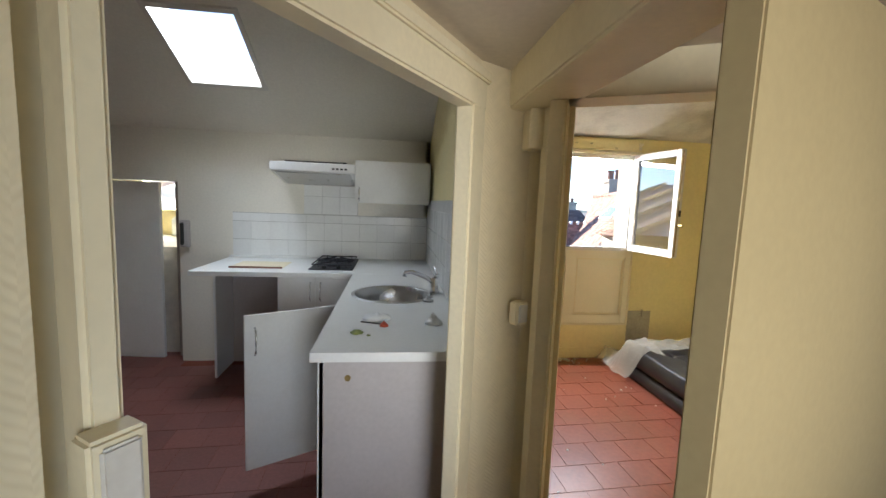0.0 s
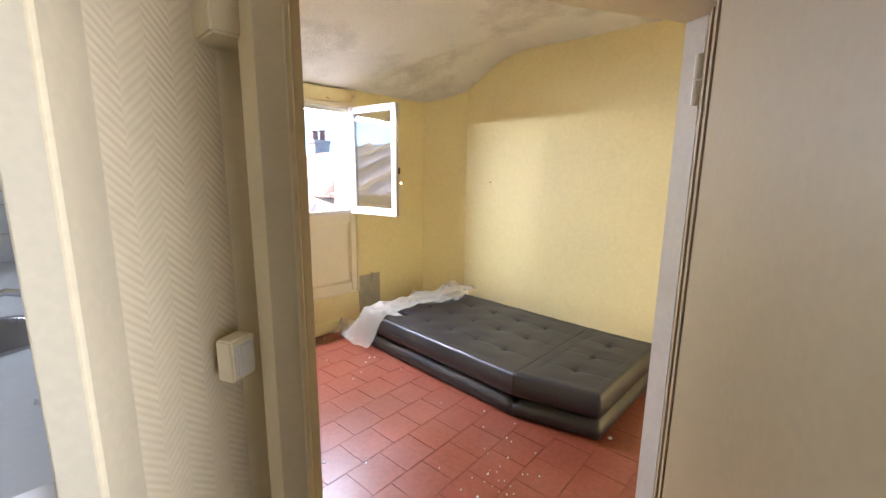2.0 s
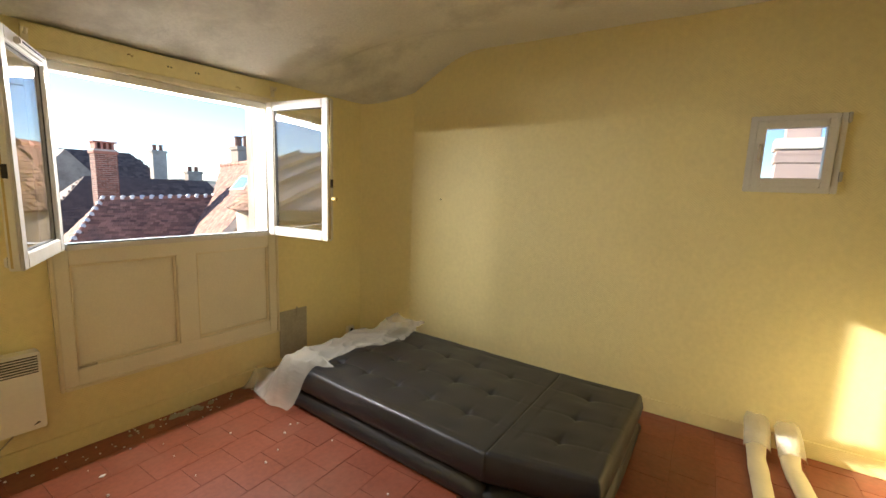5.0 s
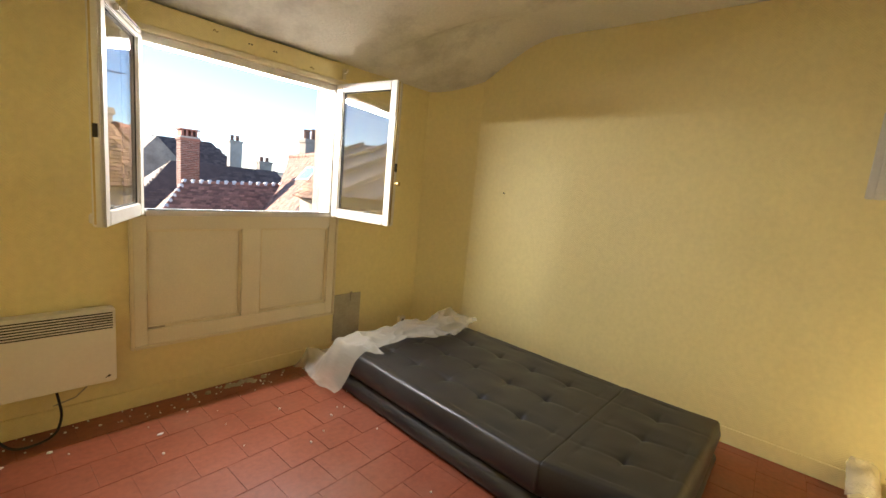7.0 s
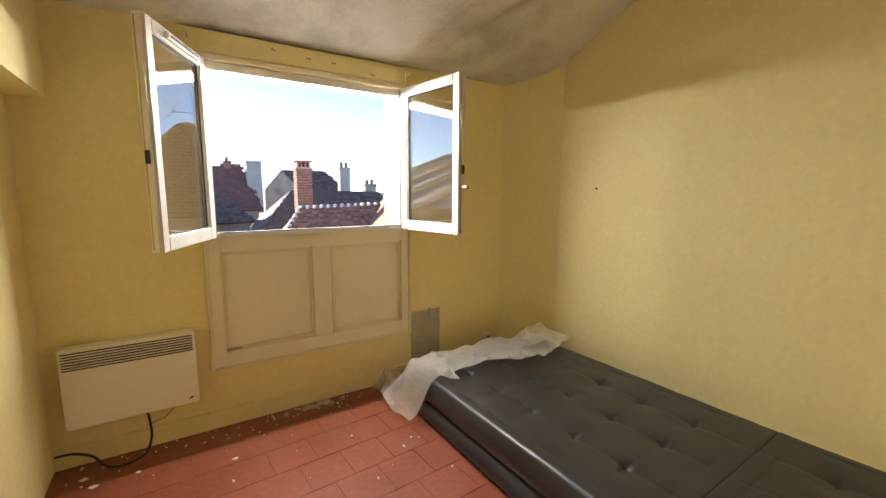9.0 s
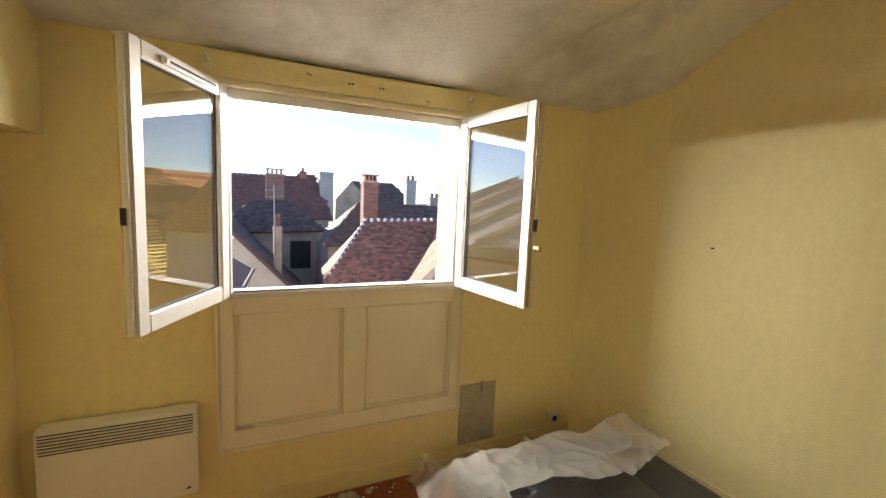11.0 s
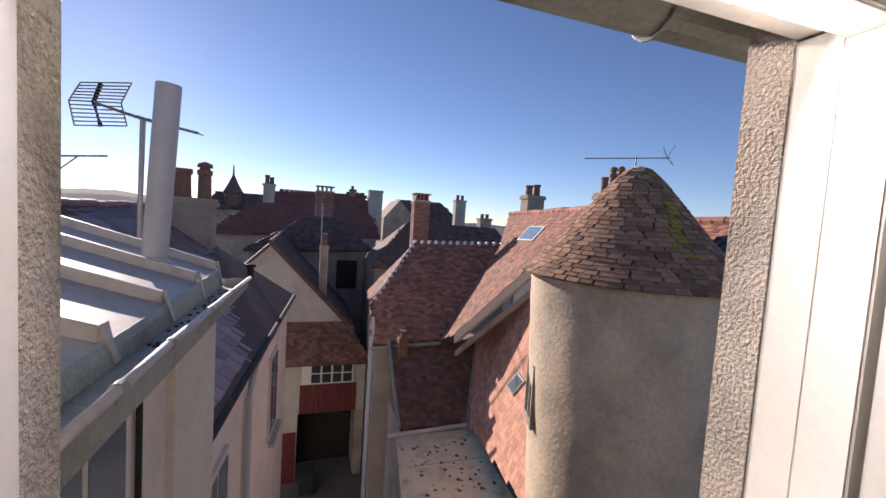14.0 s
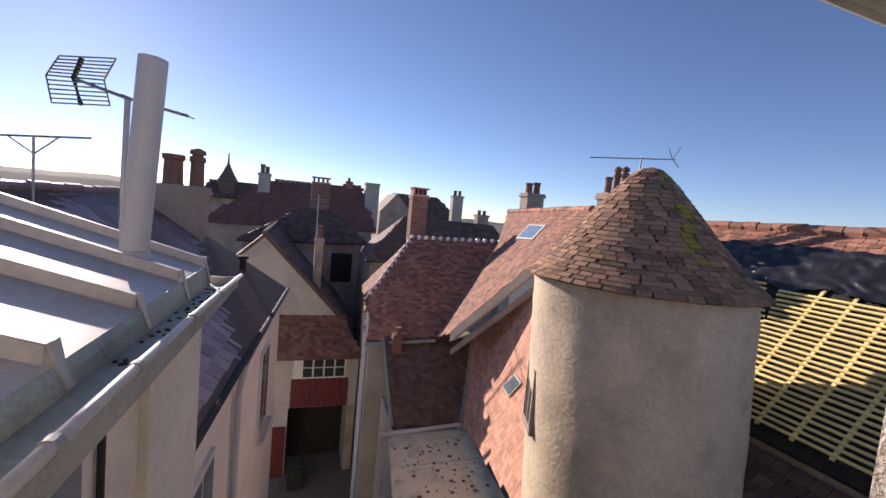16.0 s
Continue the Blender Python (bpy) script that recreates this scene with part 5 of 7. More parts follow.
def stack(name, x0, x1, y0, y1, z0, z1, material, label, pots=(), cornice=0.05, brick=False, crown=False):
    s = thing(name, ((x0 + x1) / 2, (y0 + y1) / 2, z0), label, "chimney")
    bx("shaft", x0, x1, y0, y1, z0, z1, material if not brick else M_MORTAR, s)
    if brick:
        bm = bmesh.new()
        rnd = random.Random(3)
        z = z0
        row = 0
        while z < z1 - 0.02:
            for face, (a0, a1) in (("f", (x0, x1)), ("l", (y0, y1)), ("r", (y0, y1))):
                a = a0 - (0.11 if row % 2 else 0)
                while a < a1:
                    b0, b1 = max(a + 0.006, a0), min(a + 0.215, a1)
                    if b1 - b0 > 0.03:
                        e = rnd.uniform(0.006, 0.014)
                        if face == "f":
                            box(bm, b0, b1, y0 - e, y0 + 0.01, z + 0.005, z + 0.068)
                        elif face == "l":
                            box(bm, x0 - e, x0 + 0.01, b0, b1, z + 0.005, z + 0.068)
                        else:
                            box(bm, x1 - 0.01, x1 + e, b0, b1, z + 0.005, z + 0.068)
                    a += 0.22
            z += 0.075
            row += 1
        ob = part("brickwork", bm, M_BRICK, s)
        ob["kind"] = "stuff"
    bx("cornice", x0 - cornice, x1 + cornice, y0 - cornice, y1 + cornice, z1 - 0.14, z1 - 0.04, M_BRICK if brick else material, s, bevel=0.01)
    bx("crown_slab", x0 - cornice * 0.6, x1 + cornice * 0.6, y0 - cornice * 0.6, y1 + cornice * 0.6, z1 - 0.04, z1 + 0.03, M_MORTAR if brick else material, s, bevel=0.01)
    if crown:
        n = 4
        for k in range(n):
            xa = x0 + (x1 - x0) * (k + 0.15) / n
            bx("crown_pier", xa, xa + (x1 - x0) * 0.11, y0, y1, z1 + 0.03, z1 + 0.28, M_BRICK, s)
        bx("cap_stone", x0 - 0.04, x1 + 0.04, y0 - 0.03, y1 + 0.03, z1 + 0.28, z1 + 0.34, M_BRICK, s, bevel=0.01)
    for px, py, h, r, cap in pots:
        pot(s, px, py, z1 + 0.03, h, r, cap=cap)
    return s


def roof_light(name, quad, label, parent=None):
    o, u, v, n = roof_axes(quad)
    s = thing(name, quad[0], label, "roof window")
    c = sum((U(q) for q in quad), U((0, 0, 0))) / 4
    bm = bmesh.new()
    slab(bm, [U(q) - n * 0.02 for q in quad], n * 0.09)
    part("frame", bm, M_ZINCG, s)
    bm = bmesh.new()
    slab(bm, [c + (U(q) - c) * 0.82 + n * 0.071 for q in quad], n * 0.008)
    m = bpy.data.materials.get("sky_pane") or mat("sky_pane", (0.16, 0.20, 0.24), rough=0.12, var=0.1, scale=2, bump=0, spec=1.0)
    part("pane", bm, m, s)


GZ = -9.5
# ground to the horizon and far hills
bm = bmesh.new()
box(bm, -2500, 2500, -2500, 2500, GZ - 1, GZ)
structure(part("ground", bm, M_GROUND), "bare ground of courtyards and fields to the horizon", "ground")


def hills():
    bm = bmesh.new()
    prev = None
    for k in range(121):
        a = radians(-75 + 150 * k / 120)
        d = 1500
        h = 8 + 16 * noise.noise((k * 0.13, 0, 2)) + 6 * noise.noise((k * 0.6, 3, 2)) + (24 if k < 45 else 24 * max(0, 1 - (k - 45) / 14)) + 2.2 * noise.noise((k * 2.9, 7, 1))
        p = [bm.verts.new((math.sin(a) * d * f, math.cos(a) * d * f, GZ + z)) for f, z in ((0.86, -0.5), (0.93, h * 0.55), (1.0, h), (1.06, 0))]
        if prev:
            for j in range(3):
                bm.faces.new((prev[j], p[j], p[j + 1], prev[j + 1]))
        prev = p
    structure(part("backdrop_hills", bm, M_HILL, smooth=True), "low hazy wooded hills on the horizon", "hills")


hills()


# gutter and eave over the bedroom window, seen from inside
def own_eave():
    g = structure(thing("roof_eave", (1.7, 3.95, 1.95), "dark zinc eave gutter above the window", "gutter"), "dark weathered zinc gutter under the eave above the window", "gutter")
    bm = bmesh.new()
    pts = []
    for k in range(9):
        a = math.pi + math.pi * k / 8
        pts.append((3.955 + 0.06 * math.cos(a), 2.0 + 0.06 * math.sin(a)))
    inner = [(3.955 + (y - 3.955) * 0.92, 2.0 + (z - 2.0) * 0.92) for y, z in pts][::-1]
    slab(bm, [(0.45, y, z) for y, z in pts + inner], (3.75, 0, 0))
    part("gutter_channel", bm, M_ZINCG, g)
    for x in (1.30, 1.72, 2.13, 2.55):
        bm = bmesh.new()
        ring = [(3.955 + 0.065 * math.cos(math.pi + math.pi * k / 8), 2.0 + 0.065 * math.sin(math.pi + math.pi * k / 8)) for k in range(9)]
        tube(bm, [(x, y, z) for y, z in ring], 0.005, 6)
        part("gutter_clip", bm, M_ZINCG, g)
    bx("soffit_board", 0.45, 4.2, 3.852, 3.90, 2.0, 2.06, M_TRIM, g)
    bm = bmesh.new()
    slab(bm, [(0.45, 4.02, 2.06), (4.2, 4.02, 2.06), (4.2, 3.0, 2.65), (0.45, 3.0, 2.65)], (0, 0, 0.08))
    part("roof_slope", bm, M_SLATE, g)


own_eave()


# ---- zinc-roofed building next door ----
def zinc_house():
    h = thing("zinc_roofed_house", (-0.5, 5.0, GZ), "cream rendered house with a standing-batten zinc roof and box gutter", "house")
    walls("wall", [(-4.0, 3.86), (0.90, 3.86), (0.90, 6.33), (-4.0, 6.33)], GZ, 0.94, M_FACADE, h)
    Y0, Y1 = 3.87, 6.56

    def rz(x):
        return 1.085 + 0.305 * (0.90 - x)

    def gz(y):
        return 1.035 - 0.027 * (y - 3.87)

    bm = bmesh.new()
    slab(bm, [(0.90, Y0, rz(0.90)), (0.90, Y1, rz(0.90)), (-1.9, Y1, rz(-1.9)), (-1.9, Y0, rz(-1.9))], (0, 0, -0.05))
    part("roof", bm, M_ZINC, h, "pale grey zinc sheets")
    bm = bmesh.new()
    slab(bm, [(-1.9, Y0, rz(-1.9)), (-1.9, Y1, rz(-1.9)), (-4.0, Y1, 1.3), (-4.0, Y0, 1.3)], (0, 0, -0.05))
    part("roof", bm, M_ZINC, h)
    for y in (6.53, 5.99, 5.39, 4.80, 4.21):
        bm = bmesh.new()
        w = 0.026
        slab(bm, [(0.885, y - w, rz(0.885)), (0.885, y - w * 0.7, rz(0.885) + 0.055), (0.885, y + w * 0.7, rz(0.885) + 0.055), (0.885, y + w, rz(0.885))], (-2.78, 0, 2.78 * 0.305))
        part("batten_roll", bm, M_ZINC, h, bevel=0.004)
        bm = bmesh.new()
        slab(bm, [(0.887, y - 0.027, rz(0.885) + 0.058), (0.887, y + 0.027, rz(0.885) + 0.058), (0.902, y + 0.022, rz(0.90)), (0.925, y + 0.016, gz(y) + 0.012), (0.925, y - 0.016, gz(y) + 0.012), (0.902, y - 0.022, rz(0.90))], (0.006, 0, 0.004))
        part("batten_end_cap", bm, M_ZINC, h)
    bm = bmesh.new()
    slab(bm, [(0.897, Y0, rz(0.90) + 0.004), (0.897, Y1, rz(0.90) + 0.004), (0.92, Y1, gz(Y1)), (0.92, Y0, gz(Y0))], (0.004, 0, 0.002))
    part("eave_flashing", bm, M_ZINCG, h, "greenish weathered flashing")
    bm = bmesh.new()
    slab(bm, [(0.91, Y0, gz(Y0)), (1.085, Y0, gz(Y0)), (1.085, Y1 + 0.06, gz(Y1)), (0.91, Y1 + 0.06, gz(Y1))], (0, 0, -0.012))
    part("gutter_floor", bm, M_ZINCG, h, "mossy box gutter floor")
    bm = bmesh.new()
    slab(bm, [(1.08, Y0, gz(Y0)), (1.08, Y1 + 0.06, gz(Y1)), (1.08, Y1 + 0.06, gz(Y1) + 0.055), (1.08, Y0, gz(Y0) + 0.075)], (0.006, 0, 0))
    part("gutter_side", bm, M_ZINCG, h)
    bx("gutter_end", 0.912, 1.08, Y1 + 0.052, Y1 + 0.058, gz(Y1), gz(Y1) + 0.05, M_ZINC, h)
    bead = [U((1.09, Y0, 1.120)), U((1.09, 4.7, 1.100)), U((1.09, 5.6, 1.064)), U((1.09, 6.68, 1.012))]
    bm = bmesh.new()
    tube(bm, bead, 0.0145, 12)
    part("gutter_bead", bm, M_ZINC, h, smooth=True)
    for y, z in ((4.34, 1.109), (4.72, 1.099), (5.28, 1.077), (5.85, 1.052)):
        bm = bmesh.new()
        tube(bm, [(1.09, y, z), (1.09, y + 0.028, z - 0.001)], 0.018, 12)
        part("gutter_clip", bm, M_ZINCG, h)
        bm = bmesh.new()
        tube(bm, [(1.09, y + 0.014, z - 0.015), (1.07, y + 0.014, z - 0.07), (1.02, y + 0.014, z - 0.105), (0.90, y + 0.014, z - 0.13)], 0.006, 6)
        part("gutter_bracket", bm, M_ZINCG, h)
    rnd = random.Random(8)
    bm = bmesh.new()
    for k in range(60):
        x, y = 0.935 + 0.13 * rnd.random(), 4.9 + 1.5 * rnd.random() ** 0.6
        lathe(bm, [(0.012 * rnd.uniform(0.4, 1.2), 0), (0.008, 0.008)], 5, (x, y, gz(y) - 0.001))
    ob = part("gutter_leaves", bm, M_SHADE, h, "rotten leaves in the gutter")
    ob["kind"] = "stuff"
    # facade: pilaster edge and tall window under the eave
    walls("corner_pilaster", [(0.90, 5.40), (0.935, 5.40), (0.935, 6.31), (0.90, 6.31)], GZ, 0.93, M_FACADE, h)
    w = bx("window", 0.89, 0.925, 4.28, 4.92, -0.75, 0.86, M_WHITE, h, bevel=0.004)
    for y0, y1 in ((4.33, 4.58), (4.62, 4.87)):
        for z0, z1 in ((-0.70, 0.02), (0.07, 0.81)):
            bx("pane", 0.9255, 0.929, y0, y1, z0, z1, bpy.data.materials["sky_pane"], w)
    bm = bmesh.new()
    tube(bm, [(0.96, 5.0, 0.98), (0.918, 5.02, 0.8), (0.918, 5.02, GZ)], 0.012, 8)
    part("cable_conduit", bm, M_DARK, h)
    p = thing("flue_pipe", (0.60, 6.22, 1.17), "tall grey flue pipe standing on the zinc roof", "flue pipe")
    foot, tip = U((0.60, 6.22, 1.15)), U((0.655, 6.24, 2.255))
    bm = bmesh.new()
    tube(bm, [foot, foot.lerp(tip, 0.5), tip], 0.070, 28, cap=False)
    tube(bm, [foot, tip - U((0, 0, 0.005))], 0.064, 28, cap=False)
    part("pipe", bm, M_PIPEG, p, smooth=True)
    bm = bmesh.new()
    lathe(bm, [(0.092, 0), (0.09, 0.012), (0.074, 0.035), (0.074, 0.045)], 28, (0.602, 6.22, rz(0.60) - 0.012))
    part("flashing_collar", bm, M_ZINC, p, smooth=True)


roof_light("skylight_2", [(8.54, 16.17, 1.0), (8.9, 15.96, 1.53), (8.32, 14.04, 1.54), (8.0, 14.2, 1.08)], "small zinc-framed roof window in the old tiled roof")
zinc_house()


# ---- slate-roofed house behind it ----
def slate_house():
    h = thing("slate_roofed_house", (-0.2, 10.0, GZ), "cream rendered house with a purple slate roof", "house")
    E0, E1 = U((0.62, 6.32, -0.53)), U((1.24, 14.1, -0.53))
    R0, R1 = U((-2.05, 6.32, 1.40)), U((-1.75, 13.95, 1.45))
    plan = [(-4.0, 6.32), (E0.x - 0.12, 6.32), (E1.x - 0.12, 14.0), (-4.0, 14.0)]
    walls("wall", plan, GZ, -0.62, M_FACADEW, h)
    pts = [E0[:], E1[:], R1[:], R0[:]]
    o, u, v, n = roof_axes(pts)
    # one flat slope through the eave and the ridge
    deck("roof", pts, 0.08, M_DTILE, h)
    tile_field("slating", pts, 0.27, 0.20, 0.016, M_SLATE, h, 5, 0.16, label="slate courses on the roof", keep=(300, "slate"))
    bm = bmesh.new()
    slab(bm, [R0, R1, (-4.2, 14.0, -0.4), (-4.2, 6.32, -0.4)], (0, 0, -0.08))
    part("roof", bm, M_SLATE, h)
    bm = bmesh.new()
    slab(bm, [(-4.0, 13.93, -0.7), (E1.x - 0.12, 13.93, -0.7), (E1.x - 0.12, 13.93, -0.55), (R1.x, 13.93, 1.38), (-4.0, 13.93, -0.5)], (0, 0.07, 0))
    part("gable_wall", bm, M_FACADEW, h)
    bm = bmesh.new()
    tube(bm, [E0 + U((0.03, 0, -0.03)), E1 + U((0.03, 0, -0.03))], 0.045, 8)
    part("gutter", bm, M_DARK, h, "dark gutter along the eave")
    d = (E1 - E0).normalized()
    for t in (0.40,):
        p = E0.lerp(E1, t)
        bm = bmesh.new()
        tube(bm, [p + U((0.03, 0, -0.05)), p + U((-0.02, 0, -0.35)), p + U((-0.05, 0, -0.6)), (p.x - 0.05, p.y, GZ)], 0.045, 10)
        part("downpipe", bm, M_PIPEG, h)
    for t in (0.22, 0.72):
        p = E0.lerp(E1, t)
        r = Matrix.Translation((p.x - 0.12, p.y, 0)) @ Matrix.Rotation(math.atan2(d.y, d.x), 4, "Z")
        w = bx("window", -0.45, 0.45, -0.05, 0.06, -2.9, -1.25, M_WHITE, h, m=r)
        for x0, x1 in ((-0.38, -0.03), (0.03, 0.38)):
            bx("pane", x0, x1, -0.056, -0.051, -2.8, -1.33, bpy.data.materials["sky_pane"], w, m=r)
        bx("sill", -0.5, 0.5, -0.16, -0.045, -2.98, -2.9, M_MORTAR, w, m=r)
    ridge_caps(R0 + U((0, 0, 0.02)), R1 + U((0, 0, 0.02)), h, M_SLATE, 0.4, 0.07)
    stack("rendered_chimney", -1.42, -0.49, 13.35, 13.95, -0.4, 1.66, M_OLDW, "broad grey rendered chimney stack with two clay pots", [(-1.12, 13.65, 0.62, 0.19, False), (-0.68, 13.65, 0.62, 0.14, True)], 0.06)
    v = thing("roof_vent", (0.35, 13.1, 0.25), "small dark roof vent on the slates", "roof vent")
    bm = bmesh.new()
    lathe(bm, [(0.07, -0.15), (0.07, 0.12), (0.11, 0.13), (0.11, 0.19), (0.03, 0.21)], 12, (0.35, 13.2, 0.12))
    part("vent_cowl", bm, M_DARK, v)


slate_house()


def grid_antenna():
    a = thing("grid_antenna", (0.09, 7.5, 1.2), "television antenna with a wire grid reflector on a mast", "antenna")
    bm = bmesh.new()
    tube(bm, [(0.085, 7.5, 0.0), (0.119, 7.5, 2.23)], 0.022, 10)
    part("mast", bm, M_ALU, a)
    tops = (U((-0.345, 7.56, 2.49)), U((0.035, 7.50, 2.53)))
    mids = (U((-0.45, 7.62, 2.345)), U((-0.06, 7.56, 2.365)))
    lows = (U((-0.385, 7.56, 2.135)), U((0.005, 7.50, 2.168)))
    for p, q in ((tops, mids), (mids, lows)):
        for k in range(7):
            bm = bmesh.new()
            t = k / 6
            tube(bm, [p[0].lerp(q[0], t), p[1].lerp(q[1], t)], 0.006, 6)
            part("reflector_rod", bm, M_ALU, a)
        for s in (0.0, 1.0):
            bm = bmesh.new()
            tube(bm, [p[0].lerp(p[1], s), q[0].lerp(q[1], s)], 0.006, 6)
            part("reflector_frame", bm, M_ALU, a)
    bm = bmesh.new()
    tube(bm, [(-0.20, 7.55, 2.50), (-0.27, 7.60, 2.35), (-0.20, 7.55, 2.15)], 0.018, 8)
    part("spine", bm, M_DARK, a)
    bm = bmesh.new()
    tube(bm, [(-0.27, 7.6, 2.35), (0.12, 7.5, 2.24), (0.56, 7.4, 2.16)], 0.012, 8)
    part("boom", bm, M_ALU, a)
    for k in range(9):
        t = k / 8
        p = U((-0.1, 7.555, 2.30)).lerp(U((0.55, 7.4, 2.16)), t)
        bm = bmesh.new()
        tube(bm, [p + U((-0.03, -0.10, 0.0)), p + U((0.03, 0.10, 0.0))], 0.005, 6)
        part("element", bm, M_ALU, a)
    b = thing("dipole_antenna", (-1.18, 9.0, 1.3), "simple bar antenna on a thin mast", "antenna")
    bm = bmesh.new()
    tube(bm, [(-1.18, 9.0, 0.9), (-1.185, 9.0, 1.985)], 0.013, 8)
    part("mast", bm, M_ALU, b)
    bm = bmesh.new()
    tube(bm, [(-1.75, 9.0, 1.92), (-0.70, 9.0, 2.03)], 0.011, 8)
    part("bar", bm, M_ALU, b)
    for s in (-1, 1):
        bm = bmesh.new()
        tube(bm, [(-1.18, 9.0, 1.80), (-1.185 + s * 0.22, 9.0, 1.985 + s * 0.023)], 0.008, 6)
        part("brace", bm, M_ALU, b)
    c = thing("yagi_antenna", (9.5, 12.0, 2.3), "thin television antenna above the tiled roof", "antenna")
    bm = bmesh.new()
    tube(bm, [(9.45, 12.0, 2.0), (9.50, 12.0, 3.52)], 0.018, 8)
    part("mast", bm, M_ALU, c)
    bm = bmesh.new()
    tube(bm, [(7.92, 12.0, 3.30), (10.6, 12.0, 3.60)], 0.014, 8)
    part("boom", bm, M_ALU, c)
    bm = bmesh.new()
    tube(bm, [(10.35, 12.0, 3.85), (10.5, 12.0, 3.6), (10.75, 12.0, 3.42)], 0.010, 6)
    tube(bm, [(10.75, 12.0, 3.95), (10.5, 12.0, 3.6)], 0.010, 6)
    part("reflector", bm, M_ALU, c)
    e = thing("mast_antenna", (2.15, 22.0, -1), "tall thin antenna mast above the dark roofs", "antenna")
    bm = bmesh.new()
    tube(bm, [(2.16, 22.4, -2.0), (2.13, 22.4, 2.0)], 0.03, 8)
    part("mast", bm, M_ALU, e)
    for z in (1.75, 1.45):
        bm = bmesh.new()
        tube(bm, [(1.75, 22.4, z), (2.55, 22.4, z + 0.05)], 0.018, 6)
        part("element", bm, M_ALU, e)


grid_antenna()


# ---- lane at the back: gabled house, low house with a row of windows ----
def gable_house():
    h = thing("gabled_house", (0.2, 24.0, GZ), "old cream gabled house with a dark tiled roof", "house")
    bm = bmesh.new()
    slab(bm, [(-3.6, 22.0, GZ), (3.35, 22.0, GZ), (3.35, 22.0, -3.3), (0.115, 22.0, 0.12), (-3.6, 22.0, -3.3)], (0, 8.0, 0))
    # the gable's shade is put into this darker render
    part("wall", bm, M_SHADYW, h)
    A, B = (0.115, 21.9, 0.20), (0.115, 30.1, 0.25)
    tiled_roof([(3.75, 21.9, -3.65), (3.75, 30.1, -3.6), B, A], h, M_DTILE, 0.25, 0.2, 0.03, 11)
    deck("roof", [(-3.9, 21.9, -3.65), A, B, (-3.9, 30.1, -3.6)], 0.12, M_DTILE, h)
    ridge_caps(A, B, h, M_DTILE, 0.4, 0.12)
    stack("slim_chimney", 2.12, 2.48, 22.6, 22.95, -2.6, 0.05, M_OLDW, "slim grey chimney with a clay pot", [(2.3, 22.77, 0.55, 0.12, False)], 0.04)
    m = thing("dark_hipped_house", (2.0, 30.0, GZ), "house with a dark hipped roof and grey walls", "house")
    walls("wall", [(-1.5, 28.6), (5.2, 28.6), (5.2, 34.0), (-1.5, 34.0)], GZ, -0.6, M_OLDW, m)
    tiled_roof([(-1.8, 28.3, -0.75), (5.4, 28.3, -0.5), (3.3, 31.0, 1.25), (1.4, 31.0, 1.25)], m, M_DTILE, 0.25, 0.2, 0.03, 12)
    deck("roof", [(-1.8, 28.3, -0.75), (1.4, 31.0, 1.25), (-1.8, 34.2, -0.75)], 0.12, M_DTILE, m)
    deck("roof", [(5.4, 28.3, -0.5), (5.4, 34.2, -0.5), (3.3, 31.0, 1.25)], 0.12, M_DTILE, m)
    bx("window", 3.3, 4.5, 28.53, 28.62, -2.9, -1.2, M_DARK, m)
    stack("brick_chimney", 2.0, 3.1, 31.0, 31.7, 0.2, 2.95, M_BRICK, "red brick chimney with an open brick crown", (), 0.06, True, True)
    lo = thing("lean_to_house", (2.5, 20.6, GZ), "low house, tiled lean-to roof, white window band, red boards", "house")
    # wall and piers take darker render, with the lane's shade in the colour
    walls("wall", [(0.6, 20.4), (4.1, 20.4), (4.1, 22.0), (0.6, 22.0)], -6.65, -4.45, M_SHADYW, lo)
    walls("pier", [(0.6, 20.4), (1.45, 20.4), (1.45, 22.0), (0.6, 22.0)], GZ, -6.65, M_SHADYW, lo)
    walls("pier", [(3.75, 20.4), (4.1, 20.4), (4.1, 22.0), (3.75, 22.0)], GZ, -6.65, M_OLDW, lo)
    tiled_roof([(0.5, 20.1, -4.50), (4.2, 20.1, -4.50), (3.5, 22.0, -3.25), (0.5, 22.0, -3.25)], lo, M_RTILE, 0.2, 0.14, 0.025, 13)
    # near-black sheet puts the passage's shade into colour
    bx("passage_back", 1.45, 3.75, 21.8, 21.95, GZ, -6.66, M_SHADE, lo, "near-black sheet that paints shade into the open passage")
    w = bx("window", 1.55, 3.62, 20.33, 20.41, -5.42, -4.52, M_WHITE, lo)
    for k in range(4):
        for z0, z1 in ((-5.36, -5.0), (-4.95, -4.58)):
            bx("pane", 1.92 + 0.42 * k, 2.27 + 0.42 * k, 20.322, 20.329, z0, z1, M_DARK, w)
    for k in range(9):
        bx("red_board", 1.50 + 0.25 * k, 1.735 + 0.25 * k, 20.35, 20.39, -6.62, -5.45, M_REDW, lo)
    bx("red_door", 0.75, 1.40, 20.33, 20.39, GZ, -7.4, M_REDW, lo)
    p = thing("rubbish_bin", (1.9, 19.6, GZ), "dark wheeled rubbish bin in the courtyard", "bin")
    bx("bin_body", 1.6, 2.15, 19.3, 19.9, GZ + 0.08, GZ + 0.95, M_DARK, p, bevel=0.03)
    bx("bin_lid", 1.57, 2.18, 19.25, 19.93, GZ + 0.95, GZ + 1.05, M_DARK, p, bevel=0.03)
    for x in (1.7, 2.05):
        bm = bmesh.new()
        tube(bm, [(x - 0.03, 19.85, GZ + 0.09), (x + 0.03, 19.85, GZ + 0.09)], 0.09, 12)
        part("wheel", bm, M_BLACK, p)


gable_house()


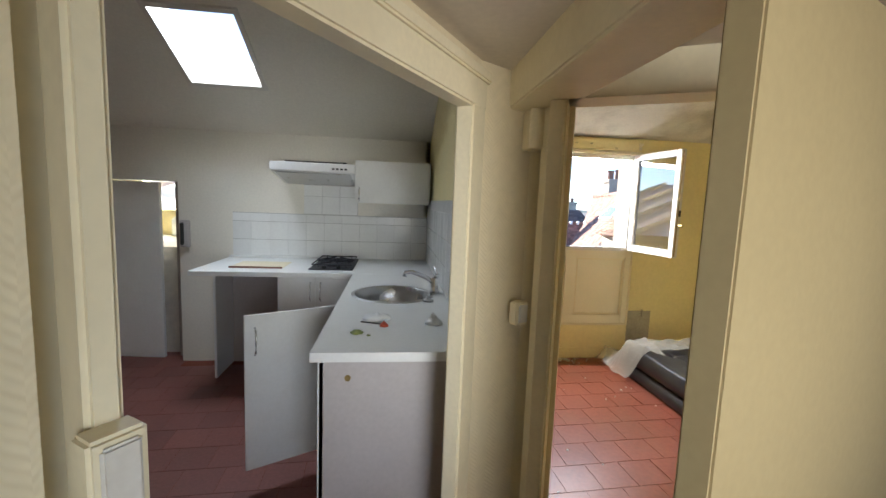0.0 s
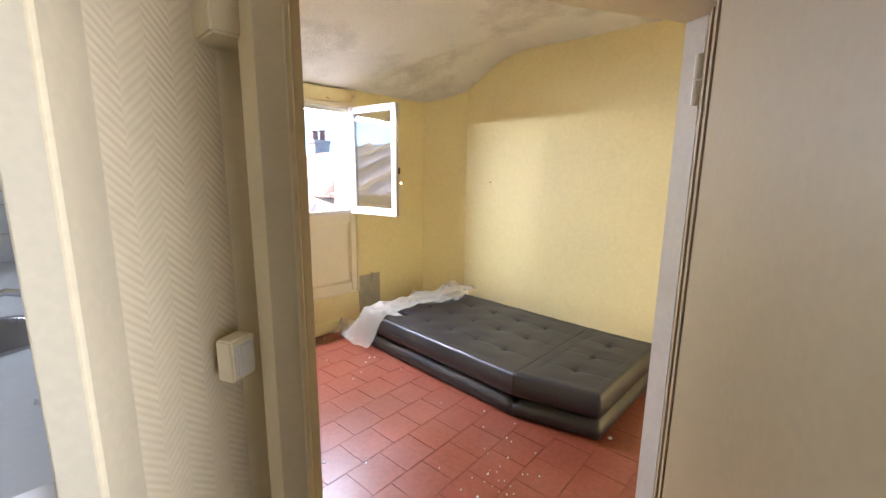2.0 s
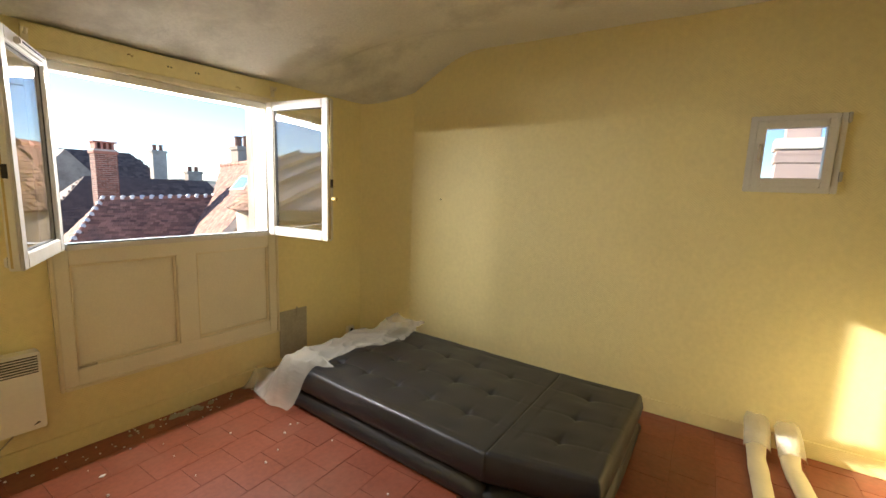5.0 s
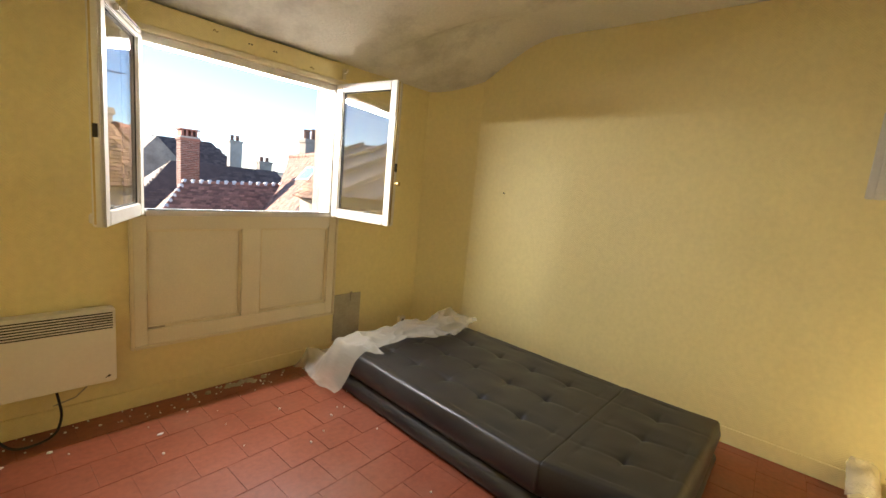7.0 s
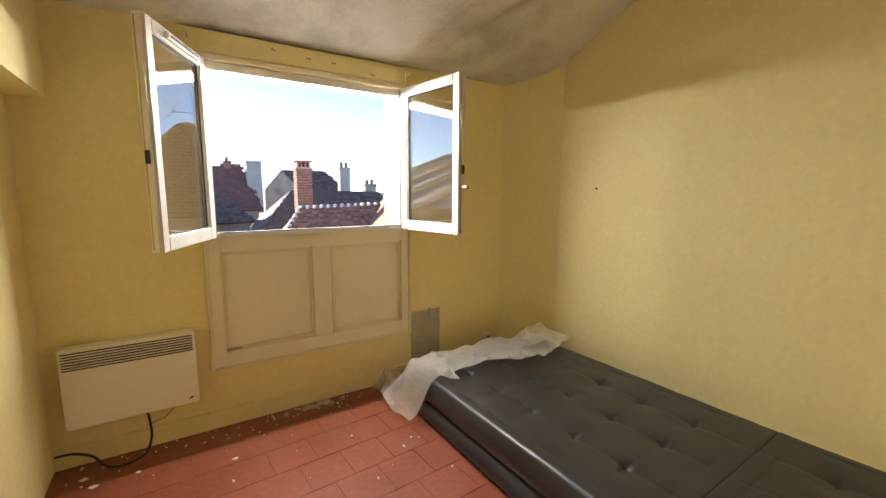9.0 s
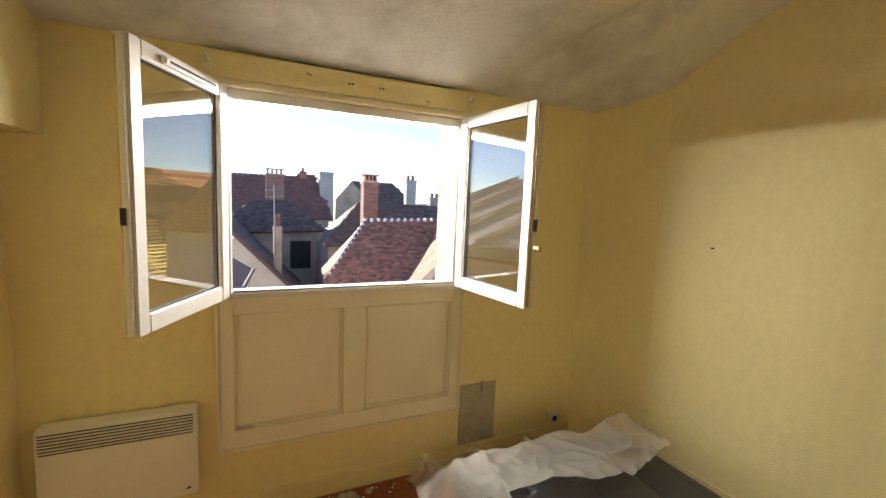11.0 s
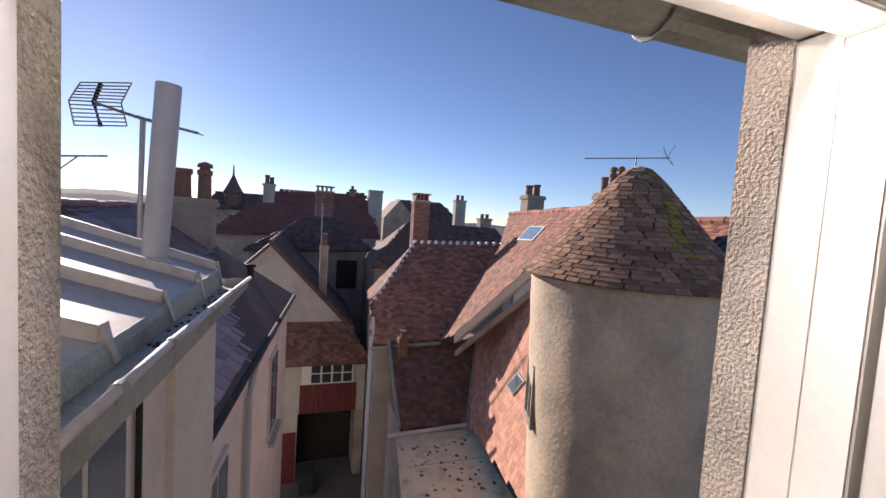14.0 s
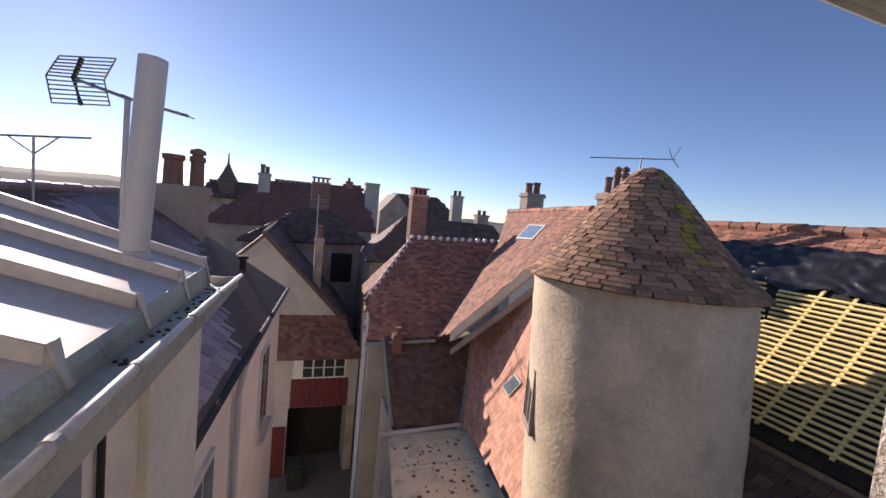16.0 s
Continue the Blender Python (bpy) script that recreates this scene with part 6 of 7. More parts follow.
# ---- hipped tile house and its wings ----
def hip_house():
    h = thing("hip_roofed_house", (6.0, 18.0, GZ), "old house, mottled red clay tile hipped roof, white mortared ridges", "house")
    A, B = (5.89, 20.19, 0.53), (9.07, 18.47, 0.71)
    V, EL, EH = (5.74, 15.70, -2.29), (3.68, 16.42, -2.64), (3.80, 17.95, -1.68)
    tiled_roof([EL, V, B, A, EH], h, M_RTILE, 0.19, 0.125, 0.022, 21, label="mottled red and brown clay tiles")
    deck("roof", [EH, A, (4.3, 22.4, -1.95)], 0.1, M_RTILE, h)
    tile_field("roof_tiling", [(4.3, 22.4, -1.95), EH, A], 0.19, 0.125, 0.022, M_RTILE, h, 22, 0.35)
    ridge_caps(EH, A, h, M_RTILE, 0.30, 0.09, M_LAM, 2)
    ridge_caps(A, B, h, M_RTILE, 0.30, 0.09, M_LAM, 3)
    walls("wall", [(3.78, 16.5), (5.7, 15.85), (9.0, 18.3), (6.0, 21.8), (4.35, 22.2), (3.92, 18.0)], GZ, -2.66, M_OLDW, h, "dirty grey-brown wall")
    bm = bmesh.new()
    slab(bm, [(3.92, 18.0, -2.7), (4.35, 22.2, -2.7), (4.35, 22.2, -2.0), (3.92, 18.0, -1.8)], (0.25, 0, 0))
    part("wall", bm, M_OLDW, h)
    bm = bmesh.new()
    tube(bm, [(3.62, 16.35, -2.72), (5.74, 15.63, -2.38)], 0.06, 10)
    part("gutter", bm, M_ZINCG, h)
    for x, y in ((3.70, 16.6), (3.78, 17.2), (3.82, 17.8)):
        bm = bmesh.new()
        tube(bm, [(x, y, -1.9), (x, y, GZ)], 0.05, 8)
        part("downpipe", bm, M_PIPEG, h)
    stack("tall_brick_chimney", 6.05, 6.75, 21.3, 21.9, -0.5, 2.38, M_BRICK, "tall red brick chimney with an open brick crown", (), 0.05, True, True)
    w = thing("wing_house", (8.5, 15.0, GZ), "wing with an old red clay tile roof and a beige parapet", "house")
    R = [(5.77, 14.40, -1.76), (7.09, 12.59, 0.54), (7.72, 11.70, 1.64), (8.04, 11.78, 2.01), (11.2, 22.08, 2.06), (9.07, 18.47, 0.71), V]
    deck("roof", R, 0.12, M_DTILE, w)
    tile_field("roof_tiling", R, 0.19, 0.125, 0.022, M_RTILE, w, 23, 0.35, label="mottled orange clay tiles")
    ridge_caps((8.04, 11.78, 2.05), (11.2, 22.08, 2.10), w, M_RTILE, 0.32, 0.11, None, 4)
    bm = bmesh.new()
    slab(bm, [(5.70, 14.35, -1.70), (7.05, 12.50, 0.62), (7.35, 12.10, 1.12), (7.35, 12.10, 0.82), (7.05, 12.50, 0.34), (5.70, 14.35, -2.0)], (0.22, 0.14, 0))
    part("parapet", bm, M_FACADE, w, "beige rendered parapet")
    bm = bmesh.new()
    slab(bm, [(5.78, 14.42, -2.25), (7.4, 12.15, 0.5), (7.4, 12.15, 0.25), (5.78, 14.42, -2.42)], (0.15, 0.1, 0))
    part("wall", bm, M_OLDW, w)
    bm = bmesh.new()
    slab(bm, [(9.0, 18.6, 0.6), (9.0, 18.6, GZ), (11.2, 22.1, GZ), (11.2, 22.1, 1.9)], (0.3, -0.15, 0))
    part("wall", bm, M_OLDW, w)
    stack("twin_pot_chimney", 10.35, 11.15, 18.9, 19.5, 1.6, 2.85, M_OLDW, "grey rendered chimney with two dark pots", [(10.55, 19.2, 0.42, 0.15, False), (10.92, 19.2, 0.48, 0.15, False)], 0.06)
    stack("three_pot_chimney", 8.62, 9.35, 12.0, 12.4, 1.7, 2.50, M_OLDW, "small chimney with three clay pots behind the tower", [(8.75, 12.2, 0.40, 0.09, False), (9.0, 12.2, 0.52, 0.09, True), (9.24, 12.2, 0.55, 0.09, True)], 0.05)
    d = thing("dark_tiled_outhouse", (5.4, 14.8, GZ), "outhouse with a dark brown flat-tile roof", "outhouse")
    D = [(4.15, 13.99, -4.25), (6.0, 13.69, -4.13), (7.0, 15.71, -2.36), (4.2, 16.23, -2.5)]
    tiled_roof(D, d, M_DTILE, 0.18, 0.12, 0.016, 25, jit=0.12, label="dark brown flat tiles")
    walls("wall", [(4.2, 14.1), (5.95, 13.8), (6.9, 15.6), (4.25, 16.15)], GZ, -4.35, M_OLDW, d)
    for p, q in (((4.12, 13.97, -4.2), (4.17, 16.25, -2.45)), ((6.02, 13.67, -4.08), (7.02, 15.7, -2.31))):
        bm = bmesh.new()
        tube(bm, [p, q], 0.05, 8)
        part("zinc_edge", bm, M_ZINCG, d)
    stack("stub_chimney", 4.40, 4.66, 15.7, 15.95, -3.1, -2.25, M_CLAY, "short red brick chimney stub", [(4.53, 15.82, 0.22, 0.09, False)], 0.03)
    y = thing("flat_roofed_annex", (4.8, 12.0, GZ), "annex with a pale lichen-stained flat roof", "annex")
    walls("wall", [(3.3, 9.3), (5.9, 9.3), (6.1, 13.7), (4.05, 13.7)], GZ, -4.42, M_OLDW, y)
    bm = bmesh.new()
    slab(bm, [(3.25, 9.2, -4.30), (5.85, 9.2, -4.30), (6.14, 13.72, -4.30), (4.0, 13.73, -4.30)], (0, 0, -0.12))
    part("flat_roof", bm, M_YELLOW, y, "pale yellowish flat roof with lichen")
    for a in (10.6, 12.3):
        bx("roof_seam", 3.55 + (a - 10) * 0.17, 6.0, a, a + 0.02, -4.2995, -4.288, M_PIPEG, y)
    bm = bmesh.new()
    tube(bm, [(3.7, 13.45, -4.12), (5.95, 13.62, -4.12)], 0.055, 10)
    part("rail_pipe", bm, M_PIPEG, y)
    rnd = random.Random(9)
    # scattered leaf bits, coloured with the brown tower tile material
    bm = bmesh.new()
    for k in range(110):
        px, py = rnd.uniform(4.0, 5.8), rnd.uniform(10.2, 13.2)
        r = rnd.uniform(0.015, 0.06)
        lathe(bm, [(r, 0), (r * 0.7, r * 0.35), (r * 0.1, r * 0.45)], 6, (px, py, -4.2995))
    ob = part("moss_clumps", bm, M_TTILE, y, "brown leaf debris on the flat roof")
    ob["kind"] = "stuff"
    p = thing("pink_tiled_wing", (6.6, 12.5, GZ), "wing with a pinkish clay tile roof", "house")
    P = [(5.35, 8.6, -4.0), (5.61, 10.1, -3.68), (6.03, 13.48, -4.1), (7.0, 15.71, -2.36), (7.10, 14.13, -1.43), (7.26, 12.4, 0.0), (6.95, 10.6, -0.2), (6.2, 8.6, -1.5)]
    o, u, v, n = roof_axes([P[3], P[2], (6.45, 11.51, -1.88)])
    P = [tuple((U(q) - n * (U(q) - o).dot(n))[:]) for q in P]
    tiled_roof(P, p, M_PTILE, 0.17, 0.12, 0.02, 27, base=M_DTILE, jit=0.25, label="pinkish clay tiles", keep=(250, "roof_tile"))
    roof_light("skylight_3", [tuple((U(q) - n * (U(q) - o).dot(n))[:]) for q in [(6.37, 12.13, -2.42), (6.45, 11.75, -1.95), (6.38, 11.30, -1.98), (6.28, 11.62, -2.45)]], "small roof window in the pink tiled roof")


hip_house()


# ---- far roofs ----
def far_roofs():
    h = thing("long_red_roofed_house", (2, 40, GZ), "large far house with a plain brown-red roof", "house")
    walls("wall", [(-5.0, 37.5), (7.0, 37.5), (7.0, 44.0), (-5.0, 44.0)], GZ, -0.2, M_OLDW, h)
    tiled_roof([(-5.3, 37.2, -0.4), (7.3, 37.2, -0.2), (6.2, 40.5, 3.45), (-1.5, 40.5, 3.05)], h, M_FARRED, 0.4, 0.3, 0.03, 31, base=M_FARRED, jit=0.08)
    deck("roof", [(-5.3, 37.2, -0.4), (-1.5, 40.5, 3.05), (-5.3, 44.2, -0.4)], 0.12, M_DTILE, h)
    stack("white_chimney", -1.9, -1.05, 39.4, 40.2, 0.9, 3.6, M_SHADYW, "pale rendered chimney with two pots", [(-1.65, 39.8, 0.7, 0.17, False), (-1.3, 39.8, 0.55, 0.17, False)], 0.08)
    stack("tall_white_chimney", 6.45, 7.6, 38.8, 39.8, -0.5, 3.75, M_SHADYW, "tall pale double chimney stack", (), 0.05)
    stack("small_far_chimney", 4.95, 5.5, 40.2, 40.8, 2.5, 3.75, M_BRICK, "small brick chimney on the far ridge", [(5.2, 40.5, 0.3, 0.12, False)], 0.05)
    b = thing("dark_long_house", (8.5, 26, GZ), "house with a long dark tiled roof", "house")
    walls("wall", [(4.9, 24.3), (13.0, 24.3), (13.0, 29), (4.9, 29)], GZ, -0.9, M_OLDW, b)
    tiled_roof([(4.6, 24.0, -1.0), (13.2, 24.0, -0.6), (12.6, 26.6, 1.30), (7.0, 26.6, 1.36)], b, M_DTILE, 0.25, 0.2, 0.03, 32)
    deck("roof", [(4.6, 24.0, -1.0), (7.0, 26.6, 1.36), (4.9, 29.0, -0.9)], 0.12, M_DTILE, b)
    c = thing("far_gabled_house", (13, 46, GZ), "far brown-roofed gabled house", "house")
    bm = bmesh.new()
    slab(bm, [(8.6, 45, GZ), (12.0, 45, GZ), (12.0, 45, 1.7), (10.5, 45, 3.4), (8.9, 45, 1.5)], (0, 5, 0))
    part("wall", bm, M_OLDW, c)
    tiled_roof([(12.2, 44.8, 1.0), (17.4, 44.8, 1.2), (15.6, 47.5, 3.55), (10.6, 47.5, 3.45)], c, M_DTILE, 0.3, 0.25, 0.03, 33)
    walls("wall", [(12.0, 45.2), (17.0, 45.2), (17.0, 50), (12.0, 50)], GZ, 1.1, M_OLDW, c)
    stack("far_white_chimney", 14.6, 15.6, 39.6, 40.3, GZ, 3.55, M_SHADYW, "pale far chimney with pots", [(14.85, 39.9, 0.45, 0.15, False), (15.3, 39.9, 0.45, 0.15, False)], 0.08)
    stack("far_low_chimney", 15.2, 16.2, 35.0, 35.7, GZ, 1.95, M_OLDW, "low far chimney with pots", [(15.45, 35.3, 0.35, 0.15, False), (15.9, 35.3, 0.35, 0.15, False)], 0.08)
    d = thing("steeple_house", (-6, 55, GZ), "far house with a small pointed turret", "house")
    walls("wall", [(-9, 55), (-3.5, 55), (-3.5, 60), (-9, 60)], GZ, 1.6, M_OLDW, d)
    tiled_roof([(-9.4, 54.6, 1.4), (-3.2, 54.6, 1.4), (-3.6, 57.5, 3.2), (-8.6, 57.5, 3.2)], d, M_DTILE, 0.4, 0.3, 0.03, 34)
    bm = bmesh.new()
    lathe(bm, [(0.9, -2.0), (0.9, 0.9), (1.15, 0.95), (0.5, 2.1), (0.12, 3.0), (0.05, 4.2)], 12, (-6.6, 56, 2.2))
    part("turret", bm, M_DTILE, d)
    e = stack("east_chimney", 7.8, 8.3, 0.20, 0.69, GZ, 2.02, M_PINKR, "pinkish rendered chimney with a stone cap beyond the small window", (), 0.02)
    bx("cap_band", 7.76, 8.34, 0.16, 0.73, 2.06, 2.2, M_FACADEW, e, bevel=0.01)
    bx("upper_shaft", 7.85, 8.25, 0.27, 0.62, 2.2, 3.2, M_PINKR, e, bevel=0.01)


far_roofs()


# ---- round stair tower ----
TC, TR = U((6.27, 8.39, 0)), 1.50


def tower():
    t = thing("round_tower", (TC.x, TC.y, GZ), "round old stair tower, patchy beige lime render, conical clay tile roof", "tower")
    bm = bmesh.new()
    seg, prev = 72, None
    lean = U((0.135, -0.135, 0)) / 3.8
    for k in range(61):
        z = GZ + (0.95 - GZ) * k / 60
        c = TC + lean * (0.95 - z)
        ring = []
        for j in range(seg):
            a = 6.28319 * j / seg
            d = U((math.cos(a), math.sin(a), 0))
            r = TR + 0.018 * noise.noise((d.x * 3, d.y * 3, z * 1.2)) + 0.010 * noise.noise((d.x * 9, d.y * 9, z * 4))
            ring.append(bm.verts.new((c.x + d.x * r, c.y + d.y * r, z)))
        if prev:
            for j in range(seg):
                bm.faces.new((prev[j], prev[(j + 1) % seg], ring[(j + 1) % seg], ring[j]))
        prev = ring
    bm.faces.new(prev)
    part("wall", bm, M_STUCCO, t, "patchy beige lime-rendered wall", smooth=True)
    prof = [(1.61, 0.87), (1.34, 1.11), (1.0, 1.49), (0.67, 1.90), (0.36, 2.28), (0.13, 2.50)]
    bm = bmesh.new()
    lathe(bm, [(1.55, 0.84)] + [(r - 0.03, z) for r, z in prof] + [(0.02, 2.53)], 48, TC[:])
    part("roof_cone", bm, M_DTILE, t)

    def at(s):
        """radius, height, slope at the share s of the way up"""
        seglen = [math.dist(prof[k], prof[k + 1]) for k in range(len(prof) - 1)]
        d = s * sum(seglen)
        for k, ln in enumerate(seglen):
            if d <= ln or k == len(seglen) - 1:
                f = d / ln
                (r0, z0), (r1, z1) = prof[k], prof[k + 1]
                return r0 + (r1 - r0) * f, z0 + (z1 - z0) * f, math.atan2(z1 - z0, r0 - r1)
            d -= ln

    total = sum(math.dist(prof[k], prof[k + 1]) for k in range(len(prof) - 1))
    rows = 27
    rnd = random.Random(41)
    view = math.atan2(3.6 - TC.y, 1.5 - TC.x)
    base = bmesh.new()
    box(base, -0.5, 0.5, -0.62, 0.62, 0, 1)
    shared = {False: mesh_of("roof_tile", base, M_TTILE), True: None}
    base = bmesh.new()
    box(base, -0.5, 0.5, -0.62, 0.62, 0, 1)
    shared[True] = mesh_of("roof_tile", base, M_MOSS)
    spare = bmesh.new()
    cand = []
    for i in range(rows):
        r, z, sl = at((i + 0.35) / rows)
        n = max(6, int(6.28319 * r / 0.18))
        off = rnd.random() * 6.28
        for j in range(n):
            a = off + 6.28319 * (j + rnd.uniform(-0.12, 0.12)) / n
            da = (a - view + math.pi) % 6.28319 - math.pi
            hh = total / rows
            m = Matrix.Translation((TC.x + r * math.cos(a), TC.y + r * math.sin(a), z)) @ Matrix.Rotation(a + math.pi / 2, 4, "Z") @ Matrix.Rotation(sl + rnd.uniform(-0.14, 0.0) - 0.06, 4, "X") @ Matrix.Rotation(rnd.uniform(-0.05, 0.05), 4, "Z") @ Matrix.Diagonal((6.28319 * r / n * rnd.uniform(0.86, 0.99), hh * rnd.uniform(1.15, 1.35), 0.030, 1))
            moss = 0.62 < da + 0.25 * (1 - i / rows) < 0.90 and rnd.random() < 0.5 and i > 6
            cand.append((abs(da), m, moss))
    cand.sort(key=lambda q: q[0])
    for k, (da, m, moss) in enumerate(cand):
        if k < 300:
            ob = new("roof_tile", shared[moss])
            ob.parent = t
            ob.matrix_parent_inverse = Matrix.Translation(-t.location)
            ob.matrix_basis = m
        else:
            box(spare, -0.5, 0.5, -0.62, 0.62, 0, 1, m)
    ob = part("roof_tiling", spare, M_TTILE, t)
    ob["kind"] = "stuff"
    bm = bmesh.new()
    lathe(bm, [(0.19, -0.09), (0.17, 0.0), (0.11, 0.06), (0.03, 0.09)], 14, (TC.x, TC.y, 2.47))
    part("mortar_cap", bm, M_STUCCO, t, smooth=True)
    a = math.atan2(9.13 - TC.y, 5.08 - TC.x) + 0.22
    c = TC + lean * (0.95 + 1.05)
    r = Matrix.Translation((c.x, c.y, 0)) @ Matrix.Rotation(a, 4, "Z")
    w = bx("window", TR - 0.12, TR + 0.004, -0.20, 0.20, -1.42, -0.62, M_DARK, t, "dark narrow window opening", m=r)
    for y0, y1, z0, z1 in ((-0.25, -0.19, -1.5, -0.56), (0.19, 0.25, -1.5, -0.56), (-0.19, 0.19, -0.62, -0.55), (-0.27, 0.27, -1.55, -1.42)):
        bx("frame", TR - 0.1, TR + 0.016, y0, y1, z0, z1, M_OLDW, w, bevel=0.008, m=r)
    bx("mullion", TR, TR + 0.010, -0.012, 0.012, -1.42, -0.62, M_GREYP, w, m=r)


tower()


# ---- roof being stripped, with new battens and a tarpaulin ----
def batten_roof():
    h = thing("stripped_roof_house", (12, 9, GZ), "house with a half-stripped roof, new yellow battens, tarpaulin and old tiles", "house")

    def on(x, y, d=0.0):
        n = U((-1, 0, 1)).normalized()
        return near(x, y, -2 + (x - 9.8)) + n * d

    def near(x, y, z):
        return U((1.46, 3.52, 1.555)) + 0.75 * (U((x, y, z)) - U((1.46, 3.52, 1.555)))

    def plan(*pts):
        return [near(x, y, 0).xy[:] for x, y in pts]

    walls("wall", plan((10.0, 3.0), (13.4, 3.0), (13.4, 14.2), (10.0, 14.2)), GZ, -1.15, M_OLDW, h)
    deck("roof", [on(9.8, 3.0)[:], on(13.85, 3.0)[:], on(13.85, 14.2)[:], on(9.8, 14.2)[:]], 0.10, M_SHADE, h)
    tile_field("roof_tiling", [on(13.3, 3.0)[:], on(13.85, 3.0)[:], on(13.85, 14.2)[:], on(13.3, 14.2)[:]], 0.18, 0.12, 0.028, M_RTILE, h, 51, 0.6, label="old clay tiles left along the ridge")
    tile_field("roof_tiling", [on(9.8, 10.1)[:], on(11.7, 10.1)[:], on(12.7, 10.9)[:], on(13.1, 11.9)[:], on(13.1, 14.2)[:], on(9.8, 14.2)[:]], 0.18, 0.12, 0.028, M_RTILE, h, 52, 0.4, label="old clay tiles not yet stripped")
    tile_field("roof_tiling", [on(9.8, 3.0)[:], on(13.2, 3.0)[:], on(13.2, 6.0)[:], on(9.8, 6.6)[:]], 0.18, 0.12, 0.028, M_RTILE, h, 53, 0.4)
    ridge_caps(on(13.85, 3.0, 0.04), on(13.85, 14.2, 0.04), h, M_RTILE, 0.30, 0.11, None, 5)
    for y in (6.9, 7.5, 8.1, 8.7, 9.3):
        bm = bmesh.new()
        p, q = on(9.95, y, 0.012), on(12.55, y, 0.012)
        slab(bm, [p + U((0, -0.025, 0)), p + U((0, 0.025, 0)), p + U((-0.022, 0.025, 0.022)), p + U((-0.022, -0.025, 0.022))], q - p)
        part("rafter", bm, M_BATTEN, h)
    rnd = random.Random(55)
    s, t = U((0.014, 0, 0.014)), U((-0.010, 0, 0.010))
    for k in range(25):
        bm = bmesh.new()
        p, q = on(10.0 + 0.096 * k, 6.15 + rnd.uniform(-0.1, 0.1), 0.055), on(10.0 + 0.096 * k + rnd.uniform(-0.012, 0.012), 9.35 + 0.03 * k + rnd.uniform(-0.05, 0.05), 0.055)
        slab(bm, [p - s - t, p + s - t, p + s + t, p - s + t], q - p)
        part("batten", bm, M_BATTEN, h)
    for k in range(12):
        bm = bmesh.new()
        p = on(11.6 + 0.115 * k, 9.85 + 0.085 * k, 0.055)
        slab(bm, [p - s - t, p + s - t, p + s + t, p - s + t], (0, 0.30, 0))
        part("batten", bm, M_BATTEN, h)
    bm = bmesh.new()
    g = []
    for i in range(70):
        row = []
        for j in range(26):
            u, v = i / 69, j / 25
            y = 6.0 + 6.4 * u
            x = 12.42 + 0.95 * v - 0.25 * max(0, u - 0.55) * (1 - v) + 0.12 * noise.noise((u * 9, v * 2, 4))
            d = 0.04 + 0.11 * abs(noise.noise((u * 13, v * 4, 1))) + 0.06 * abs(noise.noise((u * 31, v * 9, 3)))
            row.append(bm.verts.new(on(x, y, d)))
        g.append(row)
    for i in range(69):
        for j in range(25):
            bm.faces.new((g[i][j], g[i + 1][j], g[i + 1][j + 1], g[i][j + 1]))
    tp = part("tarpaulin", bm, M_TARP, None, smooth=True)
    tagged(tp, "crumpled black tarpaulin spread over the stripped roof", "tarpaulin")
    lo = thing("mossy_low_roof", (9, 8, GZ), "dark mossy lower roof and rubble beside the tower", "roof")
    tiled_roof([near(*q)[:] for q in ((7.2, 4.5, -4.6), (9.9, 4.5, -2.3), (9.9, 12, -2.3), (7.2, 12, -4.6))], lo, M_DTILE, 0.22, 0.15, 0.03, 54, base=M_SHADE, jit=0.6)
    walls("wall", plan((7.3, 4.6), (9.9, 4.6), (9.9, 12), (7.3, 12)), GZ, -3.2, M_OLDW, lo)
    bm = bmesh.new()
    slab(bm, [near(*q) for q in ((9.2, 6.3, -2.75), (10.6, 6.3, -1.15), (10.6, 6.3, -1.55), (9.2, 6.3, -3.15))], (0.04, 0.26, 0))
    part("roof_edge_board", bm, M_OLDW, lo, "grey weathered edge board")


batten_roof()

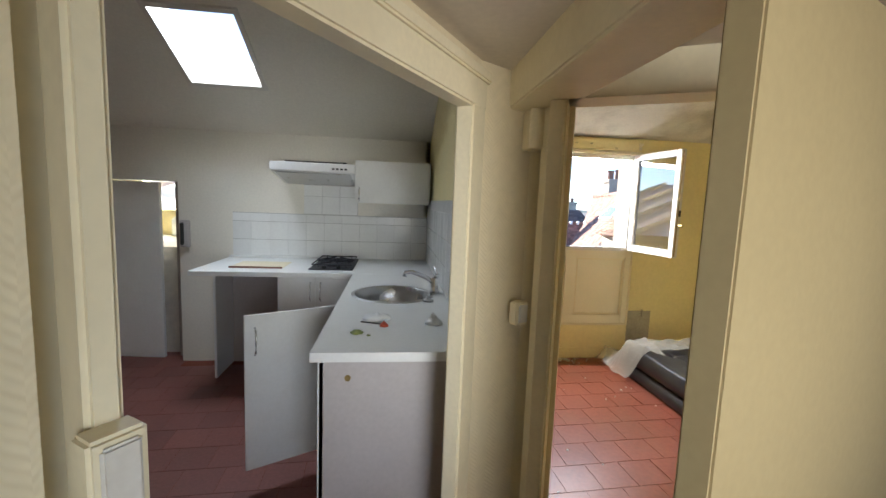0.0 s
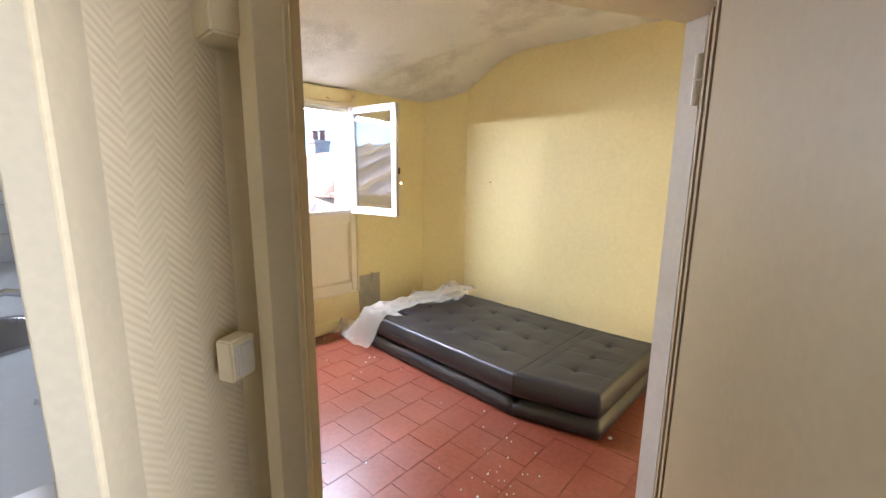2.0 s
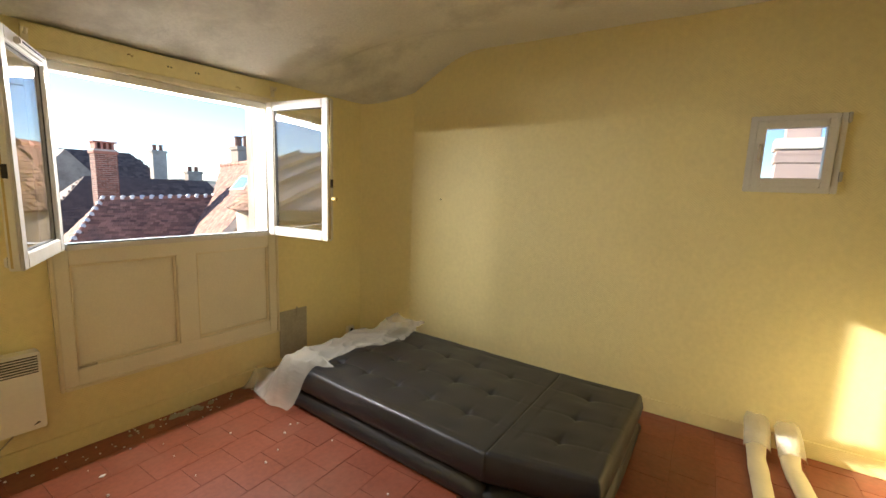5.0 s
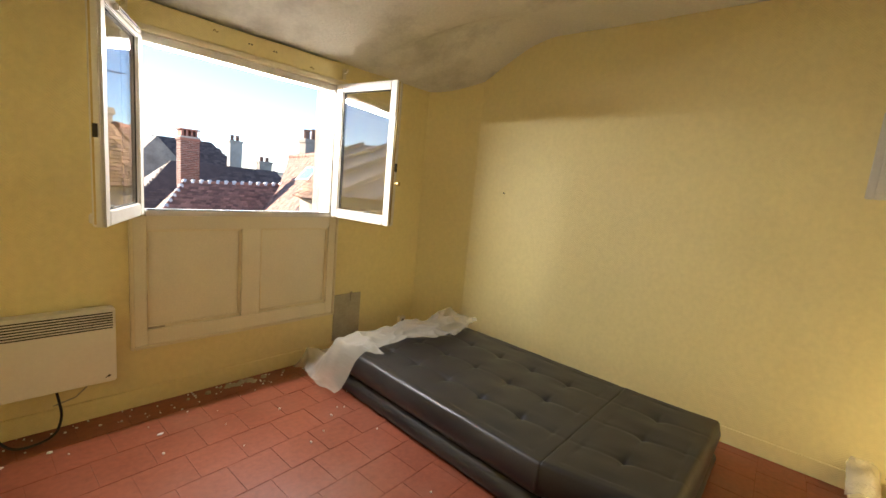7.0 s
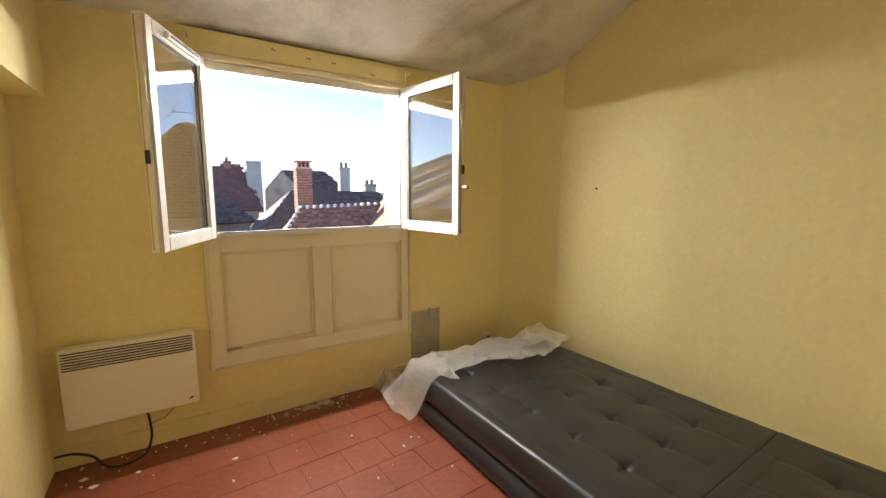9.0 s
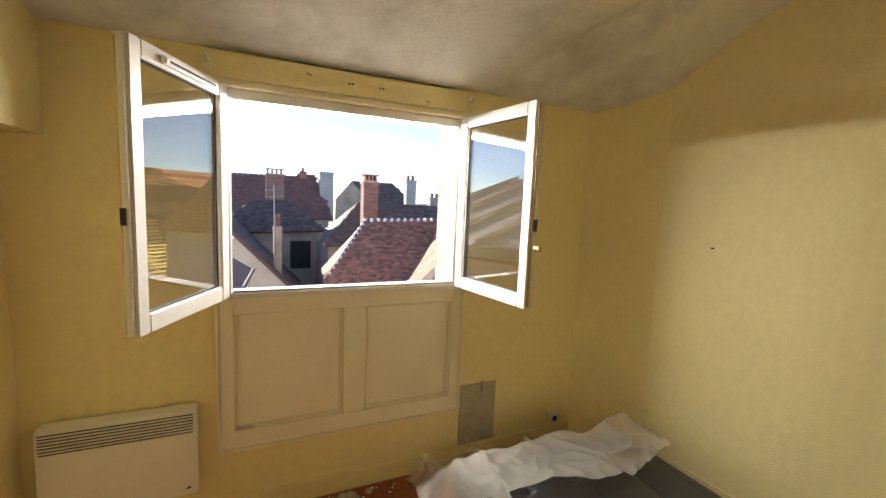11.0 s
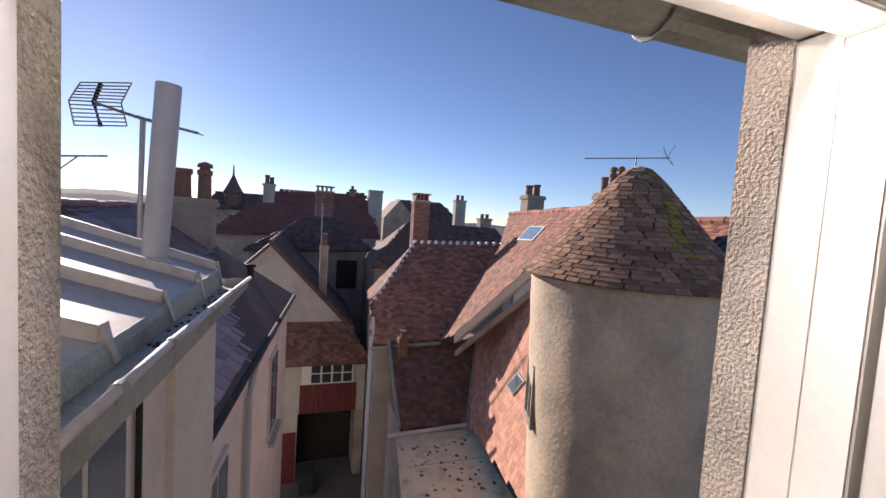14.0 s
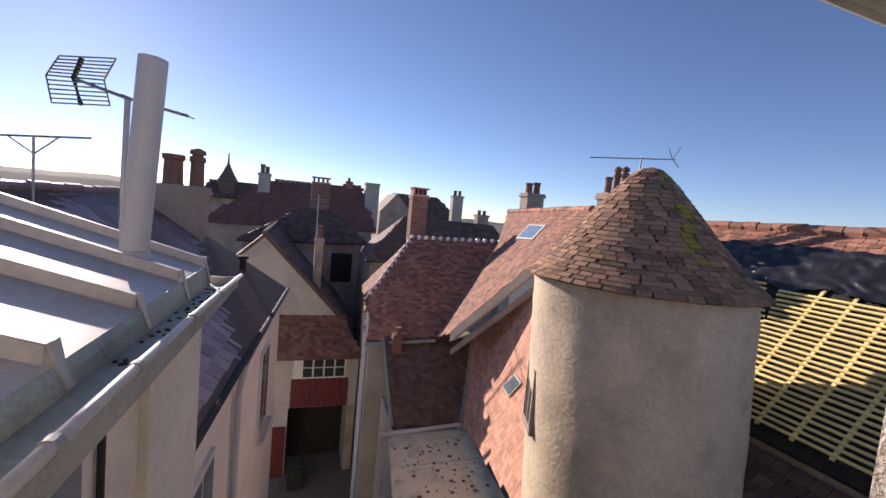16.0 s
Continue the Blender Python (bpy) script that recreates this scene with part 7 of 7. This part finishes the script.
# ---- paint flakes and dust along the window wall ----
def flakes():
    rnd = random.Random(12)
    bm = bmesh.new()

    def chip(x, y, s):
        a = rnd.uniform(0, 6.28)
        n = rnd.randint(4, 6)
        h = rnd.uniform(0.002, 0.006)
        top = [bm.verts.new((x + s * rnd.uniform(0.5, 1) * math.cos(a + 6.28319 * k / n), y + s * rnd.uniform(0.4, 0.8) * math.sin(a + 6.28319 * k / n), 0.002 + h * rnd.uniform(0.6, 1))) for k in range(n)]
        low = [bm.verts.new((v.co.x, v.co.y, 0.0005)) for v in top]
        bm.faces.new(top)
        bm.faces.new(low[::-1])
        for k in range(n):
            bm.faces.new((top[k], low[k], low[(k + 1) % n], top[(k + 1) % n]))

    for k in range(60):
        chip(rnd.uniform(0.55, 2.15), 3.63 - abs(rnd.gauss(0, 0.10)), rnd.uniform(0.002, 0.009))
    for k in range(30):
        chip(rnd.gauss(1.68, 0.14), rnd.gauss(1.55, 0.10), rnd.uniform(0.002, 0.008))
    for k in range(26):
        chip(rnd.uniform(0.8, 2.2), rnd.uniform(1.3, 3.5), rnd.uniform(0.002, 0.009))
    for x, y, s in ((0.66, 3.42, 0.022), (0.62, 3.50, 0.02), (0.82, 3.43, 0.018), (1.20, 3.30, 0.016), (2.33, 1.30, 0.02)):
        chip(x, y, s)
    ob = part("paint_flakes", bm, M_LAM)
    tagged(ob, "scattered pale paint flakes and plaster crumbs on the floor", "debris", "", "stuff")
    bm = bmesh.new()
    for k in range(40):
        x, y = 1.66 + rnd.gauss(0, 0.07), 3.60 - abs(rnd.gauss(0, 0.02))
        r = rnd.uniform(0.006, 0.02)
        lathe(bm, [(r, 0), (r * 0.8, r * 0.6), (r * 0.2, r * 0.9)], 6, (x, y, 0.0005))
    ob = part("plaster_rubble", bm, M_GREYP)
    tagged(ob, "small heap of crumbled grey plaster by the skirting", "debris", "", "stuff")


flakes()


# ---- wall tiles of the kitchen ----
def wall_tiles():
    parent = bpy.data.objects["wall_kitchen_north"]
    side = bpy.data.objects["wall_partition"]
    base = bmesh.new()
    box(base, 0.0015, 0.1475, -0.008, 0, 0.0015, 0.1475)
    me = mesh_of("wall_tile", base, M_CTILE, bevel=0.0015)
    half = bmesh.new()
    box(half, 0.0015, 0.1475, -0.008, 0, 0.0015, 0.066)
    me2 = mesh_of("wall_tile", half, M_CTILE, bevel=0.0015)
    gz0 = 0.9005
    bx("grout", -1.20, 0.4195, 3.645, 3.6495, 0.9005, 1.272, M_GROUT, parent)
    bx("grout", -0.63, -0.185, 3.645, 3.6495, 1.272, 1.52, M_GROUT, parent)
    for i in range(11):
        for j in range(3):
            ob = new("wall_tile", me if j < 2 else me2)
            ob.parent = parent
            ob.location = (-1.20 + 0.1473 * i, 3.645, gz0 + 0.15 * j)
    for i in range(3):
        for j in range(2):
            ob = new("wall_tile", me)
            ob.parent = parent
            ob.location = (-0.63 + 0.1473 * i, 3.645, 1.274 + 0.125 * j if j == 0 else 1.274)
            if j:
                ob.location = (-0.63 + 0.1473 * i, 3.645, 1.4235)
                ob.scale = (1, 1, 0.62)
    bx("grout", 0.414, 0.4195, 1.45, 3.644, 0.9005, 1.422, M_GROUT, side)
    for i in range(14):
        for j in range(3):
            ob = new("wall_tile", me if j < 3 else me2)
            ob.parent = side
            ob.matrix_basis = Matrix.Translation((0.414, 3.636 - 0.15 * i, gz0 + 0.15 * j)) @ Matrix.Rotation(-math.pi / 2, 4, "Z")


wall_tiles()


# ---- floor tiles ----
def floor_tiles():
    parent = bpy.data.objects["floor"]
    rnd = random.Random(6)
    T = 0.20
    meshes = []
    for k in range(6):
        b = bmesh.new()
        vs = box(b, 0.0008, T - 0.0008, 0.0008, T - 0.0008, -0.008, 0.0)
        for v in vs:
            v.co.z += rnd.uniform(-0.0008, 0.0004)
            v.co.x += rnd.uniform(-0.0008, 0.0008)
            v.co.y += rnd.uniform(-0.0008, 0.0008)
        meshes.append(mesh_of("floor_tile", b, M_TILE, bevel=0.0012))
    spare = bmesh.new()
    n = 0
    ang = radians(3)
    R = Matrix.Rotation(ang, 4, "Z")
    bed = [(0.50, 1.0), (1.2, 0.78), (2.3, 0.1), (3.60, 0.1), (3.45, 3.30), (3.15, 3.65), (0.50, 3.65)]
    cells = []
    for j in range(-8, 24):
        for i in range(-20, 24):
            x, y = 0.4 + i * T + (T / 2 if j % 2 else 0), j * T
            p = R @ U((x, y, 0))
            c = R @ U((x + T / 2, y + T / 2, 0))
            cells.append((p, c))
    for p, c in cells:
        if inside(bed, c.x, c.y) and n < 300:
            ob = new("floor_tile", rnd.choice(meshes))
            ob.parent = parent
            ob.matrix_basis = Matrix.Translation((p.x, p.y, rnd.uniform(-0.0008, 0.0002))) @ R
            n += 1
        elif -3.0 < c.x < 3.5 and -1.0 < c.y < 3.62:
            box(spare, 0.002, T - 0.002, 0.002, T - 0.002, -0.007, -0.0005, Matrix.Translation(p) @ R)
    ob = part("floor_tiles", spare, M_KTILE, parent)
    ob["kind"] = "stuff"


floor_tiles()
